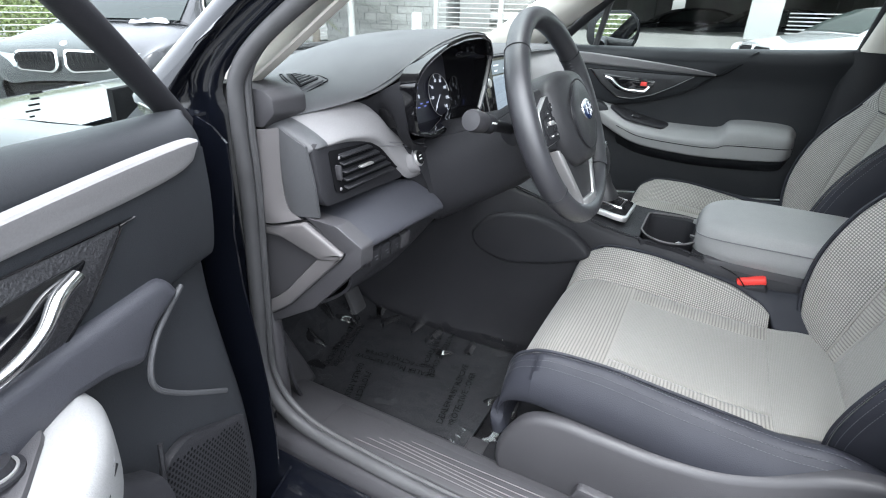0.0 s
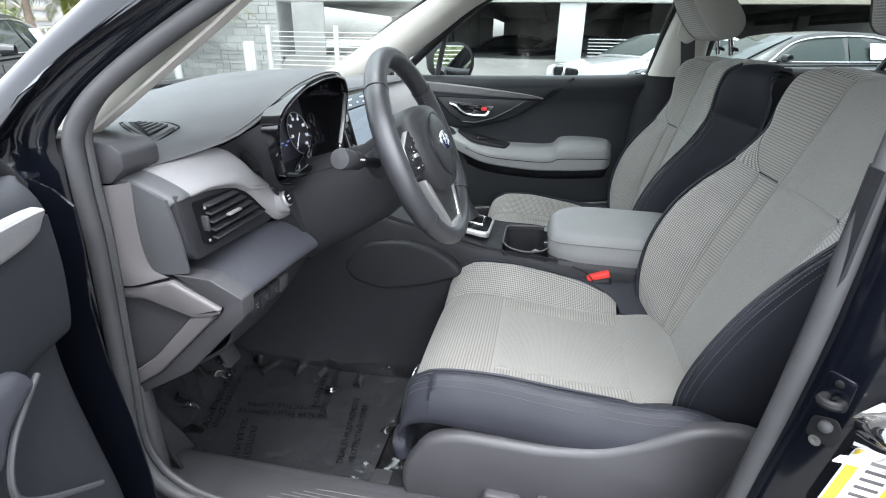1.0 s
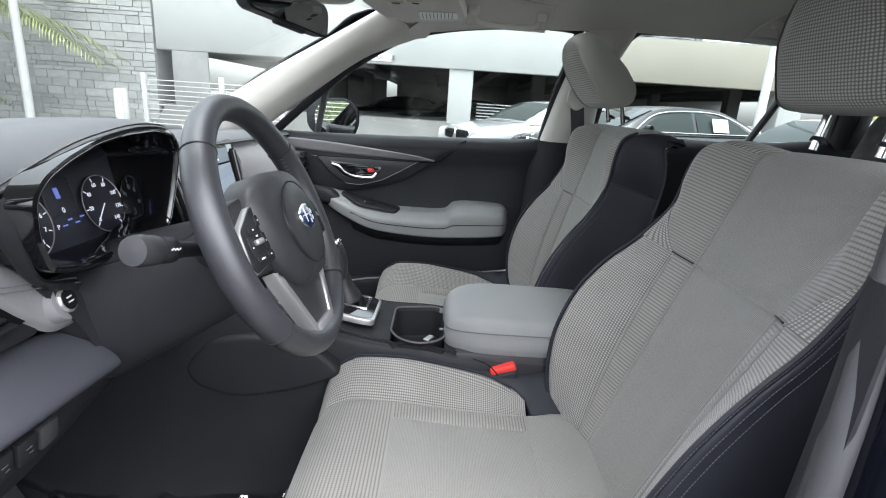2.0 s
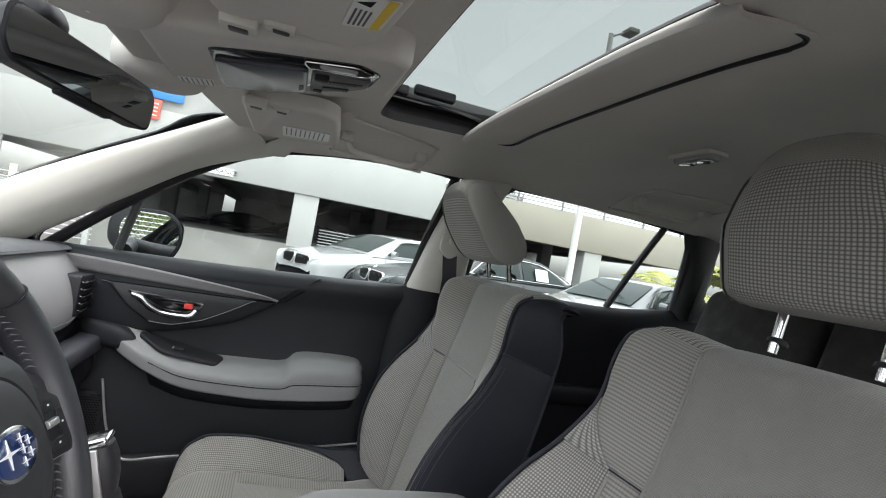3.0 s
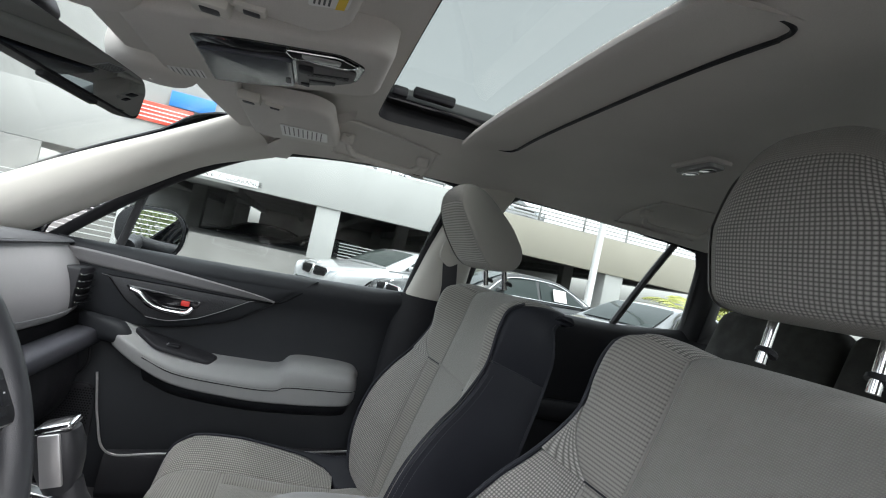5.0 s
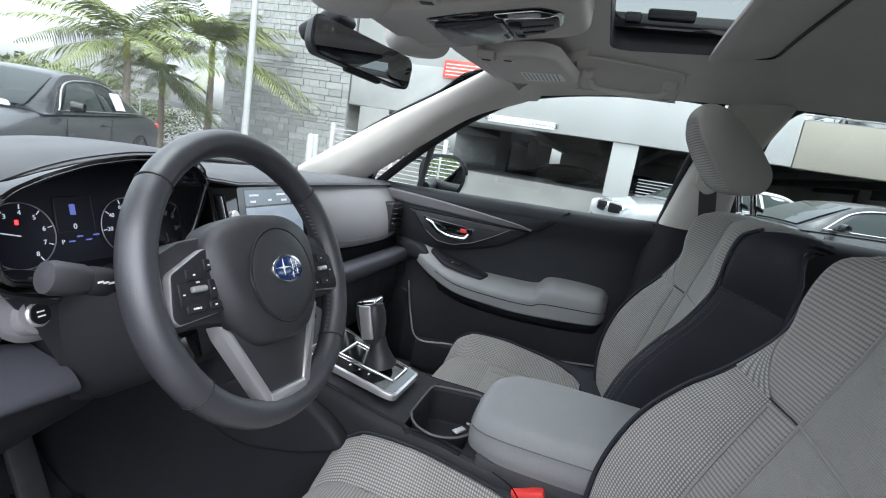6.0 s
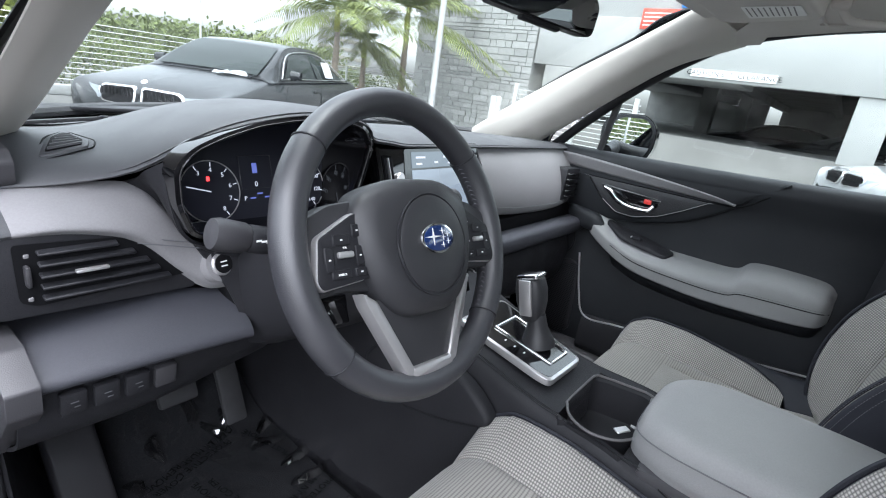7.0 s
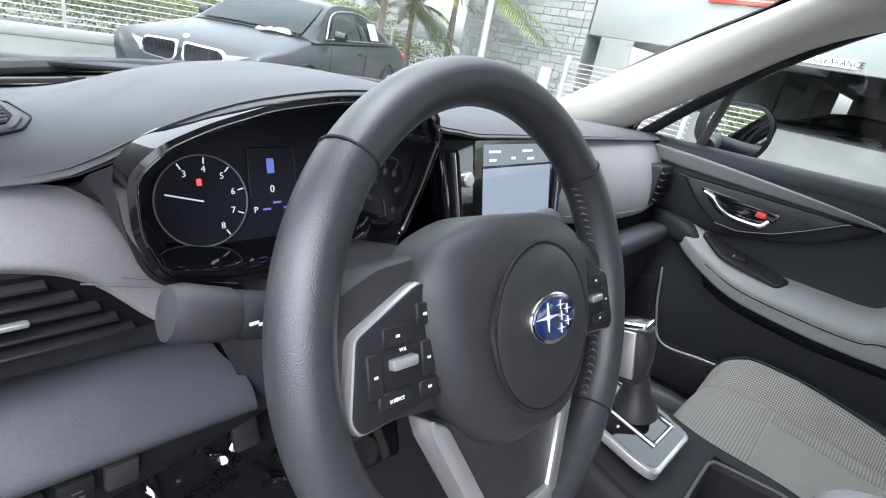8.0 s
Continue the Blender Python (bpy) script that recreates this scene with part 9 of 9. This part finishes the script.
sedan("white_sedan", heading(9.4, -0.48, 0.5, -0.866), CARWHITE, "white sedan parked before the garage")
sedan("grey_sedan", heading(7.9, -1.7, 0.25, -0.968), CARGREY, "dark grey sedan with a paper sheet in its rear window", tag=True)
sedan("silver_sedan", heading(6.0, -4.1, 0.35, -0.937), CARSILVER, "silver grey sedan parked beside the rear door", kidney=False, suv=-0.04)
sedan("dark_garage_car", heading(17.5, 1.5, 0.3, -1), CARGREY, "dark car parked inside the garage", kidney=False)
sedan("black_garage_car", heading(20.5, 4.0, 0.3, -1), CARGREY, "black car parked deep inside the garage", kidney=False)
sedan("rooftop_car", Matrix.Translation((0, 0, 3.05)) @ heading(15.0, -1.0, 1, 0), CARSILVER, "silver car parked on the garage roof", kidney=False)
sedan("rooftop_car", Matrix.Translation((0, 0, 3.05)) @ heading(15.0, -3.8, 1, 0), CARWHITE, "white car parked on the garage roof", kidney=False)
sedan("rooftop_car", Matrix.Translation((0, 0, 3.05)) @ heading(15.0, -7.0, 1, 0), CARSILVER, "grey car parked on the garage roof", kidney=False)


# ---- palms and hedge ----
def palm(loc, height, span, n, leaf, label, seed, droop=1.0):
    rng = random.Random(seed)
    t = thing("palm_tree", loc, label, "palm tree")
    x, y, z = loc
    part("trunk", lathe([(0.11 + 0.012 * (k % 2) - 0.05 * k / 24, height * k / 24) for k in range(25)], loc, (0.02, 0.01, 1), 14), TRUNK, t, "ringed grey trunk")
    part("crownshaft", lathe([(0.065, 0), (0.085, 0.12), (0.06, 0.45), (0.03, 0.6)], (x, y, height - 0.1), (0, 0, 1), 12), LEAFY, t)
    crown = bmesh.new()
    for k in range(n):
        a = 2.4 * k + rng.uniform(-0.2, 0.2)
        el = rng.uniform(-0.45, 1.35)
        L = span * rng.uniform(0.85, 1.1)
        d = np.array((math.cos(a), math.sin(a), 0))
        pts = []
        for q in np.linspace(0, 1, 15):
            r = L * q
            pts.append(np.array((x, y, z + height + 0.3)) + d * (r * math.cos(el) + 0.1 * r * r) + np.array((0, 0, r * math.sin(el) - droop * 0.62 * r * r / L)))
        pts = np.array(pts)
        side = np.array((-d[1], d[0], 0))
        for i in range(14):
            tng = pts[i + 1] - pts[i]
            w_ = 0.016 * (1 - i / 16)
            crown.faces.new([crown.verts.new(p) for p in (pts[i] - side * w_, pts[i] + side * w_, pts[i + 1] + side * w_, pts[i + 1] - side * w_)])
        for i in range(44):
            q = 0.12 + 0.88 * i / 43
            p = np.array([np.interp(q * 14, range(15), pts[:, c]) for c in range(3)])
            j = min(13, int(q * 14))
            tng = pts[j + 1] - pts[j]
            tng /= np.linalg.norm(tng)
            ll = L * 0.27 * math.sin(math.pi * (0.15 + 0.8 * q)) * rng.uniform(0.8, 1.15)
            for s in (-1, 1):
                dr = side * s * 0.85 + tng * 0.55 + np.array((0, 0, -0.10 - 0.30 * rng.random()))
                dr /= np.linalg.norm(dr)
                up = np.cross(dr, tng)
                w_ = tng * 0.0165
                e1 = p + dr * ll * 0.55
                e2 = p + dr * ll + np.array((0, 0, -0.18 * ll))
                crown.faces.new([crown.verts.new(v) for v in (p - w_ * 0.6, p + w_ * 0.6, e1 + w_, e1 - w_)])
                crown.faces.new([crown.verts.new(v) for v in (e1 - w_, e1 + w_, e2)])
    part("crown", crown, leaf, t, "feathery fronds with narrow leaflets", smooth=False)
    return t
palm((8.35, 10.6, 0), 2.2, 2.2, 28, LEAF, "green feather palm by the fence", 1, 0.85)
palm((10.4, 10.1, 0), 2.6, 2.35, 30, LEAF, "tall green feather palm beside the light pole", 2, 0.85)
palm((9.9, 11.2, 0), 1.7, 1.3, 14, LEAF, "small green feather palm behind the light pole", 4, 1.2)
palm((9.7, -9.6, 0), 0.95, 1.55, 24, LEAFY, "low yellow-green palm beside the garage", 3, 0.9)
palm((5.4, -7.3, 0), 1.15, 1.15, 30, LEAFY, "low yellow-green palm behind parked cars", 6, 0.9)

def scatter(name, count, box, size, material, label, category, seed, shape=None):
    """Many small leaves in a volume, as one mesh."""
    rng = np.random.default_rng(seed)
    (x0, x1), (y0, y1), (z0, z1) = box
    P = np.stack([rng.uniform(x0, x1, count), rng.uniform(y0, y1, count), rng.uniform(0, 1, count)], 1)
    top = np.array([z1 * (0.72 + 0.28 * noise.noise(Vector((x * 0.7, y * 0.7, seed))) + 0.2 * noise.noise(Vector((x * 2.6, y * 2.6, seed + 3.0)))) for x, y in P[:, :2]])
    P[:, 2] = z0 + np.sqrt(P[:, 2]) * (top - z0)
    A = rng.normal(size=(count, 3))
    A /= np.linalg.norm(A, axis=1, keepdims=True)
    Bv = np.cross(A, rng.normal(size=(count, 3)))
    Bv /= np.linalg.norm(Bv, axis=1, keepdims=True)
    s = rng.uniform(0.6, 1.3, count)[:, None] * size
    V = np.concatenate([P - A * s, P + Bv * s * 0.5, P + A * s, P - Bv * s * 0.5])
    F = [(i, i + count, i + 2 * count, i + 3 * count) for i in range(count)]
    me = bpy.data.meshes.new(name)
    me.from_pydata(V.tolist(), [], F)
    me.materials.append(material)
    return tagged(new(name, me), label, category, "", "stuff")
scatter("hedge", 42000, ((-9, 13), (12.5, 15.5), (0, 1.55)), 0.045, HEDGE, "scrubby olive green hedge behind the fence", "hedge", 2)
scatter("far_trees", 16000, ((-30, 40), (45, 60), (0, 4.2)), 0.26, HEDGE, "far olive treeline beyond the lot", "trees", 5)
scatter("far_trees", 2600, ((2, 6), (26, 30), (0, 4.0)), 0.20, LEAF, "pale green tree beyond the fence", "trees", 9)
fb = thing("far_building", (66, 82, 0), "far white office block with window bands", "building", "structure")
part("block", rbox((66, 82, 5), (12, 10, 10), 0.1), CONCRETE, fb)
for k in range(6):
    part("window_band", rbox((65.8, 76.9, 1.6 + 1.5 * k), (11.6, 0.2, 0.6), 0.02), CREAM, fb)
for x, y, h in ((6.5, 40, 9), (15, 48, 10), (22, 44, 8)):
    lp2 = thing("far_lamp", (x, y, 0), "far slim street lamp beyond the fence", "street lamp")
    part("mast", lathe([(0.10, 0), (0.05, h)], (x, y, 0), (0, 0, 1), 8), WIRE, lp2)
    part("arm", tube([(x, y, h), (x - 1.2, y, h + 0.5), (x - 2.2, y, h + 0.4)], 0.05, 6, 8), WIRE, lp2)
for x, y in ((10.9, 7.2), (11.45, 7.4)):
    bo_ = thing("bollard", (x, y, 0), "white painted steel post by the stone wall", "bollard", group="white posts")
    part("post", lathe([(0.09, 0), (0.09, 1.05), (0.07, 1.10), (0.0, 1.12)], (x, y, 0), (0, 0, 1), 16), POLE, bo_)


# ---- stone courses, the nearest ones single ----
unit = bmesh.new()
bmesh.ops.create_cube(unit, size=1.0)
bmesh.ops.bevel(unit, geom=unit.edges[:], offset=0.04, segments=1, affect="EDGES")
stone_mesh = bpy.data.meshes.new("stone")
unit.to_mesh(stone_mesh)
unit.free()
stone_mesh.materials.append(STONE)
rng = random.Random(4)
near = [q for q in pieces if q[1] < 4.6][:300]
for y, z, l, h in near:
    ob = new("stone", stone_mesh)
    ob.parent = st
    ob.location = Vector((FX + 0.07 - rng.uniform(0, 0.02), y, z)) - Vector(st.location)
    ob.scale = (0.06, l - 0.014, h - 0.014)
rest = bmesh.new()
for y, z, l, h in pieces:
    if (y, z, l, h) in near:
        continue
    c = bmesh.ops.create_cube(rest, size=1.0)["verts"]
    bmesh.ops.transform(rest, matrix=Matrix.Translation((FX + 0.07 - rng.uniform(0, 0.02), y, z)) @ Matrix.Diagonal((0.06, l - 0.014, h - 0.014, 1)), verts=c)
part("stones", rest, STONE, st, "grey stone courses", smooth=False, kind="stuff")
